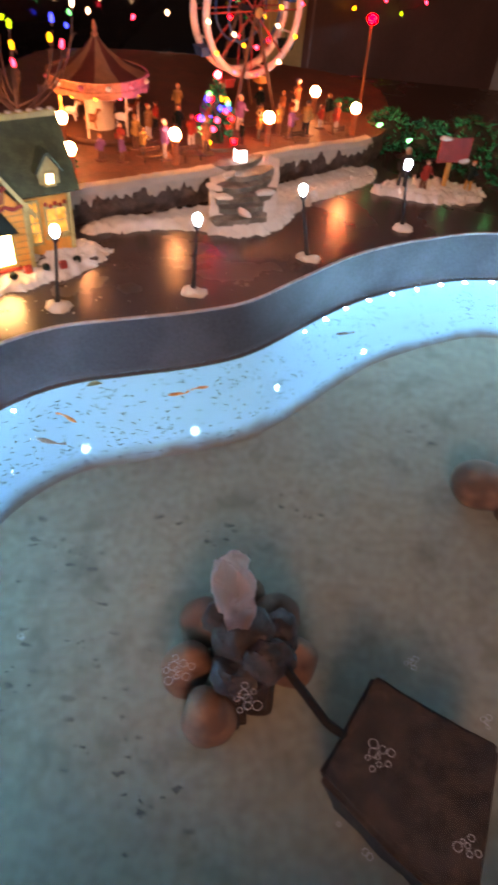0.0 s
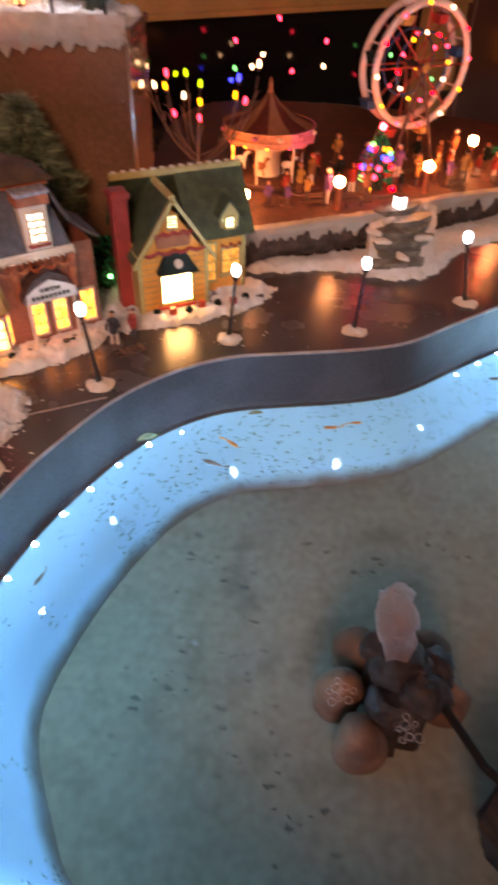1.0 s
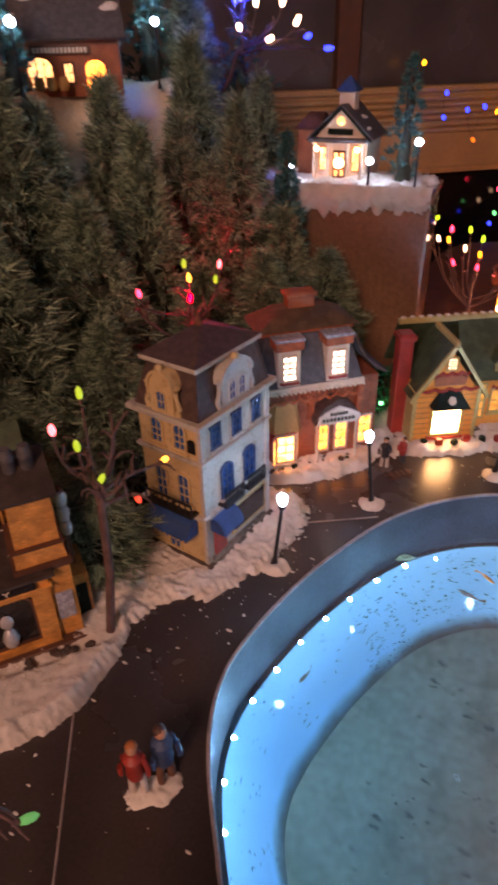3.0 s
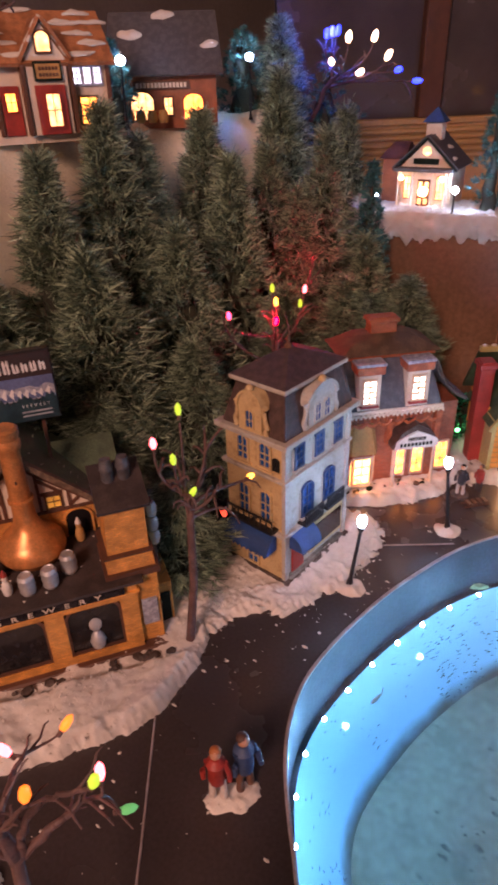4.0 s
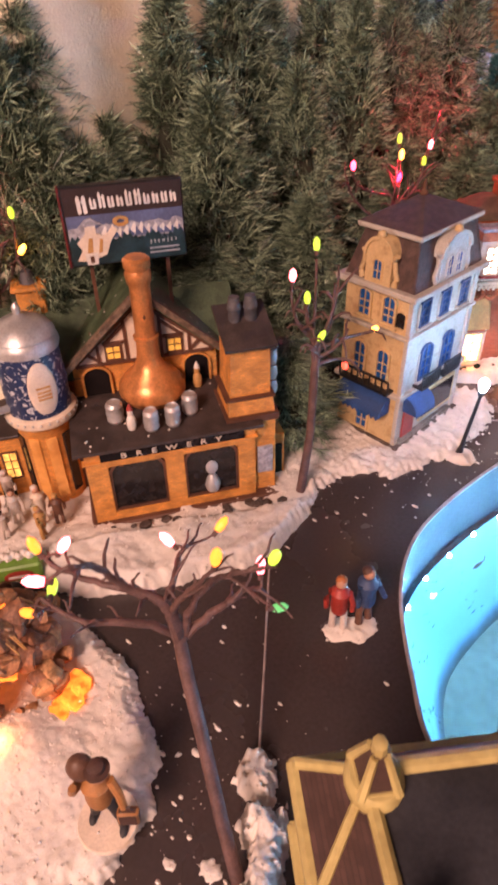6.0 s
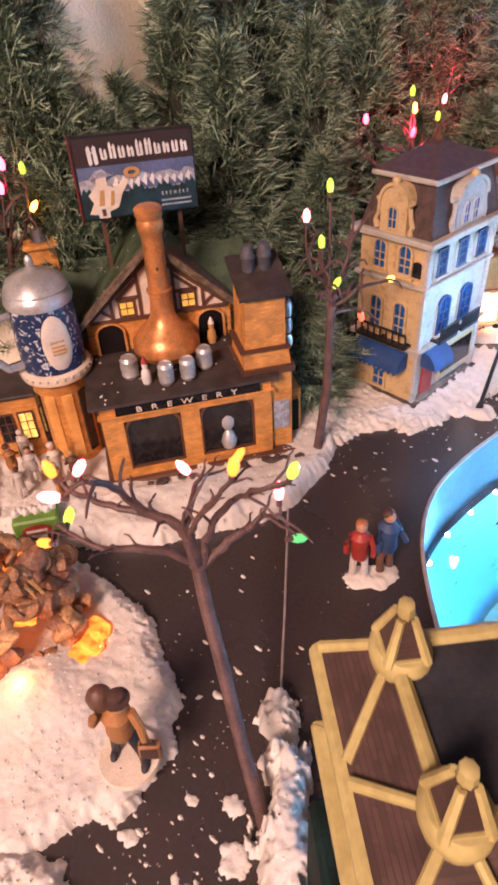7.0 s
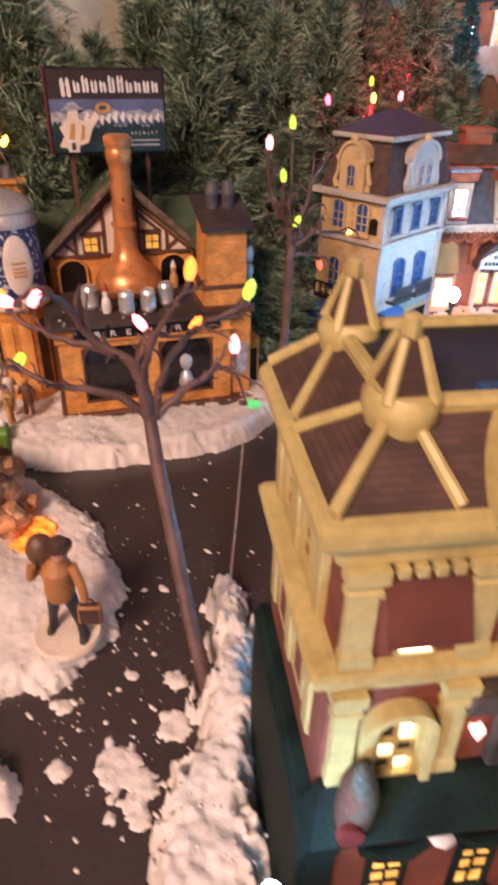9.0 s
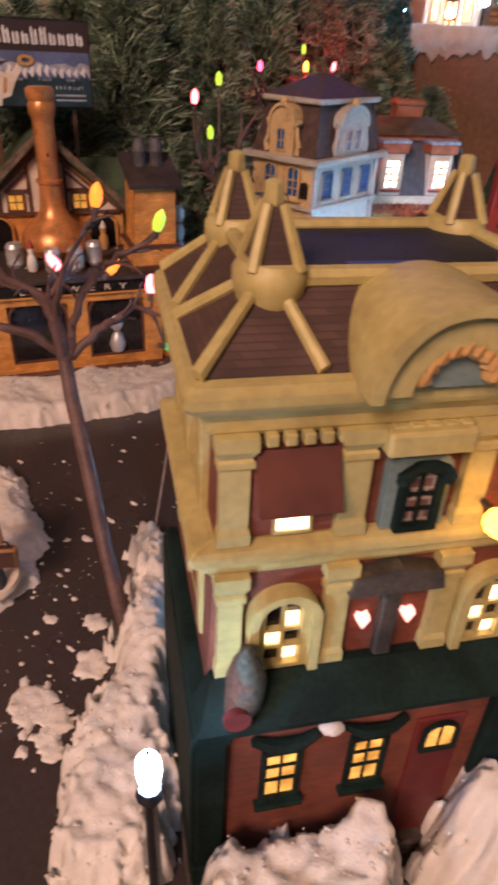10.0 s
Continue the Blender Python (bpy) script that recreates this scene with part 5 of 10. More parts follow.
    part("dormer_roof", bm, GREENROOF, h, smooth=False)
    window(h, face(0, 0.022), 0.161, 0.092, 0.011, 0.012, CREAM, WHITEPANE, 2, 2, t=0.003)
    window(h, face(0, 0.030), 0.134, 0.020, 0.012, 0.050, CREAM, DIMPANE, 2, 4, t=0.003)
    window(h, face(0, 0.030), 0.166, 0.028, 0.028, 0.032, CREAM, DIMPANE, 2, 2, t=0.003, sill=CREAM)
    for k in range(5):
        bm = bm_new()
        ball(bm, 0.152 + 0.007 * k, 0.027, 0.066 - 0.003 * (k % 2), 0.003, sub=1)
        part("wreath_bow", bm, REDPAINT, h)
    for x in (0.012, 0.114, W - 0.013):
        bm = bm_new()
        box(bm, x - 0.003, x + 0.003, 0.026 if x > 0.15 else -0.003, 0.032, 0, 0.080, 0.0006)
        part("corner_post", bm, CREAM, h, smooth=False)
    # chimney and its lit end wall
    bm = bm_new()
    box(bm, -0.010, 0.012, 0.030, 0.054, 0, 0.150, 0.001)
    box(bm, -0.013, 0.015, 0.027, 0.057, 0.141, 0.148, 0.001)
    part("chimney", bm, REDPAINT, h, "tall red brick chimney", smooth=False)
    window(h, face(0.0155, 0.1, 0, -90), 0.082, 0.020, 0.016, 0.034, CREAM, WARMPANE, 2, 3, t=0.003)
    for k in range(7):  # presents and shrubs by the door
        bm = bm_new()
        c = (0.03 + 0.024 * k, -0.012 - 0.004 * (k % 3), 0.003)
        if k % 2:
            box(bm, -0.005, 0.005, -0.004, 0.004, 0, 0.009, 0.0006)
        else:
            ball(bm, 0, 0, 0.004, 0.006, 1, 1, 0.9, 2)
            rough_up(bm, 0.0015, 200, k)
        part("present" if k % 2 else "shrub", bm, REDPAINT if k % 2 else GREENTRIM, h, m=pose(*c))
    return h


SHOPGLOW = lit_pane("shop_glow", (1.0, 0.62, 0.24), 34.0, low=0.8)
bakery().scale = (1.0, 1.0, 1.17)


# ---- near mansion ----
def mansion():
    h = thing("mansion", place(0.3676, 0.4474, 0.005, 48.5) @ pose(0, -0.003, 0, -0.8, 0, 0), "tall miniature cream-trimmed brick mansion with dark green shopfront", "model house")
    W, D = 0.142, 0.095
    bm = bm_new()
    box(bm, -0.006, W + 0.006, -0.016, D + 0.006, -0.004, 0.006, 0.001)
    part("base", bm, STONE, h)
    bm = bm_new()
    box(bm, 0.002, W - 0.002, 0.001, D, 0.004, 0.240)
    part("house_body", bm, BRICK_RED, h, "dark red brick walls", smooth=False)
    # green shopfront, standing forward
    bm = bm_new()
    box(bm, 0.0, W, -0.009, 0.0015, 0.004, 0.104)
    part("shopfront", bm, BRICK_RED, h, smooth=False)
    for u in (0.004, W - 0.004):
        bm = bm_new()
        box(bm, u - 0.0065, u + 0.0065, -0.0135, -0.008, 0.004, 0.104, 0.001)
        box(bm, u - 0.0085, u + 0.0085, -0.0155, -0.008, 0.004, 0.016, 0.001)
        box(bm, u - 0.0085, u + 0.0085, -0.0155, -0.008, 0.094, 0.104, 0.001)
        part("green_pier", bm, GREENTRIM, h, smooth=False)
    bm = bm_new()
    box(bm, -0.004, W + 0.004, -0.016, D + 0.004, 0.100, 0.108, 0.0012)
    hull(bm, [(-0.004, -0.018, 0.108), (W + 0.004, -0.018, 0.108), (W + 0.004, 0.0, 0.108), (-0.004, 0.0, 0.108)], [(-0.001, -0.004, 0.122), (W + 0.001, -0.004, 0.122), (W + 0.001, 0.0, 0.122), (-0.001, 0.0, 0.122)])
    part("green_fascia", bm, GREENTRIM, h, "dark green fascia and canopy", smooth=False)
    bm = bm_new()
    box(bm, -0.005, 0.001, -0.012, D + 0.003, 0.006, 0.104, 0.001)
    part("green_side", bm, GREENTRIM, h, smooth=False)
    F0 = face(0, -0.009)
    for u in (0.036, 0.076):
        window(h, F0, u, 0.046, 0.0135, 0.026, GREENTRIM, DIMPANE, 2, 3, t=0.0025, sill=GREENTRIM)
        bm = bm_new()
        tube(bm, [(u - 0.014, -0.0125, 0.088), (u - 0.007, -0.0135, 0.084), (u, -0.0135, 0.0825), (u + 0.007, -0.0135, 0.084), (u + 0.014, -0.0125, 0.088)], [0.0022, 0.003, 0.0034, 0.003, 0.0022], 8)
        rough_up(bm, 0.0012, 300, u * 50)
        part("garland", bm, GREENTRIM, h, "evergreen swag")
    bm = bm_new()
    box(bm, 0.098, 0.122, -0.0105, -0.008, 0.006, 0.078, 0.0006)
    part("door", bm, DARKRED, h, "dark red shop door", smooth=False)
    window(h, face(0, -0.0105), 0.110, 0.060, 0.014, 0.010, GREENTRIM, DIMPANE, 2, 1, arch=True, t=0.002)
    bm = bm_new()
    ball(bm, 0.055, -0.014, 0.0925, 0.0042, 1.3, 0.8, 0.8, 2)
    rough_up(bm, 0.0015, 300)
    part("snow_clump", bm, SNOW, h)
    # second storey
    def column(u, y, z0, z1, w, mat):
        bm = bm_new()
        rings = []
        for ww, d, z in ((1.16, 0.0052, z0), (1.16, 0.0052, z0 + 0.005), (1.06, 0.0045, z0 + 0.0065), (1.0, 0.004, z0 + 0.0075), (1.0, 0.004, z1 - 0.013), (1.22, 0.0055, z1 - 0.012), (1.22, 0.0055, z1 - 0.0095), (1.05, 0.0045, z1 - 0.0085), (1.15, 0.005, z1 - 0.0075), (1.4, 0.0068, z1 - 0.005), (1.4, 0.0068, z1)):
            rings.append([bm.verts.new(p) for p in ((u - w * ww, y - 0.72 * d, z), (u + w * ww, y - 0.72 * d, z), (u + w * ww, 0.001, z), (u - w * ww, 0.001, z))])
        for p, q in zip(rings, rings[1:]):
            for k in range(4):
                bm.faces.new((p[k], p[(k + 1) % 4], q[(k + 1) % 4], q[k]))
        bm.faces.new(rings[0][::-1])
        bm.faces.new(rings[-1])
        part("pilaster", bm, mat, h, "cream pilaster with moulded capital", smooth=False)
    for u in (0.0065, 0.0495, 0.0965, W - 0.0065):
        column(u, 0.0, 0.122, 0.172, 0.0048, CREAM)
        column(u, 0.0, 0.186, 0.232, 0.0052, CREAM)
    F = face(0, 0.001)
    for u in (0.0285, 0.1185):
        window(h, F, u, 0.124, 0.015, 0.027, CREAM, GLASSDARK, 2, 3, arch=True, t=0.004, bar=0.0016)
        for du, dz in ((0.0038, 0.0225), (-0.0038, 0.0135), (0.0038, 0.0045)):
            bm = bm_new()
            box(bm, u + du - 0.0030, u + du + 0.0030, -0.0012, 0.0, 0.124 + dz - 0.0034, 0.124 + dz + 0.0034, 0.0005)
            part("lit_pane", bm, PANELIT, h, "single pane lit from inside", smooth=False)
        bm = bm_new()
        outer, inner = arch_outline(u, 0.122, 0.0148, 0.028, 0.0125), arch_outline(u, 0.122, 0.0108, 0.028, 0.0095)
        ring_prism(bm, outer, inner, -0.006, 0.001)
        part("window_arch", bm, CREAM, h, "cream moulded window arch")
    bm = bm_new()
    prism(bm, [(0.053, 0.158), (0.093, 0.158), (0.091, 0.166), (0.073, 0.170), (0.055, 0.166)], -0.006, 0.001)
    part("door_hood", bm, DULLGLAZE, h, "dull grey-brown door hood", smooth=False)
    for u in (0.063, 0.083):
        bm = bm_new()
        prism(bm, [(u - 0.003, 0.1415), (u, 0.137), (u + 0.003, 0.1415), (u + 0.0022, 0.144), (u, 0.143), (u - 0.0022, 0.144)], -0.002, 0.001)
        part("heart_light", bm, PINKGLOW, h, "small lit heart-shaped opening", smooth=False)
    bm = bm_new()
    box(bm, 0.069, 0.077, -0.004, 0.001, 0.122, 0.156, 0.001)
    part("centre_post", bm, DULLGLAZE, h, smooth=False)
    # medallion lamp at the corner
    bm = bm_new()
    lathe(bm, [(0.001, 0.106), (0.0055, 0.108), (0.0078, 0.118), (0.0080, 0.130), (0.0060, 0.138), (0.0035, 0.142), (0.0030, 0.145), (0.001, 0.147)], 16, 0.012, -0.011)
    part("corner_urn", bm, URNGLAZE, h, "green and red glazed urn")
    bm = bm_new()
    lathe(bm, [(0.0012, -0.001), (0.0048, -0.0012), (0.0048, 0.0012), (0.0012, 0.001)], 14)
    part("urn_badge", bm, DARKRED, h, m=pose(0.0145, -0.0190, 0.124, 90, 0, 0))
    # belts and cornices
    for prof in ([(0.001, 0.171), (0.002, 0.173), (0.002, 0.1755), (0.0035, 0.178), (0.0055, 0.1795), (0.0055, 0.183), (0.0045, 0.185), (0.001, 0.1865)],
                 [(0.001, 0.231), (0.002, 0.2325), (0.002, 0.236), (0.0035, 0.2385), (0.0050, 0.2400), (0.0062, 0.2420), (0.0062, 0.2455), (0.0050, 0.2485), (0.001, 0.249)]):
        bm = bm_new()
        rings = [[bm.verts.new(q) for q in ((-1.7 * o, -o, z), (W + o, -o, z), (W + o, D + o, z), (-1.7 * o, D + o, z))] for o, z in prof]
        for p, q in zip(rings, rings[1:]):
            for k in range(4):
                bm.faces.new((p[k], p[(k + 1) % 4], q[(k + 1) % 4], q[k]))
        bm.faces.new(rings[0][::-1])
        bm.faces.new(rings[-1])
        edges = [e for e in bm.edges if abs(e.verts[0].co.z - e.verts[1].co.z) > 1e-4]
        bmesh.ops.bevel(bm, geom=edges, offset=0.0012, segments=2, affect="EDGES")
        part("cornice", bm, CREAM, h, "cream moulded cornice", smooth=False)
    for k in range(20):
        for y0, ww in ((0.228, 0.002),):
            u = 0.012 + k * 0.0062
            bm = bm_new()
            box(bm, u - ww, u + ww, -0.0045, 0, y0, y0 + 0.004, 0.0004)
            part("dentil", bm, CREAM, h, smooth=False)
    # third storey
    for u, sgn in ((0.028, 1), (0.118, 1)):
        bm = bm_new()
        box(bm, u - 0.0155, u + 0.0155, -0.0012, 0.002, 0.188, 0.228)
        part("brick_panel", bm, BRICK_RED, h, smooth=False)
        window(h, face(0, -0.001), u, 0.190, 0.012, 0.006, CREAM, WHITEPANE, 1, 1, t=0.0015)
        bm = bm_new()
        slab(bm, [(u - 0.0145, -0.001, 0.225), (u + 0.0145, -0.001, 0.225), (u + 0.0145, -0.010, 0.204), (u - 0.0145, -0.010, 0.204)], 0.0012)
        part("blind", bm, BLINDRED, h, "brown-red striped blind", smooth=False)
    u = 0.073
    bm = bm_new()
    prism(bm, [(u - 0.012, 0.188), (u + 0.012, 0.188), (u + 0.012, 0.214)] + [(u + 0.012 * math.cos(math.pi * q / 10), 0.214 + 0.008 * math.sin(math.pi * q / 10)) for q in range(11)], -0.004, 0.001)
    part("window_surround", bm, PATINA, h, "grey-green window surround", smooth=False)
    window(h, face(0, -0.004), u, 0.191, 0.011, 0.020, GREENTRIM, BRICKPANE, 2, 3, arch=True, t=0.003)
    bm = bm_new()
    tube(bm, [(u + 0.009 * math.cos(math.pi * q / 10), -0.0075, 0.211 + 0.007 * math.sin(math.pi * q / 10)) for q in range(11)], 0.0023, 8)
    rough_up(bm, 0.001, 400)
    part("wreath", bm, GREENTRIM, h, "evergreen window garland")
    bm = bm_new()
    box(bm, u - 0.016, u + 0.016, -0.008, 0.001, 0.222, 0.2315, 0.0012)
    part("frieze", bm, CREAM, h, smooth=False)
    # left side: windows, belts
    L = face(0.002, D, 0, -90)
    for uu in (0.024, 0.056):
        window(h, L, uu, 0.128, 0.013, 0.030, CREAM, GLASSDARK, 2, 3, arch=True, t=0.003)
        window(h, L, uu, 0.192, 0.013, 0.026, CREAM, GLASSDARK, 2, 3, t=0.003)
    for uu in (0.006, 0.040, 0.074):
        for z0, z1 in ((0.122, 0.172), (0.186, 0.232)):
            bm = bm_new()
            box(bm, uu - 0.0045, uu + 0.0045, -0.004, 0.001, z0, z1, 0.0008)
            part("side_pilaster", bm, CREAM, h, m=L, smooth=False)
    # mansard
    z0, z1, i = 0.249, 0.266, 0.0190
    lo = [(-0.006, -0.001), (W + 0.003, -0.001), (W + 0.003, D + 0.002), (-0.006, D + 0.002)]
    hi = [(i, 0.022), (W - i, 0.022), (W - i, 0.082), (i, 0.082)]
    bm = bm_new()
    hull(bm, [(*p, z0) for p in lo], [(*p, z1) for p in hi])
    part("mansard", bm, SHINGLE, h, "dark brown shingled mansard", smooth=False)
    bm = bm_new()
    box(bm, i - 0.001, W - i + 0.001, 0.021, 0.083, z1 - 0.002, z1 + 0.0008)
    part("deck", bm, DECK, h, "dark flat roof deck", smooth=False)
    for a, b in zip(hi, hi[1:] + hi[:1]):
        bm = bm_new()
        tube(bm, [(*a, z1 + 0.001), (*b, z1 + 0.001)], 0.0034, 8)
        part("deck_kerb", bm, CREAM, h)
    # coloured strip in place of a blue reflection on the dark deck
    bm = bm_new()
    box(bm, 0.05, 0.082, 0.026, 0.030, z1 + 0.001, z1 + 0.003)
    part("blue_streak", bm, BLUE, h, "blue reflection on the deck, put in as a coloured strip", smooth=False)
    for a, b in zip(lo, hi):  # ribs along the hips and splitting the corners
        bm = bm_new()
        tube(bm, [(*a, z0 + 0.001), (*b, z1 + 0.001)], [0.0024, 0.0021], 8)
        part("hip_rib", bm, CREAM, h, "cream roof rib")
    for (ax, ay), (bx, by) in (((0.034, -0.001), (i + 0.003, 0.022)), ((W - 0.034, -0.001), (W - i - 0.003, 0.022)), ((-0.006, 0.045), (i, 0.025)), ((-0.006, 0.052), (i, 0.079))):
        bm = bm_new()
        tube(bm, [(ax, ay, z0 + 0.001), (bx, by, z1 + 0.002)], [0.0023, 0.0020], 8)
        part("roof_rib", bm, CREAM, h, "cream roof rib")
    for cx, cy in hi:  # corner turrets
        sx, sy = (1 if cx < W / 2 else -1), (1 if cy < D / 2 else -1)
        cx, cy = cx + 0.003 * sx, cy + 0.003 * sy
        bm = bm_new()
        lathe(bm, [(0.003, z1 - 0.014), (0.0070, z1 - 0.012), (0.0105, z1 - 0.007), (0.0125, z1 - 0.001), (0.0125, z1 + 0.003), (0.0105, z1 + 0.006)], 20, cx, cy)
        part("turret_base", bm, CREAM, h, "cream tapered turret base")
        q = [(cx - 0.0078, cy - 0.0078), (cx + 0.0078, cy - 0.0078), (cx + 0.0078, cy + 0.0078), (cx - 0.0078, cy + 0.0078)]
        t = [(cx - 0.0026, cy - 0.0026), (cx + 0.0026, cy - 0.0026), (cx + 0.0026, cy + 0.0026), (cx - 0.0026, cy + 0.0026)]
        bm = bm_new()
        hull(bm, [(*p, z1 + 0.004) for p in q], [(*p, z1 + 0.023) for p in t])
        part("turret", bm, SHINGLE, h, smooth=False)
        bm = bm_new()
        for p, r in zip(q, t):
            tube(bm, [(*p, z1 + 0.004), (*r, z1 + 0.023)], [0.0022, 0.0017], 6)
        for p, r in zip(q, q[1:] + q[:1]):
            tube(bm, [(*p, z1 + 0.0045), (*r, z1 + 0.0045)], 0.0018, 6)
        part("turret_ribs", bm, CREAM, h)
        bm = bm_new()
        lathe(bm, [(0.0028, z1 + 0.022), (0.0034, z1 + 0.0245), (0.0031, z1 + 0.029), (0.0016, z1 + 0.0298)], 8, cx, cy)
        part("turret_cap", bm, CREAM, h, "blunt cream turret cap")
    # great front arch
    u, hw = 0.073, 0.026
    bm = bm_new()
    prism(bm, [(u + hw * math.cos(math.pi * q / 18), 0.247 + 0.019 * math.sin(math.pi * q / 18)) for q in range(19)], -0.009, 0.022)
    part("arch_dormer", bm, PATINA, h)
    bm = bm_new()
    arc = [[(u - r * hw * math.cos(math.pi * q / 20), 0.247 + r * 0.021 * math.sin(math.pi * q / 20)) for q in range(21)] for r in (1.08, 0.60, 1.17, 1.0)]
    ring_prism(bm, arc[0], arc[1], -0.0135, 0.020)
    part("inner_arch", bm, CREAM, h, "thick cream arch moulding")
    bm = bm_new()
    ring_prism(bm, arc[2], arc[3], -0.017, 0.022)
    part("arch_moulding", bm, CREAM, h, "thick cream arch moulding")
    for k in range(9):
        bm = bm_new()
        ball(bm, u + 0.012 * math.cos(math.pi * (k + 0.5) / 9), -0.0105, 0.250 + 0.009 * math.sin(math.pi * (k + 0.5) / 9), 0.0038, sub=1)
        part("relief_boss", bm, OCHRE, h, "gilded relief")
    # wall lantern
    bm = bm_new()
    tube(bm, [(0.1005, -0.004, 0.197), (0.1005, -0.013, 0.1975)], 0.0012, 6)
    part("lantern_arm", bm, BLACKMETAL, h)
    bm = bm_new()
    ball(bm, 0.1005, -0.016, 0.197, 0.0058, 1.25, 1, 1, 2)
    part("lantern_globe", bm, AMBERGLOW, h, "glowing amber lantern")
    # true heights of the storeys, and the upper floors set in from the shopfront's ends
    for o in h.children_recursive:
        if o.type == "MESH":
            turned = abs(o.matrix_basis[0][0]) < 0.5 or abs(o.parent.matrix_basis[0][0]) < 0.5 and o.parent is not h
            for v in o.data.vertices:
                z = v.co.z
                if not turned and o.name.split(".")[0] != "urn_badge":
                    v.co.x = v.co.x * float(np.interp(z, (0.10, 0.12), (0.90, 0.87))) + float(np.interp(z, (0.10, 0.12), (0.003, 0.0085)))
                v.co.z = float(np.interp(z, (-0.02, 0.0, 0.055, 0.080, 0.104, 0.14, 0.178, 0.228, 0.249, 0.266, 0.30), (-0.02, 0.0, 0.069, 0.094, 0.111, 0.143, 0.180, 0.2225, 0.243, 0.262, 0.292)))
            if abs(o.matrix_basis[0][0]) < 0.5 and o.parent is h:
                o.location.x += 0.0085


DULLGLAZE = surf("dull_glaze", (0.075, 0.062, 0.050), 0.6, var=0.5, scale=80)
PATINA = surf("grey_green_glaze", (0.17, 0.23, 0.21), 0.45, var=0.25, scale=70)
URNGLAZE = surf("dark_urn_glaze", (0.075, 0.085, 0.070), 0.85, var=0.6, scale=110, spec=0.1, col2=(0.10, 0.045, 0.03))
BLINDRED = brickwork("blind_cloth", (0.20, 0.050, 0.030), (0.12, 0.035, 0.025), 0.0022, 0.05, 0.8, 0.3)
PINKGLOW = glow("pink_lit", (1.0, 0.45, 0.36), 1.6)
AMBERGLOW = glow("amber_globe", (1.0, 0.50, 0.03), 8.0)
SHINGLE = brickwork("brown_shingles", (0.085, 0.045, 0.038), (0.05, 0.028, 0.024), 0.008, 0.0016, 0.6, 0.4)
BRICKPANE = brickwork("shaded_pane", (0.20, 0.10, 0.09), (0.40, 0.36, 0.30), 0.004, 0.004, 0.4, 0.2)


PANELIT = lit_pane("lit_small_pane", (1.0, 0.72, 0.36), 3.2, low=0.7)
mansion()


# ---- evergreens ----
def needle_material(name, a, b, shine=0.5, low=0.25):
    m, nt, p = _nodes(name)
    n, l = nt.nodes, nt.links
    g, r = n.new("ShaderNodeNewGeometry"), n.new("ShaderNodeValToRGB")
    e = r.color_ramp.elements
    e[0].color, e[1].color = (*a, 1), (*b, 1)
    e[0].position, e[1].position = low, 1.0
    l.new(g.outputs["Random Per Island"], r.inputs["Fac"])
    l.new(r.outputs["Color"], p.inputs["Base Color"])
    p.inputs["Roughness"].default_value = shine
    return m


NEEDLES = needle_material("tinsel_needles", (0.046, 0.080, 0.052), (0.46, 0.60, 0.40), 0.38, 0.34)
NEEDLES_TEAL = needle_material("blue_green_needles", (0.015, 0.08, 0.075), (0.08, 0.26, 0.24), 0.30)
TINSEL = needle_material("green_tinsel", (0.002, 0.050, 0.024), (0.02, 0.72, 0.34), 0.16, 0.5)
# dark colour stands in for the shade deep between the needles
CORE = surf("core_shade", (0.030, 0.036, 0.020), 0.9, var=0.4, scale=60)


def crown_mesh(name, high, radius, n, seed, material, long=0.016, wide=0.0011, bush=False):
    rng = np.random.default_rng(seed)
    per = 22 if not bush else 6
    m = n // per  # tufts of needles
    h = rng.random(m) ** (0.8 if not bush else 1.0)
    ang = rng.random(m) * 2 * np.pi
    lump = 1 + 0.22 * np.sin(3 * ang + 9 * h + seed) + 0.16 * np.sin(5 * ang - 17 * h + 2 * seed)
    prof = (np.sqrt(np.clip(1 - (2 * h - 1) ** 2, 0.02, 1)) if bush else np.clip(1.0 - h ** 2.2, 0.05, 1) * (0.62 + 0.38 * np.clip(h * 6, 0, 1)))
    r = radius * prof * lump * rng.uniform(0.55, 1.02, m)
    base = np.stack([r * np.cos(ang), r * np.sin(ang), high * (0.03 + 0.93 * h)], 1)
    out = np.stack([np.cos(ang), np.sin(ang), rng.uniform(-0.1, 1.0, m)], 1) + rng.normal(0, 0.30, (m, 3))
    n = m * per
    out = np.repeat(out, per, 0) + rng.normal(0, 0.50, (n, 3))
    out /= np.linalg.norm(out, axis=1)[:, None]
    base = np.repeat(base, per, 0) + out * long * rng.uniform(-0.25, 0.15, n)[:, None] + rng.normal(0, 0.12 * long, (n, 3))
    side = np.cross(out, rng.normal(0, 1, (n, 3)))
    side /= np.linalg.norm(side, axis=1)[:, None]
    ll = (long * rng.uniform(0.6, 1.3, n))[:, None]
    v = np.stack([base - side * wide, base + side * wide, base + out * ll + side * wide * 0.3, base + out * ll - side * wide * 0.3], 1).reshape(-1, 3)
    me = bpy.data.meshes.new(name)
    me.from_pydata(v.tolist(), [], [[4 * k, 4 * k + 1, 4 * k + 2, 4 * k + 3] for k in range(n)])
    me.materials.append(material)
    return me


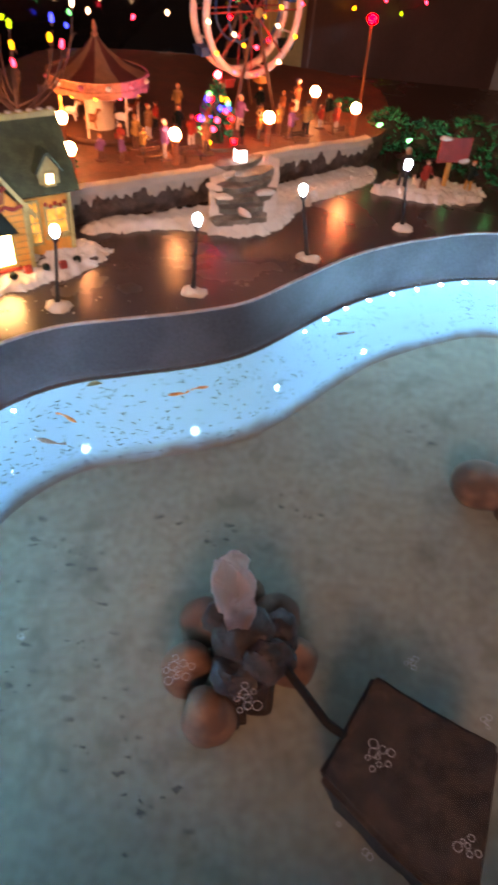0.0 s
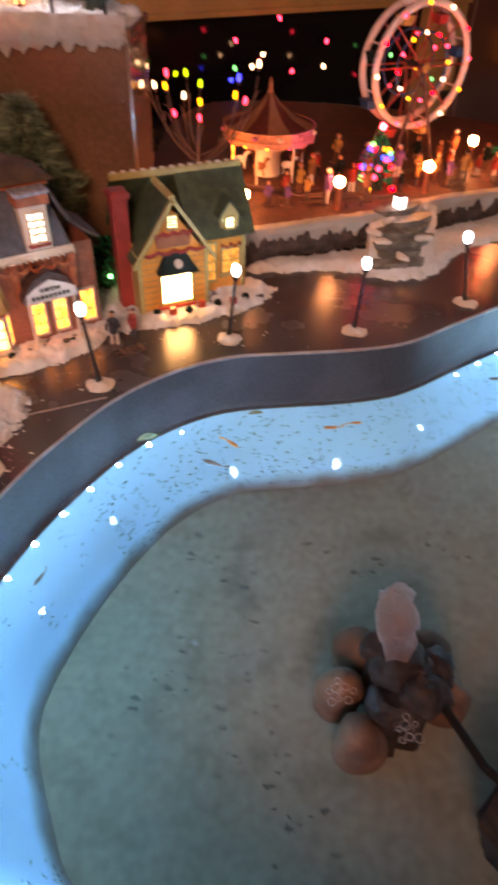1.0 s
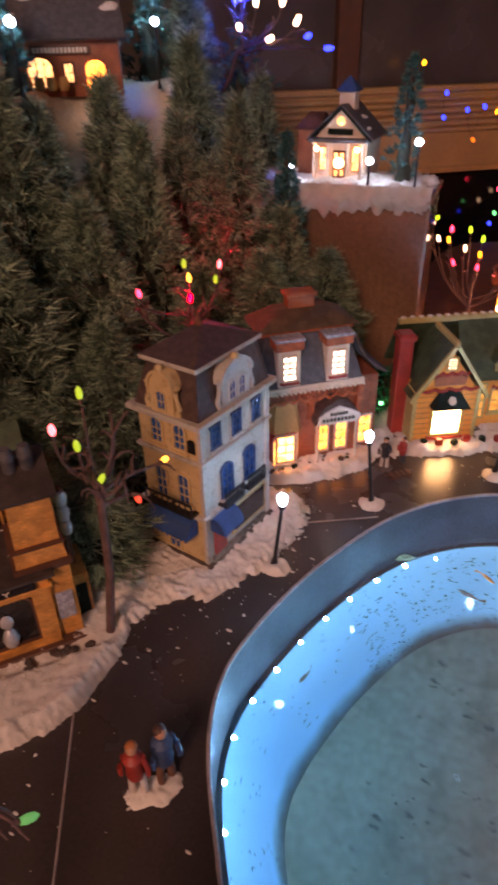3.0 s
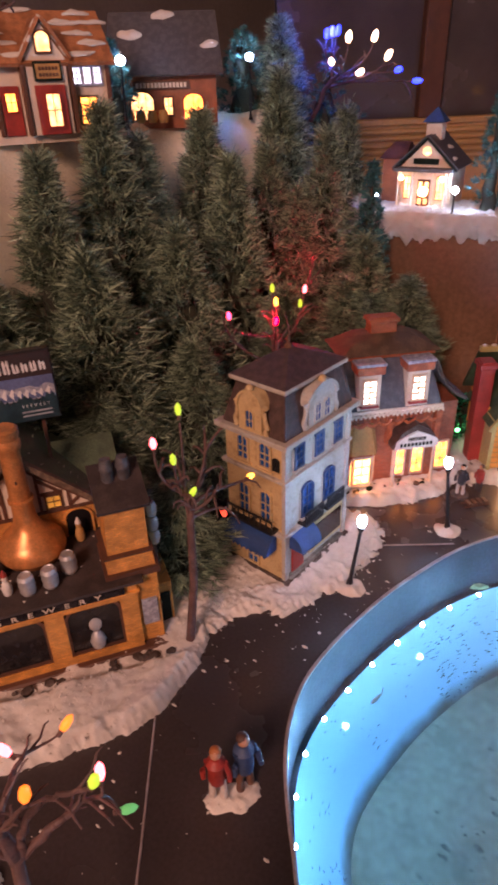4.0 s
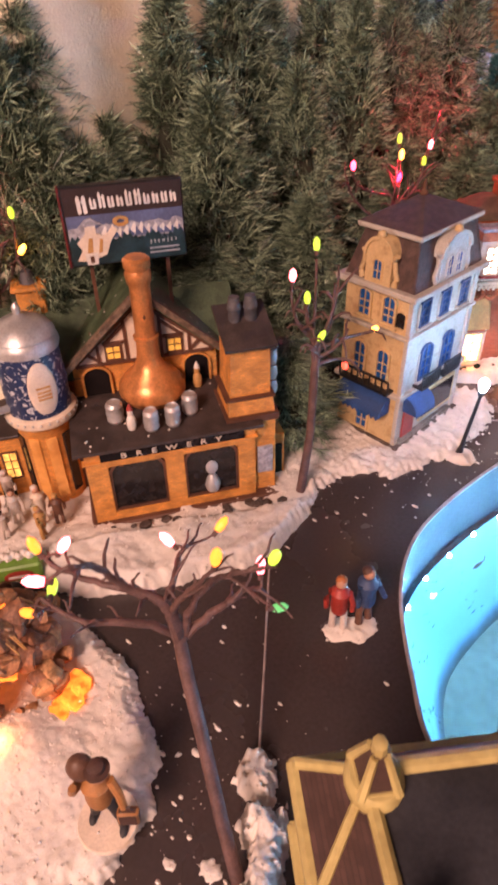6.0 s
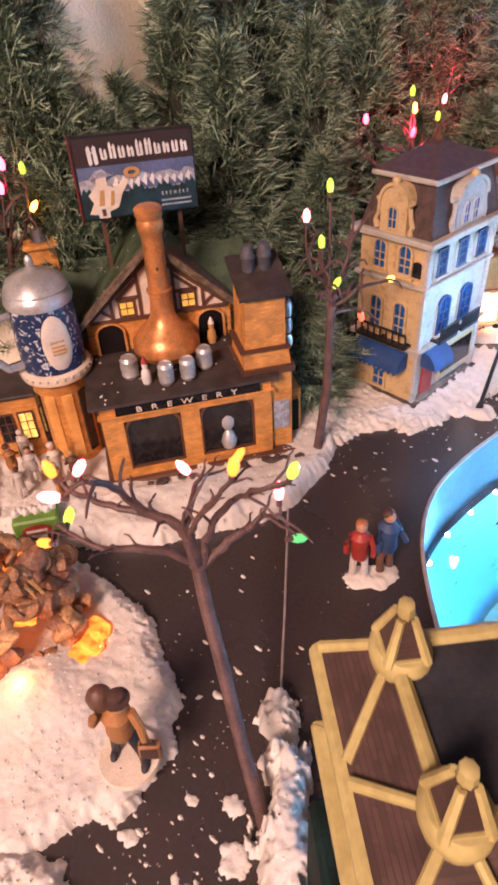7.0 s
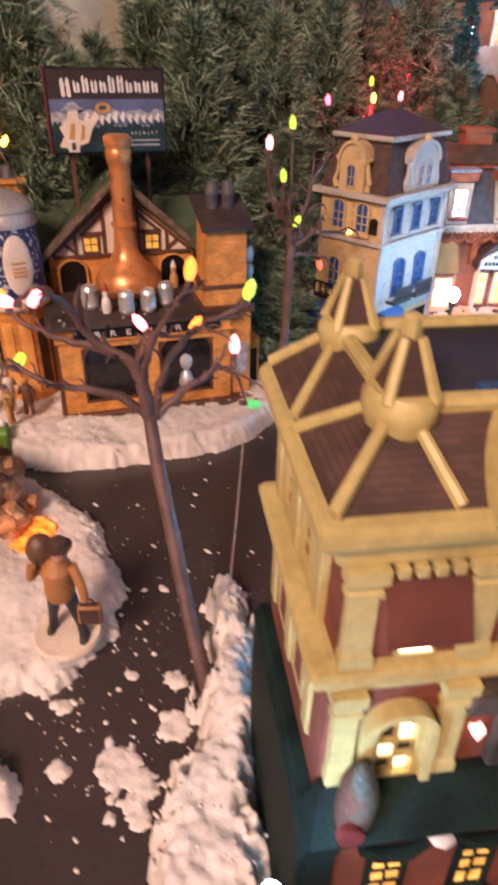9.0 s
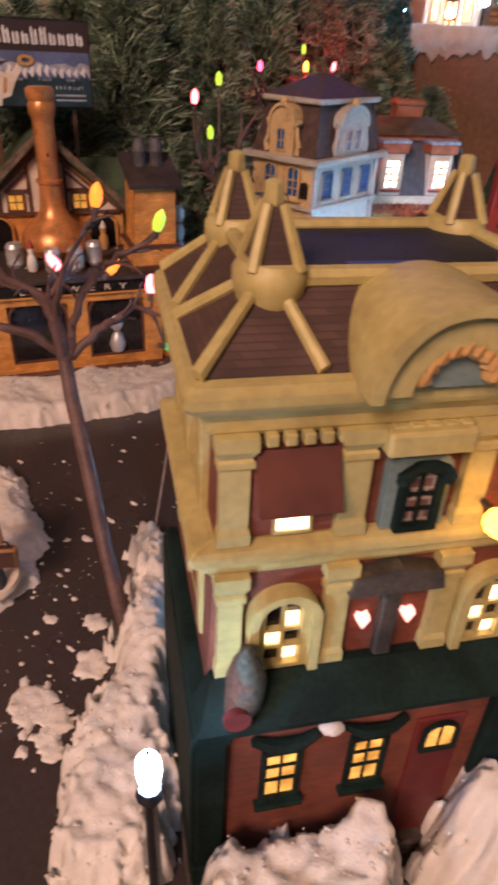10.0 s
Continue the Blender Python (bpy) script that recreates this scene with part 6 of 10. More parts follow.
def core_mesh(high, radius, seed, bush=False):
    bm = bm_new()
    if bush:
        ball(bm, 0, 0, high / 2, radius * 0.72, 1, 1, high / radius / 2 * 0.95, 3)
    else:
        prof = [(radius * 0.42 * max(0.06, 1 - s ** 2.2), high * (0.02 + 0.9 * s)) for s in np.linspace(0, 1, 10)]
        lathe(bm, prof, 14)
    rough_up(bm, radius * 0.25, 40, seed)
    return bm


def evergreen(high, radius, n, seed, material=None, label="tall bushy artificial evergreen with glinting tinsel needles", name="evergreen", long=0.016, wide=0.0011, bush=False):
    t = thing(name, place(0, 0, 0, 0), label, "tree" if not bush else "bush", "artificial evergreens")
    if not bush:
        bm = bm_new()
        tube(bm, [(0, 0, 0), (0, 0, high * 0.5), (0.001, 0, high * 0.96)], [radius * 0.12, radius * 0.08, 0.001], 8)
        part("trunk", bm, BARK, t)
    # dark body added so the gaps in the crown read as shade
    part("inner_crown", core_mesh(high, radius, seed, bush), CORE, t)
    ob = new("needles", crown_mesh("needles", high, radius, n, seed, material or NEEDLES, long, wide, bush))
    ob.parent = t
    return t


kinds = [evergreen(0.46, 0.070, 17000, 1, long=0.019, wide=0.00075), evergreen(0.42, 0.062, 16000, 2, long=0.018, wide=0.00075), evergreen(0.38, 0.077, 17000, 3, long=0.020, wide=0.00075)]
SPOTS = [(-0.30, 1.01, 0.02, 0, 1.06), (-0.30, 1.12, 0.05, 0, 1.10), (-0.305, 1.185, 0.03, 1, 1.15), (-0.31, 1.33, 0.04, 0, 1.08), (-0.30, 1.535, 0.06, 0, 1.16), (-0.26, 1.70, 0.0, 1, 1.25),
         (-0.22, 1.16, 0.0, 2, 1.06), (-0.225, 1.00, 0.0, 2, 1.05), (-0.22, 1.285, 0.0, 1, 1.14), (-0.19, 1.42, 0.0, 1, 1.0), (-0.30, 0.90, 0.0, 2, 0.97), (-0.31, 0.78, 0.0, 2, 1.22), (-0.33, 0.70, 0.0, 2, 1.0),
         (-0.15, 1.10, 0.0, 1, 0.62), (-0.13, 1.30, 0.0, 2, 0.76), (-0.14, 1.51, 0.0, 2, 0.80), (-0.06, 1.44, 0.0, 2, 0.66), (-0.17, 0.94, 0.0, 1, 0.55), (-0.05, 0.935, 0.0, 1, 0.36), (-0.34, 0.60, 0.0, 2, 1.0),
         (-0.40, 0.78, 0.0, 0, 1.0), (-0.26, 0.86, 0.0, 1, 0.80), (-0.36, 0.50, 0.0, 2, 0.9), (-0.10, 1.50, 0.0, 1, 0.80), (-0.015, 1.50, 0.0, 2, 0.72), (-0.07, 1.38, 0.0, 1, 0.70), (-0.165, 1.470, 0.0, 0, 1.10), (-0.23, 1.40, 0.0, 0, 1.06), (-0.335, 0.83, 0.10, 2, 1.0), (-0.36, 1.62, 0.30, 0, 0.80), (-0.28, 0.80, 0.0, 2, 1.02), (-0.27, 0.845, 0.0, 2, 0.92), (-0.24, 0.90, 0.0, 1, 0.72)]
for k, (x, y, z, kind, s) in enumerate(SPOTS):
    made = copy_thing(kinds[kind], place(x, y, z, 47 * k))
    made.scale = (0.95 + 0.1 * (k % 3), 0.95 + 0.1 * ((k + 1) % 3), s)
for t in kinds:
    for o in (*t.children_recursive, t):
        bpy.data.objects.remove(o)


def teal_tree(x, y, z, high, radius, seed):
    t = evergreen(high, radius, 2600 if high < 0.3 else 11000, seed, NEEDLES_TEAL, "small blue-green tinsel tree lit by a nearby lamp", "tinsel_tree", 0.010, 0.0009)
    t.matrix_basis = place(x, y, z, seed * 40)


teal_tree(-0.105, 1.520, 0.0, 0.455, 0.044, 21)
teal_tree(0.048, 1.652, 0.345, 0.200, 0.027, 22)
teal_tree(-0.385, 1.225, 0.50, 0.12, 0.036, 23)
teal_tree(-0.40, 1.56, 0.49, 0.16, 0.055, 24)
teal_tree(-0.38, 1.66, 0.47, 0.18, 0.065, 25)
teal_tree(-0.34, 1.76, 0.42, 0.19, 0.065, 26)
teal_tree(-0.31, 1.70, 0.36, 0.16, 0.055, 27)


def tinsel_bush(x, y, z, r, seed, flat=0.9):
    t = evergreen(2 * r * flat, r, 1500, seed, TINSEL, "bright green tinsel bush", "tinsel_bush", 0.009, 0.0011, True)
    t.matrix_basis = place(x, y, z, seed * 33)


for k, (x, y, z, r) in enumerate(((0.10, 1.475, 0.0, 0.030), (0.83, 2.12, 0.0, 0.050), (0.91, 2.10, 0.0, 0.045), (0.99, 2.05, 0.0, 0.060), (1.06, 1.98, 0.0, 0.055), (0.17, 1.60, 0.03, 0.035), (0.24, 1.70, 0.05, 0.03), (0.10, 1.50, 0.03, 0.025), (0.74, 2.20, 0.0, 0.045))):
    tinsel_bush(x, y, z, r, 40 + k)


# ---- snow on the table ----
def under_houses(x, y):
    """1 where the brewery and the corner house stand, falling to 0 round them."""
    best = 0.0
    for (hx, hy, turn), (x0, x1, y0, y1) in (((-0.090, 0.684, 57), (-0.14, 0.225, -0.022, 0.22)), ((0.067, 1.000, 86), (-0.02, 0.15, -0.03, 0.10))):
        c, s = math.cos(radians(turn)), math.sin(radians(turn))
        u, v = c * (x - hx) + s * (y - hy), -s * (x - hx) + c * (y - hy)
        out = max(x0 - u, u - x1, y0 - v, v - y1, 0.0)
        best = max(best, 1 - out / 0.012)
    return best


snow_patch("snow_bank", [(-0.24, 0.50), (-0.13, 0.555), (-0.03, 0.606), (0.034, 0.690), (0.068, 0.765), (0.056, 0.853), (0.030, 0.885), (-0.03, 0.91),
                         (-0.10, 0.93), (-0.20, 0.9), (-0.30, 0.7)], 0.021, "bank of fake snow along the brewery", seed=2.0, edge=0.010, res=0.0022, ragged=0.006, lump=0.0022, extra=lambda x, y: -0.013 * under_houses(x, y))
snow_patch("snow_bank", [(0.000, 0.865), (0.040, 0.880), (0.062, 0.940), (0.098, 0.956), (0.120, 1.01), (0.128, 1.08), (0.132, 1.14), (0.10, 1.19), (0.02, 1.17), (-0.06, 1.08), (-0.08, 0.92)], 0.0085,
           "thin ragged bank of fake snow round the corner house", seed=3.4, edge=0.012, res=0.0019, ragged=0.013, lump=0.006)
snow_patch("snow_bank", [(-0.06, 1.22), (0.02, 1.192), (0.090, 1.225), (0.150, 1.300), (0.158, 1.352), (0.185, 1.362), (0.255, 1.405), (0.325, 1.465), (0.358, 1.525), (0.345, 1.56), (0.24, 1.56), (0.10, 1.52), (-0.06, 1.36)], 0.012,
           "bank of fake snow along the gift shop and bakery", seed=5.0, edge=0.014)
snow_patch("snow_bank", [(0.135, 0.385), (0.155, 0.418), (0.160, 0.444), (0.181, 0.459), (0.173, 0.486), (0.172, 0.511), (0.155, 0.524), (0.137, 0.550), (0.099, 0.560), (0.066, 0.578), (-0.035, 0.576), (-0.10, 0.555), (-0.14, 0.46), (-0.08, 0.36), (0.05, 0.33)], 0.014,
           "mound of fake snow round the bonfire", seed=9.0, edge=0.012, res=0.0017, ragged=0.008, lump=0.0018, extra=lambda x, y: 0.016 * math.exp(-((x - 0.055) ** 2 + (y - 0.470) ** 2) / 0.0016))
snow_patch("snow_bank", [(0.195, 0.592), (0.214, 0.600), (0.228, 0.585), (0.226, 0.566), (0.206, 0.566)], 0.020, "rough lump of fake snow by the path", seed=12.0, edge=0.010, res=0.0017, lump=0.010)
snow_patch("snow_bank", [(0.226, 0.566), (0.246, 0.572), (0.268, 0.548), (0.300, 0.515), (0.335, 0.480), (0.356, 0.452), (0.366, 0.424), (0.352, 0.402), (0.328, 0.400), (0.308, 0.418), (0.293, 0.440), (0.279, 0.468), (0.263, 0.497), (0.244, 0.527), (0.228, 0.550)], 0.032,
           "high ridge of fake snow beside the mansion", seed=14.0, edge=0.012, lump=0.0042, res=0.0016, ragged=0.013, extra=lambda x, y: 0.006 * max(0.0, 1 - abs(0.643 * (x - 0.3672) + 0.766 * (y - 0.4474) + 0.008) / 0.03))


def before_mansion(*pts):
    """Points given along the mansion's front and out from it."""
    return [(0.3672 + 0.643 * a + 0.766 * o, 0.4474 + 0.766 * a - 0.643 * o) for a, o in pts]


snow_patch("snow_bank", before_mansion((0.0, 0.022), (0.014, 0.013), (0.05, 0.013), (0.08, 0.016), (0.090, 0.03), (0.082, 0.052), (0.05, 0.066), (0.015, 0.062), (-0.006, 0.042)), 0.062, "heap of fake snow before the mansion's shopfront", seed=17.0, edge=0.014, lump=0.0045, res=0.0018)
snow_patch("snow_bank", before_mansion((0.100, 0.027), (0.114, 0.013), (0.15, 0.013), (0.175, 0.03), (0.165, 0.06), (0.125, 0.066), (0.104, 0.05)), 0.066, "heap of fake snow before the mansion's shopfront", seed=19.0, edge=0.016, lump=0.0045, res=0.0018)
snow_patch("snow_bank", [(0.147, 0.408), (0.170, 0.421), (0.181, 0.412), (0.212, 0.412), (0.225, 0.395), (0.20, 0.36), (0.16, 0.30), (0.05, 0.30), (0.06, 0.36)], 0.010, "bank of fake snow at the table's edge", seed=21.0, edge=0.014, res=0.002)
for k, (x, y, r) in enumerate(((0.250, 0.452, 0.020), (0.250, 0.493, 0.012), (0.272, 0.443, 0.013), (0.226, 0.515, 0.009), (0.265, 0.431, 0.005), (0.162, 0.566, 0.0035), (0.190, 0.455, 0.007), (0.222, 0.428, 0.007), (0.152, 0.556, 0.004), (0.205, 0.50, 0.006))):
    snow_patch("snow_clump", [(x + r * math.cos(a), y + 0.75 * r * math.sin(a)) for a in np.linspace(0, 2 * math.pi, 7)[:-1]], 0.0016, "scattered clump of fake snow on the board", seed=30.0 + k, edge=0.004, ragged=min(0.016, 1.0 * r), lump=0.0018, res=0.0013)


def crumbs():
    rng = np.random.default_rng(5)
    verts, faces = [], []
    areas = [((0.10, 0.60), (0.10, 0.05), 60), ((0.17, 0.53), (0.03, 0.05), 90), ((0.20, 0.45), (0.03, 0.04), 60), ((0.25, 0.47), (0.03, 0.05), 60), ((0.09, 0.97), (0.04, 0.03), 70), ((0.14, 1.06), (0.03, 0.03), 50),
             ((0.07, 0.87), (0.03, 0.02), 30), ((0.12, 0.78), (0.06, 0.08), 30), ((0.17, 1.21), (0.04, 0.03), 26), ((0.42, 1.42), (0.12, 0.05), 26), ((0.30, 1.36), (0.06, 0.03), 24)]
    pond = np.array(POND)
    for (cx, cy), (sx, sy), n in areas:
        for x, y in rng.normal((cx, cy), (sx, sy), (n, 2)):
            if inside_distance(np.array([[x, y]]), pond)[0] > -0.006:
                continue
            r = 0.00035 + 0.0018 * rng.random() ** 4
            a, b = rng.random() * 6, rng.uniform(0.5, 3.0)
            k = len(verts)
            for j in range(5):
                t = a + j * 1.2566
                verts.append((x + r * b * math.cos(t), y + r * math.sin(t), 0.0002))
            verts.append((x, y, 0.0003 + r * 0.8))
            faces += [(k + j, k + (j + 1) % 5, k + 5) for j in range(5)]
    me = bpy.data.meshes.new("snow_crumbs")
    me.from_pydata(verts, [], faces)
    me.materials.append(SNOW)
    tagged(new("snow_crumbs", me), "scattered crumbs of fake snow on the dark board", "snow", kind="stuff")


crumbs()


# ---- brown shelf with the little hall on top ----
def shelf_block():
    t = thing("display_box", place(0.118 - 0.425 * math.cos(radians(12)), 1.600 - 0.425 * math.sin(radians(12)), 0, 12), "tall brown varnished box carrying an upper snow scene", "box")
    bm = bm_new()
    box(bm, 0, 0.425, 0, 0.17, 0, 0.33, 0.004)
    part("body", bm, WOODROW, t)
    bm = bm_new()
    box(bm, -0.004, 0.429, -0.004, 0.174, 0.33, 0.342, 0.002)
    part("lid", bm, WOODROW, t)


shelf_block()
snow_patch("snow_sheet", [(-0.29, 1.525), (-0.2, 1.548), (-0.05, 1.580), (0.05, 1.600), (0.100, 1.610), (0.078, 1.68), (0.050, 1.750), (-0.30, 1.68)], 0.012, "sheet of fake snow on the brown box", base=0.343, seed=51.0, edge=0.012, ragged=0.012)


def snow_drape():
    """The ragged front of the snow sheet, hanging over the box's edge."""
    bm = bm_new()
    n = 130
    rows = []
    for i in range(n + 1):
        s = i / n
        x, y = -0.300 + 0.430 * s * math.cos(radians(12)), 1.514 + 0.430 * s * math.sin(radians(12))
        drop = 0.036 + 0.016 * lumps(x, 0, 34, 3) + 0.012 * lumps(x, 1, 90, 4) + 0.024 * (1 - s)
        col = []
        for j in range(9):
            q = j / 8
            col.append(bm.verts.new((x + 0.002 * lumps(x, q, 60, 1), y - 0.011 - 0.005 * math.sin(math.pi * q) + 0.014 * max(0.0, 0.25 - q) + 0.004 * lumps(x, q, 70, 2), 0.358 - max(drop, 0.008) * q)))
        rows.append(col)
    for a, b in zip(rows, rows[1:]):
        for j in range(8):
            bm.faces.new((a[j], b[j], b[j + 1], a[j + 1]))
    bmesh.ops.solidify(bm, geom=bm.faces, thickness=0.004)
    solid("snow_fringe", bm, SNOW, "ragged fringe of fake snow over the box's edge", "snow")


snow_drape()


def little_hall():
    h = thing("town_hall", place(-0.115, 1.640, 0.352, 8), "small miniature hall with a lit cream gabled porch and blue cupola", "model house")
    W, D = 0.096, 0.10
    bm = bm_new()
    box(bm, 0, W, 0.0, D, 0, 0.062)
    prism(bm, [(0, 0.062), (W, 0.062), (W / 2, 0.110)], 0.0, D)
    part("house_body", bm, PLASTER, h, smooth=False)
    bm = bm_new()
    for x in (-0.008, W + 0.008):
        slab(bm, [(W / 2, -0.008, 0.114), (x, -0.008, 0.062), (x, D + 0.005, 0.062), (W / 2, D + 0.005, 0.114)], 0.004)
    part("roof", bm, SLATE_BLUE, h, smooth=False)
    for x in (-0.008, W + 0.008):
        bm = bm_new()
        slab(bm, [(W / 2, -0.011, 0.112), (x, -0.011, 0.060), (x, -0.007, 0.060), (W / 2, -0.007, 0.112)], 0.003)
        part("barge_board", bm, GREENTRIM, h, smooth=False)
    bm = bm_new()
    lathe(bm, [(0.001, -0.001), (0.007, -0.0012), (0.007, 0.0012), (0.001, 0.001)], 16)
    part("round_window", bm, HALLGLOW, h, "round lit window", m=pose(W / 2, -0.0015, 0.092, 90, 0, 0))
    bm = bm_new()
    box(bm, 0.026, 0.070, -0.004, 0.0, 0.071, 0.080, 0.0005)
    part("sign", bm, GREENTRIM, h, smooth=False)
    bm = bm_new()
    box(bm, -0.004, W + 0.004, -0.022, 0.0, 0.060, 0.066, 0.001)
    part("porch_roof", bm, SLATE_BLUE, h, smooth=False)
    for x in (0.006, 0.030, 0.066, 0.090):
        bm = bm_new()
        lathe(bm, [(0.0045, 0), (0.003, 0.005), (0.0028, 0.054), (0.0045, 0.060)], 10, x, -0.016)
        part("porch_column", bm, PLASTER, h)
    window(h, face(0, -0.0005), 0.019, 0.014, 0.012, 0.036, OCHRE, HALLGLOW, 2, 3, t=0.002)
    window(h, face(0, -0.0005), 0.077, 0.014, 0.012, 0.036, OCHRE, HALLGLOW, 2, 3, t=0.002)
    bm = bm_new()
    box(bm, 0.037, 0.059, -0.003, 0.0, 0.0, 0.046, 0.0005)
    door = part("door", bm, TIMBER, h, "brown panelled door", smooth=False)
    for x in (0.0425, 0.0535):
        for z in (0.010, 0.038):
            bm = bm_new()
            box(bm, x - 0.0030, x + 0.0030, -0.0042, -0.0028, z - 0.005, z + 0.004, 0.0003)
            part("pane", bm, HALLGLOW, door, smooth=False)
    bm = bm_new()
    lathe(bm, [(0.0045, -0.001), (0.0085, -0.0016), (0.0085, 0.0016), (0.0045, 0.001)], 16)
    part("wreath", bm, PORCHGLOW, h, "lit gold wreath", m=pose(0.048, -0.0055, 0.026, 90, 0, 0))
    for x in (0.012, 0.084):
        bm = bm_new()
        ball(bm, x, -0.020, 0.050, 0.0045, sub=2)
        part("porch_lamp", bm, PORCHGLOW, h)
    for k, (x, y, z) in enumerate(((0.004, 0.030, 0.074), (0.086, 0.020, 0.078), (0.022, 0.060, 0.090), (0.070, 0.050, 0.094))):
        bm = bm_new()
        ball(bm, x, y, z, 0.011, 1.0, 1.5, 0.30, 2)
        rough_up(bm, 0.003, 90, k)
        part("roof_snow", bm, SNOW, h, "patch of snow on the roof")
    bm = bm_new()
    box(bm, 0.034, 0.062, 0.030, 0.058, 0.100, 0.135, 0.001)
    part("cupola", bm, PLASTER, h, smooth=False)
    bm = bm_new()
    hull(bm, [(0.028, 0.024, 0.135), (0.068, 0.024, 0.135), (0.068, 0.064, 0.135), (0.028, 0.064, 0.135)], [(0.047, 0.043, 0.158), (0.049, 0.043, 0.158), (0.049, 0.045, 0.158), (0.047, 0.045, 0.158)])
    part("cupola_roof", bm, BLUE, h, "blue pyramid roof", smooth=False)
    bm = bm_new()
    box(bm, -0.04, 0.0, 0.03, 0.10, 0, 0.075, 0.001)
    part("side_wing", bm, RUST, h, smooth=False)
    bm = bm_new()
    hull(bm, [(-0.046, 0.024, 0.075), (0.004, 0.024, 0.075), (0.004, 0.106, 0.075), (-0.046, 0.106, 0.075)], [(-0.03, 0.06, 0.10), (0.0, 0.06, 0.10), (0.0, 0.07, 0.10), (-0.03, 0.07, 0.10)])
    part("wing_roof", bm, TERRACOTTA, h, smooth=False)


PORCHGLOW = glow("porch_globe", (1.0, 0.55, 0.22), 22.0)
HALLGLOW = lit_pane("hall_glow", (1.0, 0.55, 0.20), 3.6, low=0.35)
little_hall()


def post_lamp(x, y, z, high, r=0.0058):
    t = thing("post_lamp", place(x, y, z, 0), "slim black lamp post with a glowing cool globe in the snow", "street lamp", "lamps of the upper village")
    bm = bm_new()
    tube(bm, [(0, 0, -0.004), (0, 0, 0.006), (0, 0, high - 0.006), (0, 0, high - 0.003)], [0.004, 0.002, 0.0016, 0.0032], 8)
    part("post", bm, BLACKMETAL, t)
    bm = bm_new()
    ball(bm, 0, 0, high + 0.002, r, sub=2)
    part("globe", bm, LAMPGLOW, t)


post_lamp(0.007, 1.600, 0.352, 0.037)
post_lamp(0.087, 1.602, 0.352, 0.069)
post_lamp(-0.118, 1.556, 0.350, 0.029)


# ---- upper village on the snow hill ----
def snow_hill():
    t = thing("snow_hill", place(0, 0, 0, 0), "steep hill draped in cream cotton snow, with a flat top", "snow hill", kind="structure")
    bm = bm_new()
    xs = np.linspace(-1.25, -0.14, 72)
    ys = np.linspace(0.25, 1.72, 92)
    grid = []
    for x in xs:
        row = []
        for y in ys:
            edge = -0.352 + 0.035 * math.sin(y * 9.0) + 0.012 * math.sin(y * 23 + 1)
            s = (x - edge) / 0.05
            z = 0.507 if s < -1 else (0.507 - 0.30 * ((s + 1) / 2) ** 1.5 if s < 1 else 0.207 - (x - edge - 0.05) * 2.5)
            z += 0.008 * lumps(x, y, 9, 4) + 0.003 * lumps(x, y, 40, 6)
            row.append(bm.verts.new((x, y, max(z, 0.0))))
        grid.append(row)
    for a, b in zip(grid, grid[1:]):
        for j in range(len(ys) - 1):
            bm.faces.new((a[j], b[j], b[j + 1], a[j + 1]))
    part("slope", bm, FELT, t)


snow_hill()


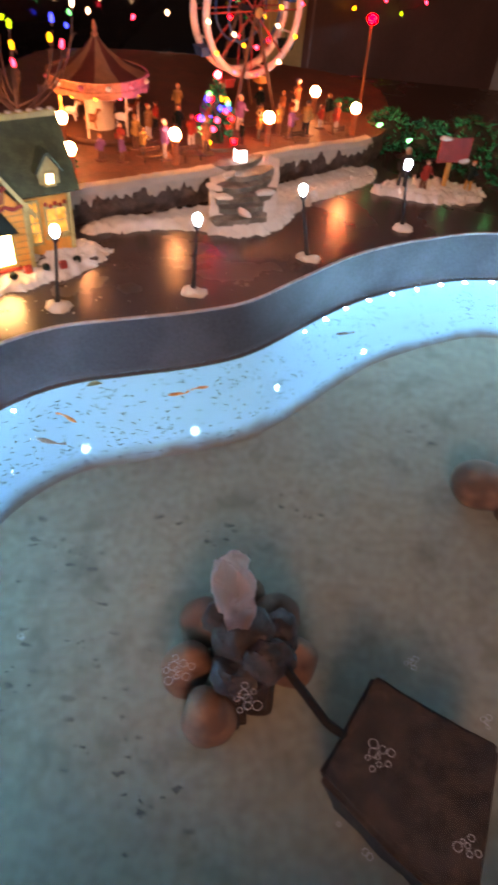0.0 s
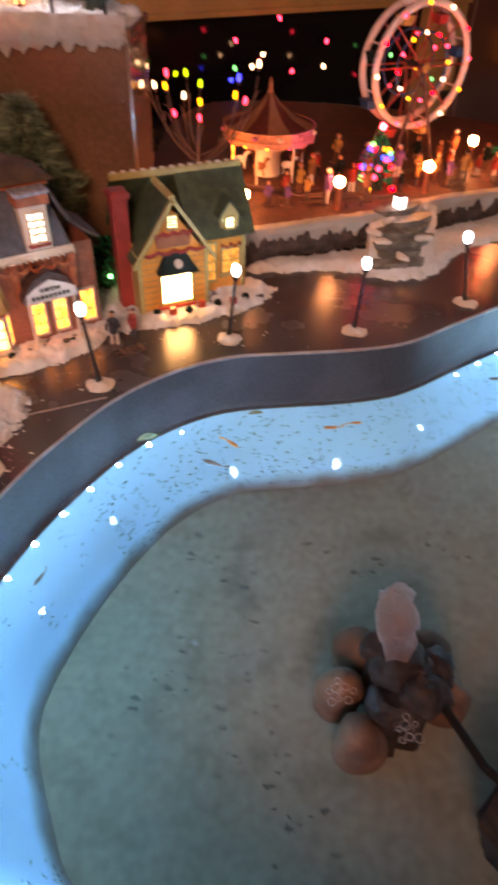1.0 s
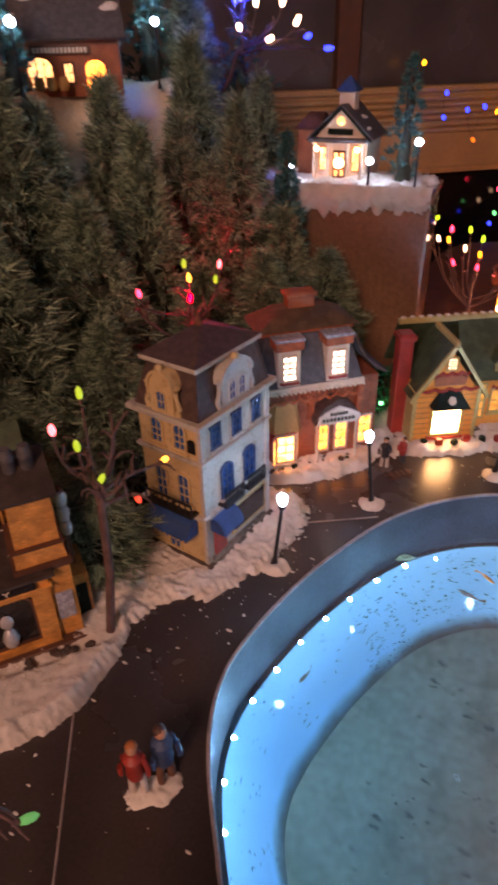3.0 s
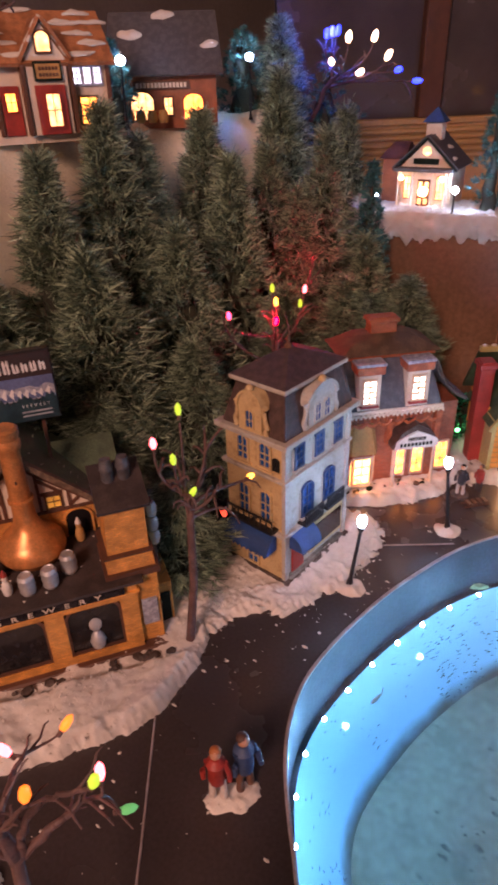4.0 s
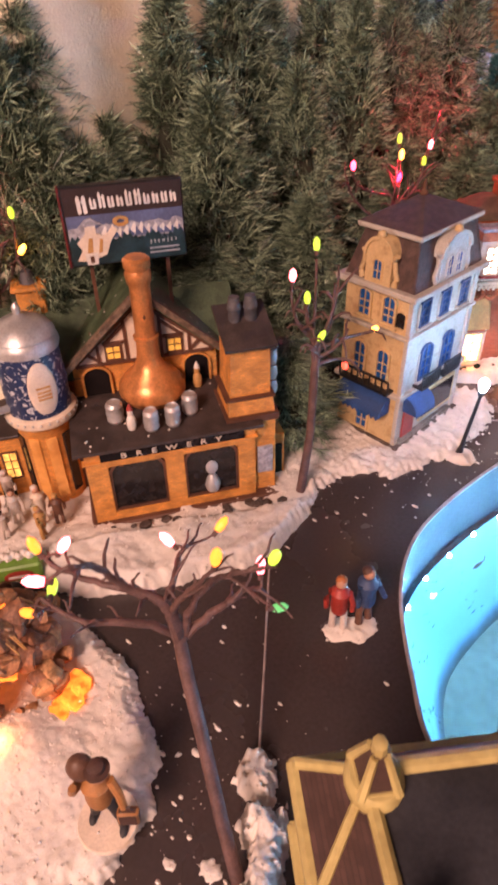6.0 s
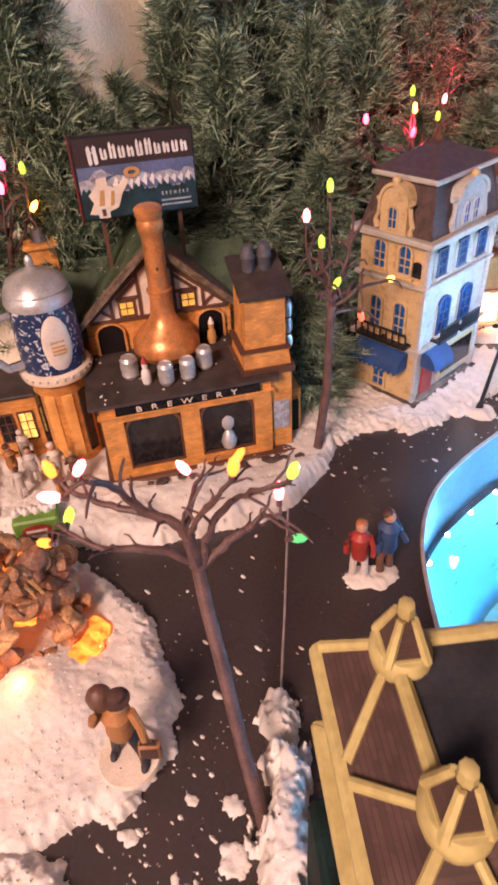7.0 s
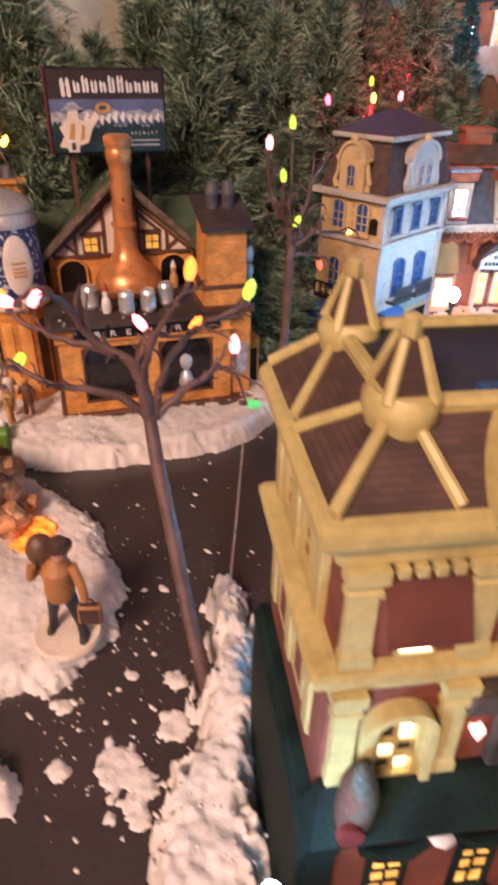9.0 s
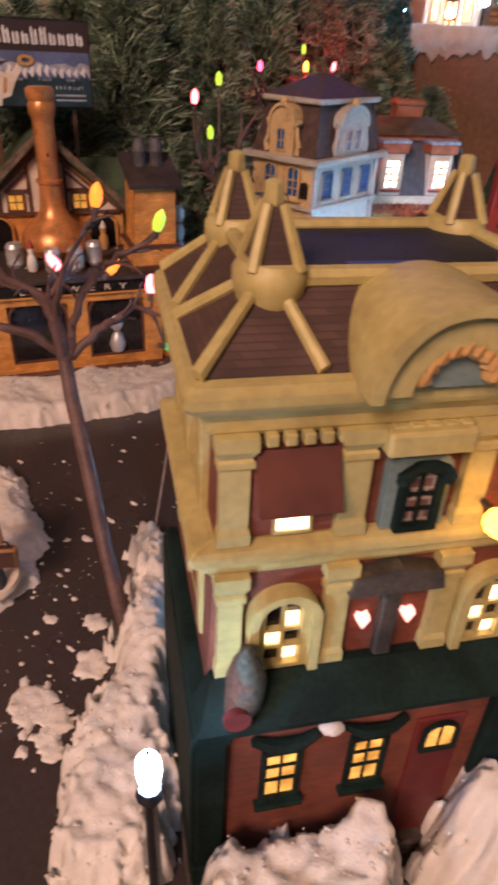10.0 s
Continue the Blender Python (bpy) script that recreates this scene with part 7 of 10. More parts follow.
def toy_shop():
    h = thing("toy_shop", place(-0.395, 0.985, 0.508, 63), "lit miniature shop with snowy orange roof and red doors", "model house")
    W, D = 0.225, 0.11
    bm = bm_new()
    box(bm, 0, W, 0, D, -0.01, 0.078)
    prism(bm, [(0.098, 0.0), (0.158, 0.0), (0.158, 0.085), (0.128, 0.122), (0.098, 0.085)], -0.012, 0.06)
    part("house_body", bm, PLASTER, h, smooth=False)
    bm = bm_new()
    slab(bm, [(-0.01, -0.012, 0.076), (W + 0.01, -0.012, 0.076), (W + 0.01, D * 0.5, 0.135), (-0.01, D * 0.5, 0.135)], 0.005)
    slab(bm, [(-0.01, D + 0.012, 0.076), (W + 0.01, D + 0.012, 0.076), (W + 0.01, D * 0.5, 0.135), (-0.01, D * 0.5, 0.135)], 0.005)
    slab(bm, [(0.128, -0.018, 0.126), (0.128, 0.06, 0.126), (0.092, 0.06, 0.082), (0.092, -0.018, 0.082)], 0.005)
    slab(bm, [(0.128, -0.018, 0.126), (0.128, 0.06, 0.126), (0.164, 0.06, 0.082), (0.164, -0.018, 0.082)], 0.005)
    rough_up(bm, 0.0012, 60)
    part("roof", bm, ORANGEROOF, h, "orange shingle roof under snow")
    drift = random.Random(12)
    for k in range(22):  # long drifts following the courses of the roof
        bm = bm_new()
        q = 0.10 + 0.20 * (k % 5) + drift.uniform(-0.03, 0.03)
        u = 0.004 + 0.217 * ((k * 7) % 22) / 21
        if 0.09 < u < 0.166 and q < 0.75:
            u = u - 0.075 if u < 0.128 else u + 0.048
        ball(bm, 0, 0, 0, 0.013, drift.uniform(1.3, 2.1), 0.30, 0.16, 2)
        rough_up(bm, 0.003, 70, k)
        part("roof_snow", bm, SNOW, h, "drift of snow on the roof", m=pose(u, -0.012 + 0.067 * q, 0.084 + 0.059 * q, 41, 0, 0))
    for sg in (-1, 1):  # snow along the gable
        for q in (0.2, 0.55, 0.85):
            bm = bm_new()
            ball(bm, 0, 0, 0, 0.008, 1.4, 0.6, 0.4, 2)
            rough_up(bm, 0.002, 90, q * 10 + sg)
            part("roof_snow", bm, SNOW, h, "drift of snow on the gable", m=pose(0.128 + sg * 0.036 * q, -0.013, 0.130 - 0.044 * q, 0, sg * 50, 0))
    window(h, face(0, -0.012), 0.128, 0.092, 0.020, 0.014, TIMBER, HALLGLOW, 1, 1, arch=True, t=0.003)
    bm = bm_new()
    box(bm, 0.108, 0.150, -0.017, -0.012, 0.060, 0.082, 0.001)
    part("sign_frame", bm, GREENTRIM, h, smooth=False)
    bm = bm_new()
    box(bm, 0.111, 0.147, -0.0178, -0.0165, 0.063, 0.079)
    part("sign", bm, OCHRE, h, smooth=False)
    for z in (0.067, 0.074):
        bm = bm_new()
        for k in range(6):
            box(bm, 0.115 + 0.005 * k, 0.1185 + 0.005 * k, -0.0186, -0.0178, z - 0.0018, z + 0.0018)
        part("sign_bar", bm, TIMBER, h, smooth=False)
    bm = bm_new()
    box(bm, 0.106, 0.152, -0.0165, -0.012, 0.0, 0.056, 0.001)
    part("red_front", bm, REDPAINT, h, smooth=False)
    window(h, face(0, -0.0165), 0.130, 0.010, 0.020, 0.036, REDPAINT, HALLGLOW, 2, 2, t=0.003)
    bm = bm_new()
    box(bm, 0.056, 0.084, -0.003, 0.001, 0.0, 0.056, 0.0006)
    part("red_door", bm, REDPAINT, h, "red door with a lit pane", smooth=False)
    window(h, face(0, -0.003), 0.070, 0.028, 0.014, 0.020, REDPAINT, WARMPANE, 2, 2, t=0.0015)
    for u in (0.015, 0.038):
        window(h, face(0, 0), u, 0.012, 0.012, 0.040, TIMBER, WARMPANE, 2, 3, arch=True, t=0.003)
        window(h, face(0, 0), u, 0.062, 0.010, 0.010, TIMBER, WHITEPANE, 2, 2, t=0.002)
    for u in (0.176, 0.192, 0.208):
        window(h, face(0, 0), u, 0.056, 0.011, 0.018, SKYTRIM, COOLPANE, 2, 3, t=0.003)
    window(h, face(0, 0), 0.190, 0.010, 0.026, 0.030, TIMBER, WARMPANE, 2, 2, t=0.003)
    for u in (0.0, 0.05, 0.092, 0.164, W):
        bm = bm_new()
        box(bm, u - 0.003, u + 0.003, -0.005 if u not in (0.092, 0.164) else -0.016, 0.001, 0, 0.078, 0.0006)
        part("post", bm, TIMBER, h, smooth=False)
    return h


def workshop():
    h = thing("workshop", place(-0.450, 1.290, 0.505, 40), "low pink-brown miniature workshop with dark snowy roof and arched doors", "model house")
    W, D = 0.16, 0.09
    bm = bm_new()
    box(bm, 0, W, 0, D, -0.01, 0.066)
    part("house_body", bm, RUST, h, smooth=False)
    bm = bm_new()
    slab(bm, [(-0.012, -0.014, 0.064), (W + 0.012, -0.014, 0.064), (W + 0.004, 0.05, 0.150), (-0.004, 0.05, 0.150)], 0.005)
    slab(bm, [(-0.012, D + 0.014, 0.064), (W + 0.012, D + 0.014, 0.064), (W + 0.004, 0.05, 0.150), (-0.004, 0.05, 0.150)], 0.005)
    part("roof", bm, SLATE_BLUE, h, "dark slate roof", smooth=False)
    for x, z, s in ((0.03, 0.115, 0.02), (0.150, 0.10, 0.015), (0.08, 0.142, 0.018), (0.005, 0.09, 0.012)):
        bm = bm_new()
        ball(bm, x, -0.012 + (z - 0.064) * 0.744, z + 0.002, s, 1.1, 0.45, 0.62, 3)
        rough_up(bm, 0.004, 70, x)
        part("roof_snow", bm, SNOW, h)
    bm = bm_new()
    box(bm, 0.028, 0.118, -0.004, 0.0, 0.046, 0.058, 0.0005)
    part("sign", bm, TIMBER, h, smooth=False)
    for k in range(14):
        bm = bm_new()
        box(bm, 0.033 + 0.0058 * k, 0.037 + 0.0058 * k, -0.005, -0.004, 0.0485, 0.0555)
        part("sign_bar", bm, PLASTER, h, smooth=False)
    window(h, face(0, 0), 0.040, 0.004, 0.036, 0.026, TIMBER, HALLGLOW, 3, 2, arch=True, t=0.003)
    window(h, face(0, 0), 0.082, 0.010, 0.012, 0.024, TIMBER, HALLGLOW, 2, 2, t=0.003)
    window(h, face(0, 0), 0.122, 0.002, 0.030, 0.026, REDPAINT, WARMPANE, 2, 2, arch=True, t=0.003)
    for k in range(4):
        bm = bm_new()
        lathe(bm, [(0.006, 0.0), (0.0085, 0.008), (0.006, 0.018)], 12, 0.02 + 0.018 * k, -0.018 - 0.006 * (k % 2))
        part("barrel", bm, OCHRE, h)


ORANGEROOF = surf("orange_shingle", (0.50, 0.20, 0.085), 0.7, var=0.35, scale=70, bump=0.6)
COOLPANE = lit_pane("cool_pane", (0.80, 0.86, 1.0), 2.4, low=0.5)
SKYTRIM = surf("pale_blue_trim", (0.42, 0.48, 0.62), 0.6)
toy_shop().scale = (0.82, 1.0, 1.0)
workshop()
post_lamp(-0.350, 1.212, 0.505, 0.083, 0.0065)
post_lamp(-0.36, 1.527, 0.500, 0.092, 0.0065)


# ---- fairground ----
PINKBULB = glow("pinkbulb_lamp", (1.0, 0.035, 0.075), 10.0)
REDBULB = glow("redbulb_lamp", (1.0, 0.010, 0.012), 26.0)
YELLOWBULB = glow("yellowbulb_lamp", (1.0, 0.42, 0.015), 6.0)
GREENBULB = glow("greenbulb_lamp", (0.01, 0.80, 0.22), 3.0)
LIMEBULB = glow("limebulb_lamp", (0.42, 0.95, 0.02), 2.5)
BLUEBULB = glow("bluebulb_lamp", (0.003, 0.030, 1.0), 7.0)
WHITEBULB = glow("whitebulb_lamp", (1.0, 0.72, 0.42), 8.0)
TREEPINK = glow("treepink_lamp", (1.0, 0.13, 0.14), 6.0)
TREEYELLOW = glow("treeyellow_lamp", (1.0, 0.22, 0.006), 1.5)
TREELIME = glow("treelime_lamp", (0.30, 0.55, 0.02), 1.3)
TREEGREEN = glow("treegreen_lamp", (0.04, 0.42, 0.10), 0.7)
TREERED = glow("treered_lamp", (0.9, 0.06, 0.02), 2.0)
TREEAMBER = glow("treeamber_lamp", (1.0, 0.42, 0.04), 6.0)
FAIR = 0.058


def fair_platform():
    t = thing("fair_platform", place(0, 0, 0, 0), "raised brown fairground mound with a stone edge and snow", "mound", kind="structure")
    edge = smooth_loop([(0.26, 1.615), (0.314, 1.640), (0.40, 1.700), (0.485, 1.762), (0.602, 1.876), (0.69, 1.942), (0.775, 2.006), (0.83, 2.14), (0.80, 2.45), (0.45, 2.55), (0.0, 2.45), (0.0, 1.98), (0.15, 1.72)], 10)
    bm = bm_new()
    filled(bm, edge, FAIR)
    part("top", bm, SOIL, t, "brown fairground floor", smooth=False)
    bm = bm_new()
    k = len(edge)
    lev = [(edge, FAIR), (inset(edge, 0.004), FAIR * 0.6), (inset(edge, 0.002), FAIR * 0.3), (inset(edge, 0.008), 0.0)]
    for (a, z0), (b, z1) in zip(lev, lev[1:]):
        ring_wall(bm, a, z0, b, z1)
    bmesh.ops.remove_doubles(bm, verts=bm.verts, dist=1e-6)
    bmesh.ops.subdivide_edges(bm, edges=bm.edges, cuts=2, use_grid_fill=True)
    rough_up(bm, 0.006, 55)
    part("stone_side", bm, STONE, t, "rough dark stone side")
    # snow cap with icicle teeth along the front edge
    bm = bm_new()
    path = edge[:62]
    rows = []
    for i in range(len(path) * 3 - 3):
        j, s = divmod(i, 3)
        p = path[j] * (1 - s / 3) + path[min(j + 1, len(path) - 1)] * (s / 3)
        d = path[min(j + 1, len(path) - 1)] - path[max(j - 1, 0)]
        d = d / np.linalg.norm(d)
        nrm = np.array([d[1], -d[0]])
        drop = 0.016 + 0.010 * lumps(p[0], p[1], 45, 2) + 0.010 * math.sin(i * 0.55) * (i % 7 > 2)
        rows.append([bm.verts.new((*(p - nrm * 0.020 + nrm * a), z)) for a, z in ((0.0, FAIR + 0.001), (0.010, FAIR + 0.006 + 0.002 * lumps(p[0], p[1], 60, 1)), (0.024, FAIR + 0.004), (0.030, FAIR - 0.004), (0.030, FAIR - drop))])
    for a, b in zip(rows, rows[1:]):
        for j in range(4):
            bm.faces.new((a[j], b[j], b[j + 1], a[j + 1]))
    bmesh.ops.solidify(bm, geom=bm.faces, thickness=0.003)
    part("snow_cap", bm, SNOW, t, "toothed snow cap along the edge")


SOIL = surf("fair_floor", (0.15, 0.060, 0.042), 0.55, var=0.4, scale=30, fine=200, bump=0.6, depth=0.002)
fair_platform()
snow_patch("snow_bank", [(0.30, 1.60), (0.36, 1.615), (0.46, 1.650), (0.535, 1.640), (0.61, 1.675), (0.66, 1.79), (0.78, 1.925), (0.80, 2.00), (0.74, 1.985), (0.64, 1.90), (0.60, 1.86), (0.49, 1.75), (0.40, 1.69), (0.32, 1.645)], 0.012,
           "low bank of fake snow at the foot of the mound", seed=61.0, edge=0.016, lump=0.0045)


def stone_steps():
    t = thing("stone_steps", place(0, 0, 0, 0), "flight of dark slate slabs with snow between, up to the fairground", "steps")
    a0, a1 = np.array([0.505, 1.640]), np.array([0.605, 1.690])
    b0, b1 = np.array([0.490, 1.775]), np.array([0.600, 1.880])
    rng = random.Random(8)
    for k in range(6):
        z = 0.012 + FAIR * 0.9 * (k + 1) / 6
        c0, c1 = a0 + (b0 - a0) * (k + 0.45) / 6, a1 + (b1 - a1) * (k + 0.45) / 6
        mid, half = (c0 + c1) / 2 + np.array([rng.uniform(-0.012, 0.012), 0]), (c1 - c0) / 2 * rng.uniform(0.72, 1.02)
        deep = np.array([-half[1], half[0]]) / np.linalg.norm(half) * 0.020
        p = [mid + half * math.cos(w) * rng.uniform(0.85, 1.1) + deep * math.sin(w) * rng.uniform(0.7, 1.25) for w in np.linspace(0, 2 * math.pi, 10)[:-1]]
        bm = bm_new()
        hull(bm, [(*q, 0.0) for q in p], [(*q, z) for q in p])
        rough_up(bm, 0.0016, 60, k)
        part("slab", bm, SLATESTEP, t, "broad irregular slate slab", smooth=False)
    bm = bm_new()
    w = np.array([0.004, -0.004])
    hull(bm, [(*(a0 - 0.004), 0.0), (*(a1 + w), 0.0), (*(b1 + 0.004), 0.0), (*(b0 - w), 0.0)], [(*(a0 - 0.004), 0.010), (*(a1 + w), 0.010), (*(b1 + 0.004), FAIR + 0.004), (*(b0 - w), FAIR + 0.004)])
    bmesh.ops.subdivide_edges(bm, edges=bm.edges, cuts=7, use_grid_fill=True)
    rough_up(bm, 0.005, 60, 2.0)
    part("snow_bed", bm, SNOW, t, "snow packed between the slabs")


stone_steps()
for k, (x, y) in enumerate(((0.515, 1.70), (0.585, 1.72), (0.52, 1.755), (0.585, 1.80), (0.555, 1.67), (0.50, 1.72))):
    bm = bm_new()
    ball(bm, 0, 0, 0, 0.012, 1.5, 0.7, 0.35, 2)
    rough_up(bm, 0.004, 90, k)
    solid("snow_clump", bm, SNOW, "small patch of fake snow on the slate steps", "snow", m=place(x, y, 0.020 + (y - 1.64) * 0.33, 30 * k))


def fair_lamp(x, y, z=FAIR, high=0.040):
    t = thing("fair_lamp", place(x, y, z, 0), "short brown post with a glowing warm globe", "street lamp", "lamps round the fairground")
    bm = bm_new()
    lathe(bm, [(0.007, -0.004), (0.006, 0.004), (0.0052, high - 0.006), (0.0075, high - 0.004), (0.0075, high)], 12)
    part("post", bm, RUST, t)
    bm = bm_new()
    lathe(bm, [(0.004, high), (0.0085, high + 0.004), (0.0095, high + 0.010), (0.0075, high + 0.016), (0.003, high + 0.019)], 14)
    part("globe", bm, WARMGLOBE, t)


for x, y in ((0.278, 1.662), (0.225, 1.802), (0.425, 1.775), (0.578, 1.915), (0.665, 2.120), (0.745, 2.030)):
    fair_lamp(x, y)


def lantern_box():
    t = thing("ice_lantern", place(0.535, 1.806, FAIR, 30), "square black lantern with bright white light above the steps", "lantern")
    bm = bm_new()
    for sx in (-1, 1):
        for sy in (-1, 1):
            box(bm, sx * 0.009 - 0.001, sx * 0.009 + 0.001, sy * 0.009 - 0.001, sy * 0.009 + 0.001, 0, 0.026)
    box(bm, -0.010, 0.010, -0.010, 0.010, 0, 0.002)
    box(bm, -0.011, 0.011, -0.011, 0.011, 0.026, 0.029, 0.001)
    part("frame", bm, BLACKMETAL, t, smooth=False)
    bm = bm_new()
    box(bm, -0.0082, 0.0082, -0.0082, 0.0082, 0.003, 0.025, 0.001)
    part("glass", bm, LANTERNGLOW, t)


LANTERNGLOW = glow("white_lantern", (0.9, 0.95, 1.0), 9.0)
lantern_box()


def carousel():
    t = thing("carousel", place(0.268, 1.900, FAIR, 10), "miniature carousel with a striped red and cream tent roof", "carousel")
    bm = bm_new()
    lathe(bm, [(0.078, 0), (0.080, 0.006), (0.078, 0.010)], 32)
    part("floor", bm, TIMBER, t)
    bm = bm_new()
    lathe(bm, [(0.026, 0.010), (0.024, 0.05), (0.028, 0.078)], 20)
    part("drum", bm, PLASTER, t, "cream centre drum")
    R = 0.086
    for k in range(12):
        a0, a1 = 2 * math.pi * k / 12, 2 * math.pi * (k + 1) / 12
        bm = bm_new()
        ring = []
        for a in np.linspace(a0, a1, 4):
            sag = [(0.003, 0.158), (0.020, 0.138), (0.050, 0.116), (R, 0.102)]
            ring.append([bm.verts.new((r * math.cos(a), r * math.sin(a), z)) for r, z in sag])
        for p, q in zip(ring, ring[1:]):
            for j in range(3):
                bm.faces.new((p[j], p[j + 1], q[j + 1], q[j]))
        bmesh.ops.solidify(bm, geom=bm.faces, thickness=0.0015)
        part("roof_panel", bm, CREAMTENT if k % 2 else REDTENT, t)
        bm = bm_new()
        am = (a0 + a1) / 2
        rows = []
        for i in range(9):  # curved board with a scalloped foot
            a, low = a0 + (a1 - a0) * i / 8, 0.082 - 0.005 * math.sin(math.pi * i / 8)
            rows.append([bm.verts.new((rr * math.cos(a), rr * math.sin(a), z)) for rr, z in ((R - 0.001, low), (R + 0.0025, low), (R + 0.0025, 0.088), (R + 0.001, 0.090), (R + 0.001, 0.101), (R + 0.003, 0.104), (R - 0.001, 0.104))])
        for p, q in zip(rows, rows[1:]):
            for j in range(7):
                bm.faces.new((p[j], q[j], q[(j + 1) % 7], p[(j + 1) % 7]))
        part("rounding_board", bm, PINKBOARD if k in (10, 11, 0) else ORANGEBOARD, t, "painted rounding board", smooth=False)
        bm = bm_new()
        ball(bm, (R + 0.002) * math.cos(am), (R + 0.002) * math.sin(am), 0.095, 0.0055, 1, 1, 0.8, 2)
        part("medallion", bm, PLASTER if k % 2 else PINKBOARD, t)
        # bulb added to give the carousel its lit look
        bm = bm_new()
        ball(bm, (R - 0.004) * math.cos(a0), (R - 0.004) * math.sin(a0), 0.078, 0.0028, sub=1)
        part("lamp", bm, (TREEAMBER, PINKBULB, TREEAMBER)[k % 3], t, "small glowing bulb added under the tent edge to light the carousel")
        if k % 2 == 0:
            bm = bm_new()
            lathe(bm, [(0.003, 0.008), (0.0022, 0.012), (0.0022, 0.084), (0.003, 0.088)], 8, 0.070 * math.cos(am), 0.070 * math.sin(am))
            # one pole emits so that it looks lit; it is no lamp
            part("pole", bm, WARMPANE if k == 6 else PLASTER, t)
            bm = bm_new()
            x, y = 0.055 * math.cos(am), 0.055 * math.sin(am)
            ball(bm, x, y, 0.040, 0.009, 1.4, 0.6, 0.8, 2)
            tube(bm, [(x + 0.008, y, 0.042), (x + 0.013, y, 0.052)], 0.003, 6)
            ball(bm, x + 0.015, y, 0.053, 0.004, 1.4, 0.8, 0.8, 1)
            for dx in (-0.006, 0.006):
                tube(bm, [(x + dx, y, 0.038), (x + dx * 1.4, y, 0.022)], 0.0015, 5)
            part("ride_horse", bm, IVORY if k % 4 else RUST, t, "small carved ride horse")
    bm = bm_new()
    lathe(bm, [(0.004, 0.152), (0.006, 0.158), (0.003, 0.163), (0.004, 0.168), (0.0008, 0.180)], 12)
    part("finial", bm, ORANGEBOARD, t)


CREAMTENT = surf("cream_canvas", (0.46, 0.26, 0.16), 0.7, var=0.2)
REDTENT = surf("red_canvas", (0.20, 0.055, 0.045), 0.7, var=0.2)
ORANGEBOARD = surf("orange_board", (0.62, 0.22, 0.12), 0.5, var=0.35, scale=120)
PINKBOARD = surf("pink_board", (0.66, 0.16, 0.26), 0.5, var=0.3, scale=120)
carousel()


def ferris_wheel():
    t = thing("ferris_wheel", place(0.518, 2.060, FAIR, 38), "miniature ferris wheel with pale rims, red spokes and coloured lamps", "ferris wheel")
    C, R = 0.190, 0.104
    for y, mat in ((-0.022, RIMPAINT), (0.022, RIMPAINT)):
        bm = bm_new()
        pts = [(R * math.cos(2 * math.pi * k / 48), y, C + R * math.sin(2 * math.pi * k / 48)) for k in range(49)]
        tube(bm, pts, 0.0066, 8)
        part("rim", bm, mat, t, "pale pink rim")
        bm = bm_new()
        pts = [(R * 0.55 * math.cos(2 * math.pi * k / 32), y, C + R * 0.55 * math.sin(2 * math.pi * k / 32)) for k in range(33)]
        tube(bm, pts, 0.002, 6)
        part("inner_ring", bm, BLUE, t)
        for k in range(8):
            a = 2 * math.pi * k / 8
            bm = bm_new()
            tube(bm, [(0, y, C), (R * math.cos(a), y, C + R * math.sin(a))], 0.0018, 6)
            part("spoke", bm, REDPAINT, t)
    for k in range(8):
        a = 2 * math.pi * (k + 0.5) / 8
        x, z = R * math.cos(a), C + R * math.sin(a)
        bm = bm_new()
        tube(bm, [(x, -0.024, z), (x, 0.024, z)], 0.0018, 6)
        part("axle_bar", bm, RIMPAINT, t)
        bm = bm_new()
        hull(bm, [(x - 0.008, -0.012, z - 0.030), (x + 0.008, -0.012, z - 0.030), (x + 0.008, 0.012, z - 0.030), (x - 0.008, 0.012, z - 0.030)], [(x - 0.012, -0.015, z - 0.014), (x + 0.012, -0.015, z - 0.014), (x + 0.012, 0.015, z - 0.014), (x - 0.012, 0.015, z - 0.014)])
        tube(bm, [(x, 0, z), (x, 0, z - 0.015)], 0.0012, 5)
        part("gondola", bm, (BLUE, REDPAINT, OCHRE, GREENTRIM)[k % 4], t, "small painted gondola")
    for k in range(12):
        a = 2 * math.pi * k / 12 + 0.1
        for y, r in ((-0.027, R), (-0.025, R * 0.55)):
            bm = bm_new()
            ball(bm, r * math.cos(a), y - 0.003, C + r * math.sin(a), 0.0040, sub=1)
            part("lamp", bm, (PINKBULB, YELLOWBULB, WHITEBULB, REDBULB)[(k * 3 + (r < R)) % 4], t)
    for y in (-0.034, 0.034):
        for s in (-1, 1):
            bm = bm_new()
            tube(bm, [(0, y * 0.85, C), (s * 0.055, y * 1.3, 0.0)], 0.0035, 8)
            part("stand_leg", bm, TIMBER, t)
    bm = bm_new()
    tube(bm, [(0, -0.036, C), (0, 0.036, C)], 0.006, 10)
    part("hub", bm, DECK, t)
    bm = bm_new()
    ball(bm, 0, -0.037, C, 0.009, 1, 0.5, 1, 2)
    part("hub_star", bm, OCHRE, t)
    bm = bm_new()
    box(bm, -0.07, 0.07, -0.05, 0.05, 0, 0.012, 0.002)
    part("stand", bm, TIMBER, t)


RIMPAINT = surf("pale_rim_paint", (0.86, 0.62, 0.56), 0.4, var=0.15)
ferris_wheel()


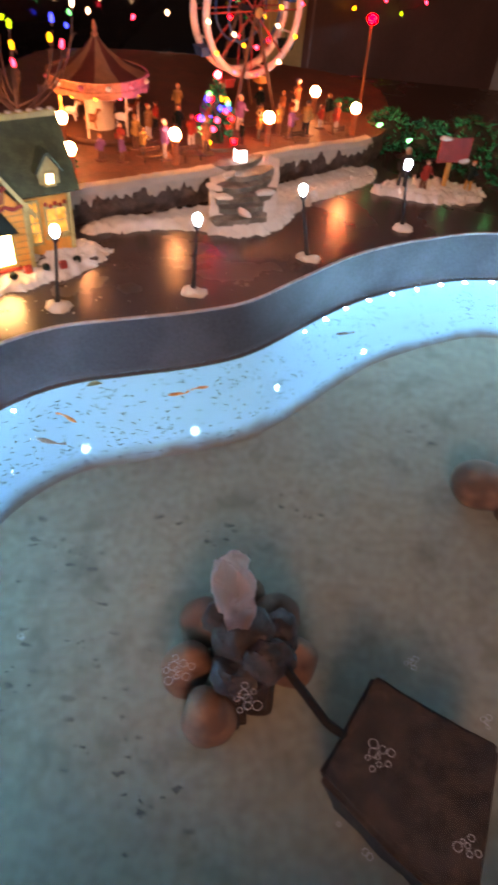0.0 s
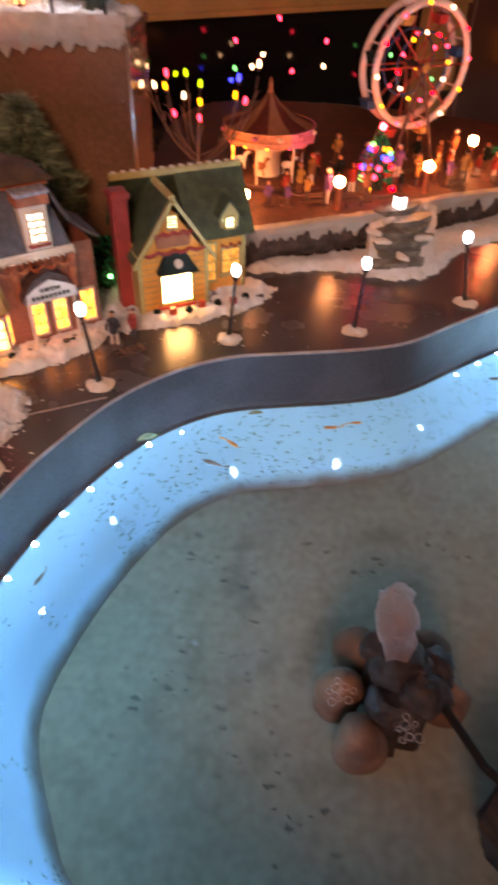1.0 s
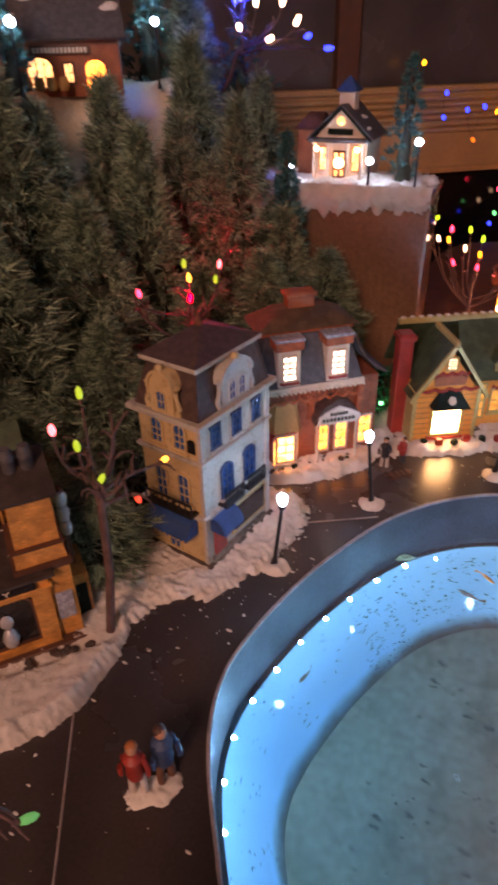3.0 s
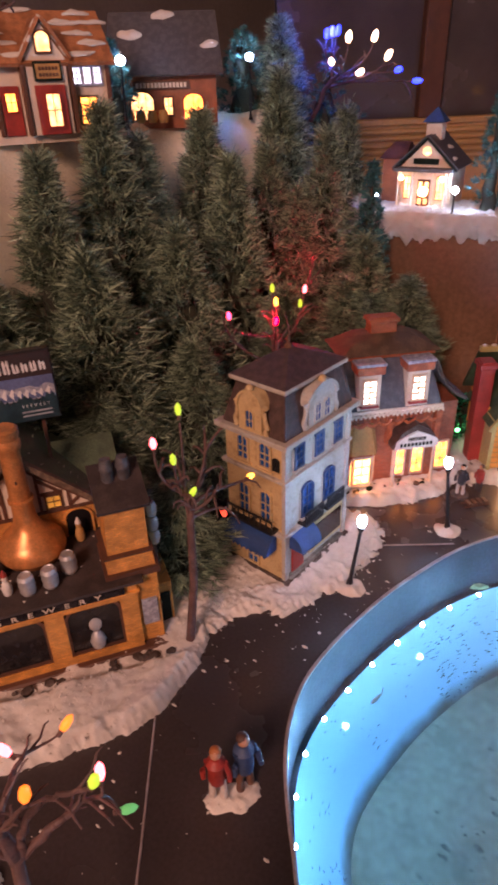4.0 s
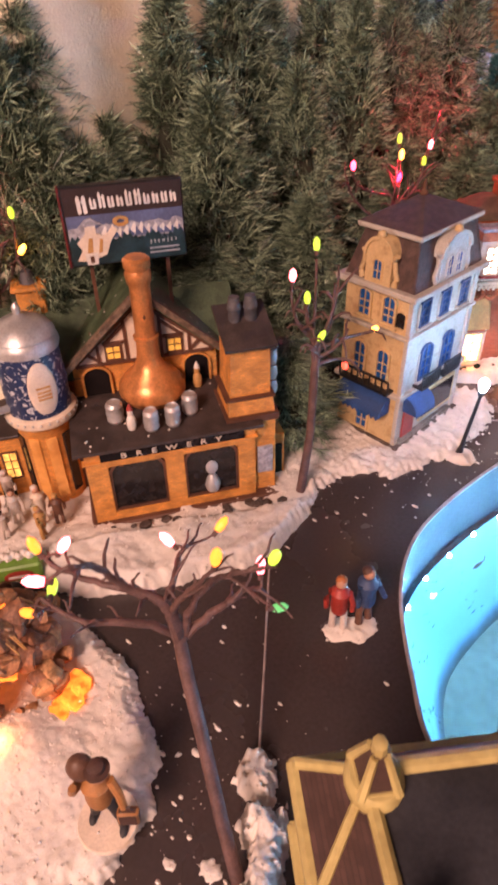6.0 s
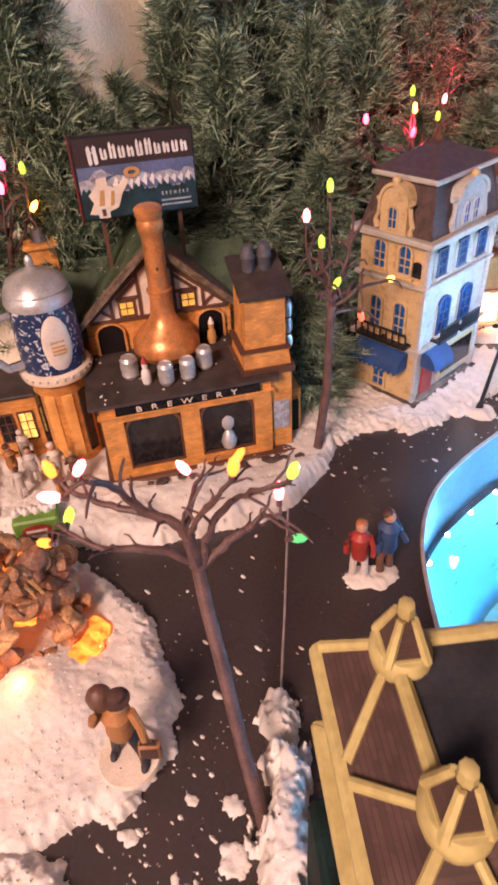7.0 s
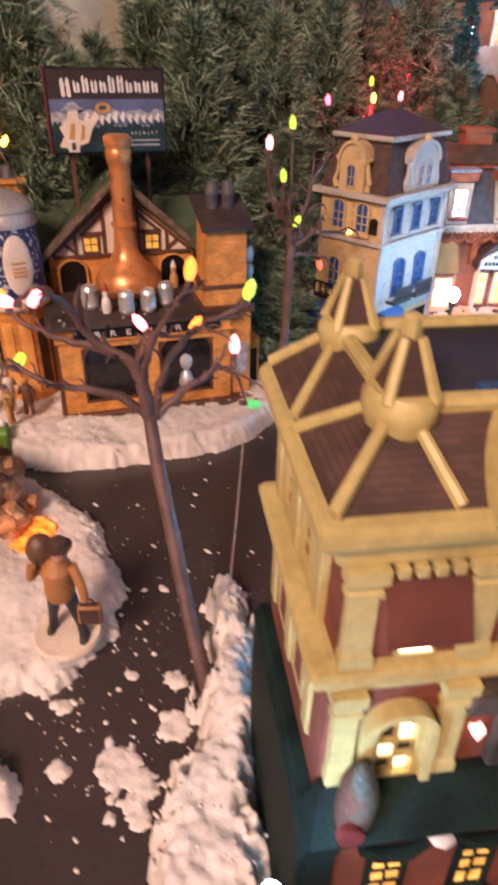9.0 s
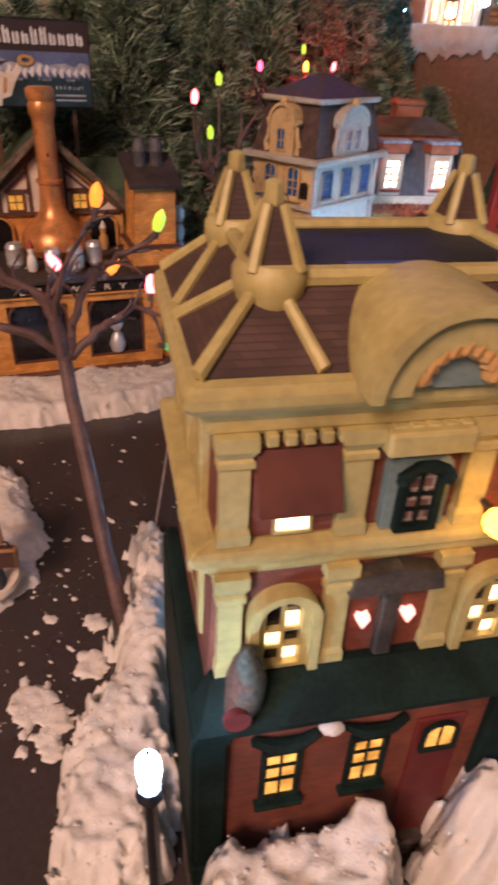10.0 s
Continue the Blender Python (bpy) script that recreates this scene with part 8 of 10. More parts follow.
# ---- painted figures: each one plain mesh ----
def figure(x, y, z, high, coat, legs, hair, turn=0, base=True, lean=0.0, name="figurine", label="", arm=True, basemat=None):
    bm = bm_new()
    s = high / 0.06
    for dx in (-0.0045, 0.0045):
        tube(bm, [(dx * s, 0, 0.002), (dx * s, 0.001, 0.012 * s), (dx * 0.7 * s, 0, 0.026 * s)], [0.0032 * s, 0.0028 * s, 0.0036 * s], 8, 1)
    lathe(bm, [(0.0062 * s, 0.022 * s), (0.0072 * s, 0.028 * s), (0.0066 * s, 0.036 * s), (0.0078 * s, 0.044 * s), (0.0035 * s, 0.0485 * s)], 12, 0, 0, 0)
    for k, dx in enumerate((-1, 1)):
        tip = (dx * 0.006 * s, -0.012 * s, 0.036 * s) if (arm and k) else (dx * 0.010 * s, -0.002 * s, 0.026 * s)
        tube(bm, [(dx * 0.0068 * s, 0, 0.0445 * s), (dx * 0.0102 * s, -0.002 * s, 0.035 * s), tip], [0.0026 * s, 0.0024 * s, 0.002 * s], 7, 0)
    ball(bm, 0, 0, 0.0535 * s, 0.0044 * s, 1, 1, 1.15, 2, 2)
    ball(bm, 0, 0.0012 * s, 0.0552 * s, 0.0046 * s, 1.02, 1, 0.85, 2, 3)
    if base:
        cone(bm, 0, 0, 0.0, 0.0025, 0.015 * s, 0.014 * s, 18, 4)
    for v in bm.verts:
        v.co.y += lean * v.co.z
    return solid(name, bm, [coat, legs, SKIN, hair, basemat or SNOW], label, "figurine", m=place(x, y, z, turn))


ORANGEHAIR = surf("orange_hair_paint", (0.52, 0.17, 0.05), 0.6)
BROWNHAIR = surf("brown_hair_paint", (0.075, 0.035, 0.025), 0.6)
NAVY = surf("navy_coat_paint", (0.035, 0.07, 0.16), 0.6)
TROUSER = surf("brown_trouser_paint", (0.16, 0.07, 0.04), 0.6)
OFFWHITE = surf("offwhite_paint", (0.66, 0.58, 0.52), 0.6)
ORANGECOAT = surf("ochre_coat_paint", (0.40, 0.17, 0.05), 0.6)
PURPLE = surf("purple_paint", (0.22, 0.09, 0.30), 0.6)
DARKCLOTH = surf("dark_cloth_paint", (0.03, 0.03, 0.035), 0.6)
CHOCOLATE = surf("chocolate_paint", (0.13, 0.06, 0.035), 0.5)

figure(0.176, 0.735, 0.003, 0.070, REDPAINT, OFFWHITE, ORANGEHAIR, 30, False, label="painted figurine in a red coat and white trousers beside the pond", arm=False)
figure(0.190, 0.757, 0.003, 0.075, NAVY, TROUSER, BROWNHAIR, 75, False, label="painted figurine in a blue coat and brown trousers beside the pond")
snow_patch("snow_clump", [(0.164, 0.728), (0.180, 0.720), (0.198, 0.736), (0.205, 0.755), (0.195, 0.768), (0.176, 0.752)], 0.004, "little snow base under two figurines", seed=71.0, edge=0.008, ragged=0.006, lump=0.003, res=0.0022)


def sack_carrier():
    """One plain painted figurine, striding, with a sack on one shoulder and a case in the other grip."""
    bm = bm_new()
    for dx, dy, tx in ((-0.010, 0.004, -0.004), (0.012, -0.004, 0.004)):
        tube(bm, [(dx, dy, 0.004), (dx * 0.9, dy * 0.8, 0.014), (dx * 0.65, dy * 0.4, 0.026), (tx, 0, 0.040)], [0.0036, 0.0030, 0.0040, 0.0050], 9, 1)
        ball(bm, dx * 1.05, dy - 0.003, 0.0045, 0.0042, 0.8, 1.5, 0.7, 2, 1)
    lathe(bm, [(0.0085, 0.036), (0.0098, 0.042), (0.0090, 0.052), (0.0104, 0.060), (0.0060, 0.066), (0.003, 0.069)], 14, 0, 0, 0)
    tube(bm, [(-0.0095, 0, 0.062), (-0.0150, -0.006, 0.058), (-0.0120, -0.008, 0.068)], [0.0036, 0.0033, 0.0028], 8, 0)
    tube(bm, [(0.0095, 0, 0.062), (0.0150, -0.004, 0.050), (0.0170, -0.007, 0.038)], [0.0036, 0.0032, 0.0028], 8, 0)
    ball(bm, 0.004, -0.002, 0.0740, 0.0056, 1, 1, 1.15, 2, 2)
    lathe(bm, [(0.0085, 0.0775), (0.0088, 0.0787), (0.0056, 0.0790), (0.0052, 0.0830), (0.002, 0.0842)], 14, 0.004, -0.001, 4)
    ball(bm, -0.0090, 0.0035, 0.0720, 0.0090, 1.0, 0.9, 1.25, 3, 3)
    box(bm, 0.0115, 0.0265, -0.0115, -0.0045, 0.0200, 0.0360, 0.0016, 4)
    tube(bm, [(0.0155, -0.008, 0.036), (0.0165, -0.008, 0.040), (0.0215, -0.008, 0.040), (0.0225, -0.008, 0.036)], 0.0008, 6, 4)
    cone(bm, 0, 0, 0.0, 0.0035, 0.0225, 0.0215, 28, 5)
    rough_up(bm, 0.0005, 260)
    solid("figurine", bm, [ORANGECOAT, DARKCLOTH, SKIN, CHOCOLATE, BROWNHAIR, PLASTER], "painted figurine in ochre coat carrying a sack and case", "figurine", m=place(0.155, 0.486, 0.013, 42))


sack_carrier()
figure(0.176, 1.322, 0.0, 0.055, DARKCLOTH, OFFWHITE, GREENTRIM, 10, True, label="painted figurine in dark clothes on the board near the bakery", basemat=STONE)
figure(0.196, 1.345, 0.0, 0.050, REDPAINT, DARKCLOTH, BROWNHAIR, -30, False, label="painted figurine in red beside a sledge near the bakery")
bm = bm_new()
for s in (-1, 1):
    tube(bm, [(s * 0.006, -0.020, 0.004), (s * 0.006, -0.022, 0.001), (s * 0.006, 0.018, 0.001)], 0.0012, 6)
for k in range(4):
    box(bm, -0.007, 0.007, -0.016 + 0.009 * k, -0.010 + 0.009 * k, 0.004, 0.006, 0.0005)
solid("sledge", bm, TIMBER, "small dark wooden sledge on the board", "sledge", m=place(0.205, 1.312, 0, -40))

FAIRFOLK = [(0.324, 1.809), (0.345, 1.835), (0.403, 1.800), (0.418, 1.83), (0.552, 2.09), (0.629, 2.140), (0.62, 2.06), (0.388, 2.05), (0.520, 1.985), (0.56, 1.945), (0.695, 2.09), (0.47, 1.93), (0.36, 1.95), (0.595, 1.985), (0.455, 1.98)]
COATS = [REDPAINT, OCHRE, PURPLE, ORANGECOAT, GREENTRIM, RUST]
for k, (x, y) in enumerate(FAIRFOLK):
    figure(x, y, FAIR, 0.050 + 0.008 * (k % 3), COATS[k % 6], (DARKCLOTH, TROUSER, OFFWHITE)[k % 3], (BROWNHAIR, ORANGEHAIR, OFFWHITE)[k % 3], 50 * k, True, label=("painted figurine in %s on the fairground" % ("red", "ochre", "purple", "orange", "dark green", "rust brown")[k % 6]), basemat=SOIL)

for k, (x, y) in enumerate(((0.30, 1.76), (0.365, 1.80), (0.44, 1.87), (0.47, 1.84), (0.53, 1.90), (0.505, 1.93), (0.62, 1.97), (0.65, 2.00), (0.68, 2.05), (0.60, 2.10), (0.41, 1.91), (0.36, 1.88), (0.335, 1.765), (0.56, 2.0), (0.71, 2.03))):
    figure(x, y, FAIR, 0.044 + 0.007 * (k % 4), COATS[(k * 5 + 2) % 6], (TROUSER, DARKCLOTH, OFFWHITE)[k % 3], (ORANGEHAIR, BROWNHAIR, REDPAINT)[k % 3], 70 * k + 20, True, label=("painted figurine in %s among the fairground crowd" % ("red", "ochre", "purple", "orange", "dark green", "rust brown")[(k * 5 + 2) % 6]), basemat=SOIL)


def bench(x, y, turn):
    t = thing("bench", place(x, y, FAIR, turn), "small dark wooden bench on the fairground", "bench", "fairground benches")
    for k in range(3):
        bm = bm_new()
        box(bm, -0.018, 0.018, -0.007 + 0.005 * k, -0.003 + 0.005 * k, 0.010, 0.0115, 0.0003)
        part("seat_slat", bm, TIMBER, t, smooth=False)
    for k in range(2):
        bm = bm_new()
        box(bm, -0.018, 0.018, 0.008, 0.0095, 0.015 + 0.005 * k, 0.018 + 0.005 * k, 0.0003)
        part("back_slat", bm, TIMBER, t, smooth=False)
    for sx in (-0.015, 0.015):
        bm = bm_new()
        tube(bm, [(sx, -0.006, 0), (sx, -0.005, 0.010), (sx, 0.008, 0.010), (sx, 0.010, 0.024)], 0.0011, 6)
        part("bench_leg", bm, BLACKMETAL, t)


for x, y, turn in ((0.385, 1.775, 30), (0.64, 1.935, 40), (0.45, 1.80, 35), (0.72, 1.985, 45)):
    bench(x, y, turn)


def tiny_tree():
    t = evergreen(0.110, 0.030, 1500, 77, TINSEL, "small decorated tree with coloured lamps on the fairground", "decorated_tree", 0.008, 0.0009)
    t.matrix_basis = place(0.482, 1.895, FAIR, 0)
    rng = np.random.default_rng(3)
    for k in range(22):
        s, a = rng.random() * 0.9, rng.random() * 6.28
        r = 0.031 * (1 - s ** 2) + 0.004
        bm = bm_new()
        ball(bm, r * math.cos(a), r * math.sin(a), 0.010 + 0.095 * s, 0.0058, sub=1)
        part("lamp", bm, (REDBULB, BLUEBULB, GREENBULB, PINKBULB, YELLOWBULB)[k % 5], t)
    bm = bm_new()
    ball(bm, 0, 0, 0.116, 0.007, sub=1)
    part("star", bm, PINKSTAR, t, "glowing pink star")
    bm = bm_new()
    cone(bm, 0, 0, 0, 0.006, 0.045, 0.044, 28)
    part("stand", bm, TIMBER, t)


PINKSTAR = glow("pinkstar_lamp", (1.0, 0.035, 0.045), 60.0)
tiny_tree()


def notice_board():
    t = thing("sign_board", place(0.930, 1.925, 0, 20), "red sign with snow on top, on a wooden post", "sign")
    bm = bm_new()
    box(bm, -0.004, 0.004, 0, 0.008, 0, 0.10, 0.001)
    part("post", bm, OCHRE, t, smooth=False)
    bm = bm_new()
    box(bm, -0.034, 0.034, -0.004, 0.0, 0.058, 0.102, 0.001)
    part("board", bm, REDPAINT, t, smooth=False)
    for x in (-0.024, 0.026):
        bm = bm_new()
        ball(bm, x, -0.002, 0.102 if x < 0 else 0.060, 0.009, 1.5, 0.8, 0.5, 2)
        rough_up(bm, 0.002, 120)
        part("snow", bm, SNOW, t)


notice_board()
snow_patch("snow_clump", [(0.80, 1.885), (0.87, 1.865), (0.94, 1.865), (1.0, 1.90), (1.0, 1.96), (0.9, 1.97), (0.82, 1.94)], 0.010, "patch of fake snow under the sign", seed=81.0, edge=0.016, ragged=0.02)
figure(0.845, 1.915, 0.006, 0.075, DARKCLOTH, DARKCLOTH, OFFWHITE, 0, False, label="dark painted figurine beside the red sign")
figure(0.885, 1.905, 0.006, 0.060, REDPAINT, TROUSER, BROWNHAIR, 20, False, label="red painted figurine beside the red sign")
figure(0.975, 1.925, 0.006, 0.060, GREENTRIM, OCHRE, ORANGEHAIR, -20, False, label="green painted figurine beside the red sign")


# ---- bare trees with coloured bulbs ----
def light_tree(base, fork, tips, label, trunk=0.0055, name="lighted_tree", size=1.0):
    t = thing(name, place(0, 0, 0, 0), label, "tree", "bare trees with coloured lamps")
    b, f = Vector(base), Vector(fork)
    bm = bm_new()
    mid = b.lerp(f, 0.5) + Vector((0.003, 0.002, 0))
    tube(bm, [b - Vector((0, 0, 0.002)), b + Vector((0, 0, 0.003)), mid, f], [trunk * 1.35, trunk, trunk * 0.85, trunk * 0.8], 10)
    rough_up(bm, 0.0008, 120)
    part("trunk", bm, BARK, t)
    rng = random.Random(len(tips))
    lead = sum(((Vector(e) - f) for e, _ in tips), Vector()) / len(tips) * 0.42
    top = f + lead
    bm = bm_new()
    tube(bm, [f - (f - b).normalized() * 0.004, f + lead * 0.5 + Vector((0, 0, 0.004)), top], [trunk * 0.8, trunk * 0.66, trunk * 0.46], 9)
    rough_up(bm, 0.0006, 120)
    part("leader", bm, BARK, t)
    crotch = f
    for tip, mat in tips:
        e = Vector(tip)
        f = crotch + lead * rng.choice((0.0, 0.3, 0.6, 0.85, 1.0))
        if (e - f).length > 0.6 * (e - crotch).length + 0.06:
            f = crotch
        d = e - f
        flat = Vector((d.x, d.y, 0))
        c1 = f + flat * 0.42 + Vector((rng.uniform(-0.008, 0.008), rng.uniform(-0.008, 0.008), d.z * 0.10 + 0.05 * flat.length))
        c2 = f + flat * 0.92 + Vector((rng.uniform(-0.008, 0.008), rng.uniform(-0.008, 0.008), d.z * 0.45))
        curve = [(1 - s) ** 3 * f + 3 * s * (1 - s) ** 2 * c1 + 3 * s * s * (1 - s) * c2 + s**3 * e for s in (0, 0.12, 0.25, 0.4, 0.55, 0.7, 0.85, 0.95)]
        bend = curve[-2]
        bm = bm_new()
        tube(bm, curve, [trunk * (0.46 - 0.27 * k / 7) for k in range(8)], 7)
        br = part("branch", bm, BARK, t)
        for q in range(2):  # side twigs
            s = curve[3 + 2 * q]
            side = Vector((-d.y, d.x, 0)).normalized() * rng.choice((-1, 1))
            o = s + side * rng.uniform(0.012, 0.026) + d * rng.uniform(0.12, 0.30) + Vector((0, 0, rng.uniform(-0.020, 0.014)))
            bm = bm_new()
            tube(bm, [s, s.lerp(o, 0.35) + side * 0.003 + Vector((0, 0, 0.007)), s.lerp(o, 0.75) + side * 0.002 + Vector((0, 0, 0.006)), o], [trunk * 0.34, trunk * 0.26, trunk * 0.2, trunk * 0.12], 6)
            part("twig", bm, BARK, br)
        if mat:
            dd = (e - bend).normalized()
            bm = bm_new()
            tube(bm, [e - dd * 0.006, e - dd * 0.001], 0.0019, 8)
            part("socket", bm, BARK, br)
            bm = bm_new()
            tube(bm, [e - dd * 0.001, e + dd * 0.003 * size, e + dd * 0.008 * size, e + dd * 0.011 * size], [0.0024 * size, 0.0034 * size, 0.0029 * size, 0.0008], 10)
            part("bulb", bm, mat, br, "glowing coloured bulb")
    return t


def wire_tree(base, bends, limbs, tips, label, trunk):
    """Bare tree whose few crooked limbs carry the bulbs on drooping twigs."""
    t = thing("lighted_tree", place(0, 0, 0, 0), label, "tree", "bare trees with coloured lamps")
    rng = random.Random(23)
    b = Vector(base)
    bm = bm_new()
    way = [b - Vector((0, 0, 0.002)), b + Vector((0, 0, 0.004))] + [Vector(p) for p in bends]
    tube(bm, way, [trunk * (1.3, 1.0, 0.92, 0.88, 0.84, 0.82)[k] for k in range(len(way))], 12)
    rough_up(bm, 0.0010, 110)
    part("trunk", bm, BARK, t)
    spots = []
    for path, r0, r1 in limbs:
        pts = [Vector(p) for p in path]
        fine = []
        for k in range(len(pts) - 1):  # smooth way through the bends
            p0, p1, p2, p3 = pts[max(k - 1, 0)], pts[k], pts[k + 1], pts[min(k + 2, len(pts) - 1)]
            for s in (0.0, 0.25, 0.5, 0.75):
                fine.append(0.5 * (2 * p1 + (p2 - p0) * s + (2 * p0 - 5 * p1 + 4 * p2 - p3) * s * s + (3 * p1 - p0 - 3 * p2 + p3) * s**3) + Vector((rng.uniform(-1, 1), rng.uniform(-1, 1), rng.uniform(-1, 1))) * 0.0011)
        fine.append(pts[-1])
        bm = bm_new()
        tube(bm, fine, [r0 + (r1 - r0) * k / (len(fine) - 1) for k in range(len(fine))], 9)
        rough_up(bm, 0.0007, 130)
        br = part("branch", bm, BARK, t)
        spots += [(fine[k], (fine[k] - fine[k - 1]).normalized(), br, r0 + (r1 - r0) * k / (len(fine) - 1)) for k in range(len(fine) // 3, len(fine))]
        for k in range(len(fine) // 3, len(fine), 2):  # bare side twigs
            d = (fine[k] - fine[k - 1]).normalized()
            o = fine[k] + d * rng.uniform(0.008, 0.020) + Vector((rng.uniform(-1, 1), rng.uniform(-1, 1), rng.uniform(-0.7, 0.8))) * 0.016
            bm = bm_new()
            tube(bm, [fine[k], fine[k].lerp(o, 0.4) + d * 0.003, fine[k].lerp(o, 0.8) + Vector((0, 0, 0.002)), o], [r1 * 0.8, r1 * 0.7, r1 * 0.55, r1 * 0.35], 6)
            part("twig", bm, BARK, br)
    for tip, mat in tips:
        e = Vector(tip)
        p, d, br, r = min(spots, key=lambda q: (q[0] - e).length)
        reach = (e - p).length
        c1 = p + d * reach * 0.45 + Vector((0, 0, 0.10 * reach))
        c2 = e - (e - p) * 0.22 - Vector((0, 0, 0.25 * reach))
        curve = [(1 - s) ** 3 * p + 3 * s * (1 - s) ** 2 * c1 + 3 * s * s * (1 - s) * c2 + s**3 * e for s in (0, 0.15, 0.3, 0.45, 0.6, 0.75, 0.9)]
        bm = bm_new()
        tube(bm, curve, [min(r, 0.0026) * (1 - 0.09 * k) for k in range(7)], 7)
        part("twig", bm, BARK, br)
        dd = (e - curve[-1]).normalized()
        bm = bm_new()
        tube(bm, [e - dd * 0.006, e - dd * 0.001], 0.0019, 8)
        part("socket", bm, BARK, br)
        bm = bm_new()
        tube(bm, [e - dd * 0.001, e + dd * 0.003, e + dd * 0.008, e + dd * 0.011], [0.0024, 0.0034, 0.0029, 0.0008], 10)
        part("bulb", bm, mat, br, "glowing coloured bulb")


wire_tree((0.258, 0.516, 0.0), [(0.224, 0.532, 0.045), (0.192, 0.549, 0.092), (0.170, 0.560, 0.128), (0.158, 0.567, 0.150)],
          [([(0.160, 0.566, 0.146), (0.157, 0.566, 0.170), (0.152, 0.560, 0.187), (0.138, 0.548, 0.200), (0.132, 0.536, 0.222), (0.134, 0.520, 0.238)], 0.0048, 0.0016),
           ([(0.156, 0.566, 0.152), (0.143, 0.550, 0.166), (0.130, 0.533, 0.172), (0.116, 0.520, 0.177), (0.100, 0.513, 0.186)], 0.0033, 0.0013),
           ([(0.161, 0.570, 0.148), (0.170, 0.586, 0.164), (0.176, 0.597, 0.170), (0.182, 0.608, 0.176), (0.185, 0.617, 0.172)], 0.0032, 0.0013),
           ([(0.161, 0.570, 0.152), (0.166, 0.574, 0.178), (0.176, 0.584, 0.202), (0.190, 0.590, 0.214), (0.203, 0.598, 0.222)], 0.0030, 0.0013),
           ([(0.154, 0.562, 0.182), (0.150, 0.575, 0.192), (0.138, 0.590, 0.190), (0.130, 0.606, 0.184)], 0.0026, 0.0013),
           ([(0.146, 0.555, 0.193), (0.124, 0.540, 0.198), (0.108, 0.530, 0.204), (0.094, 0.524, 0.210)], 0.0028, 0.0013),
           ([(0.158, 0.566, 0.176), (0.170, 0.560, 0.200), (0.184, 0.562, 0.222), (0.194, 0.567, 0.238)], 0.0024, 0.0012)],
          [((0.125, 0.505, 0.232), TREEPINK), ((0.099, 0.532, 0.218), TREEPINK), ((0.126, 0.595, 0.192), TREEPINK), ((0.197, 0.569, 0.247), TREEYELLOW), ((0.134, 0.631, 0.183), TREEYELLOW), ((0.211, 0.600, 0.232), TREELIME),
           ((0.182, 0.622, 0.183), TREEPINK), ((0.189, 0.628, 0.145), TREEGREEN), ((0.084, 0.508, 0.166), TREEYELLOW), ((0.091, 0.521, 0.180), TREELIME), ((0.088, 0.522, 0.217), TREEYELLOW)],
          "bare brown wire tree with coloured bulbs standing by the mansion", 0.0052)
light_tree((0.035, 0.858, 0.008), (0.030, 0.880, 0.165), [((0.030, 0.840, 0.272), TREEPINK), ((0.028, 0.866, 0.240), TREELIME), ((0.034, 0.880, 0.196), TREELIME), ((0.036, 0.926, 0.150), TREERED), ((0.020, 0.922, 0.242), None), ((0.046, 0.962, 0.178), TREEAMBER),
           ((0.022, 0.885, 0.285), TREELIME), ((0.0, 0.90, 0.23), None), ((0.03, 0.91, 0.27), None), ((0.055, 0.90, 0.21), None)], "bare brown tree with coloured bulbs beside the brewery", 0.0055)
light_tree((-0.09, 1.20, 0.0), (-0.085, 1.205, 0.20), [((-0.080, 1.198, 0.262), REDBULB), ((-0.080, 1.200, 0.290), TREEAMBER), ((-0.082, 1.194, 0.310), TREELIME), ((-0.078, 1.270, 0.290), TREEPINK), ((-0.080, 1.262, 0.270), TREELIME), ((-0.10, 1.12, 0.29), PINKBULB), ((-0.115, 1.36, 0.33), None), ((-0.12, 1.13, 0.30), None)], "bare tree with red bulbs rising behind the corner house", 0.005)
light_tree((0.165, 1.75, 0.02), (0.172, 1.75, 0.12), [((0.084, 1.75, 0.266), WHITEBULB), ((0.120, 1.75, 0.257), PINKBULB), ((0.154, 1.75, 0.259), LIMEBULB), ((0.098, 1.75, 0.237), WHITEBULB), ((0.117, 1.75, 0.237), YELLOWBULB), ((0.149, 1.75, 0.225), WHITEBULB),
           ((0.178, 1.75, 0.245), LIMEBULB), ((0.177, 1.75, 0.217), YELLOWBULB), ((0.132, 1.75, 0.196), PINKBULB), ((0.176, 1.75, 0.193), PINKBULB), ((0.238, 1.75, 0.232), YELLOWBULB), ((0.255, 1.75, 0.225), PINKBULB), ((0.244, 1.75, 0.258), BLUEBULB), ((0.277, 1.75, 0.280), WHITEBULB)],
           "bare tree hung with many coloured bulbs behind the bakery", 0.0045)
light_tree((-0.33, 1.68, 0.48), (-0.29, 1.665, 0.54), [((-0.300, 1.685, 0.622), BLUEBULB), ((-0.285, 1.680, 0.624), BLUEBULB), ((-0.272, 1.675, 0.625), BLUEBULB), ((-0.193, 1.575, 0.611), WHITEBULB), ((-0.210, 1.553, 0.580), WHITEBULB),
           ((-0.172, 1.623, 0.611), WHITEBULB), ((-0.142, 1.614, 0.584), WHITEBULB), ((-0.200, 1.625, 0.564), WHITEBULB), ((-0.127, 1.624, 0.567), BLUEBULB), ((-0.129, 1.700, 0.550), BLUEBULB)],
           "dark bare tree with blue and white bulbs beyond the hill", 0.005, size=1.5)
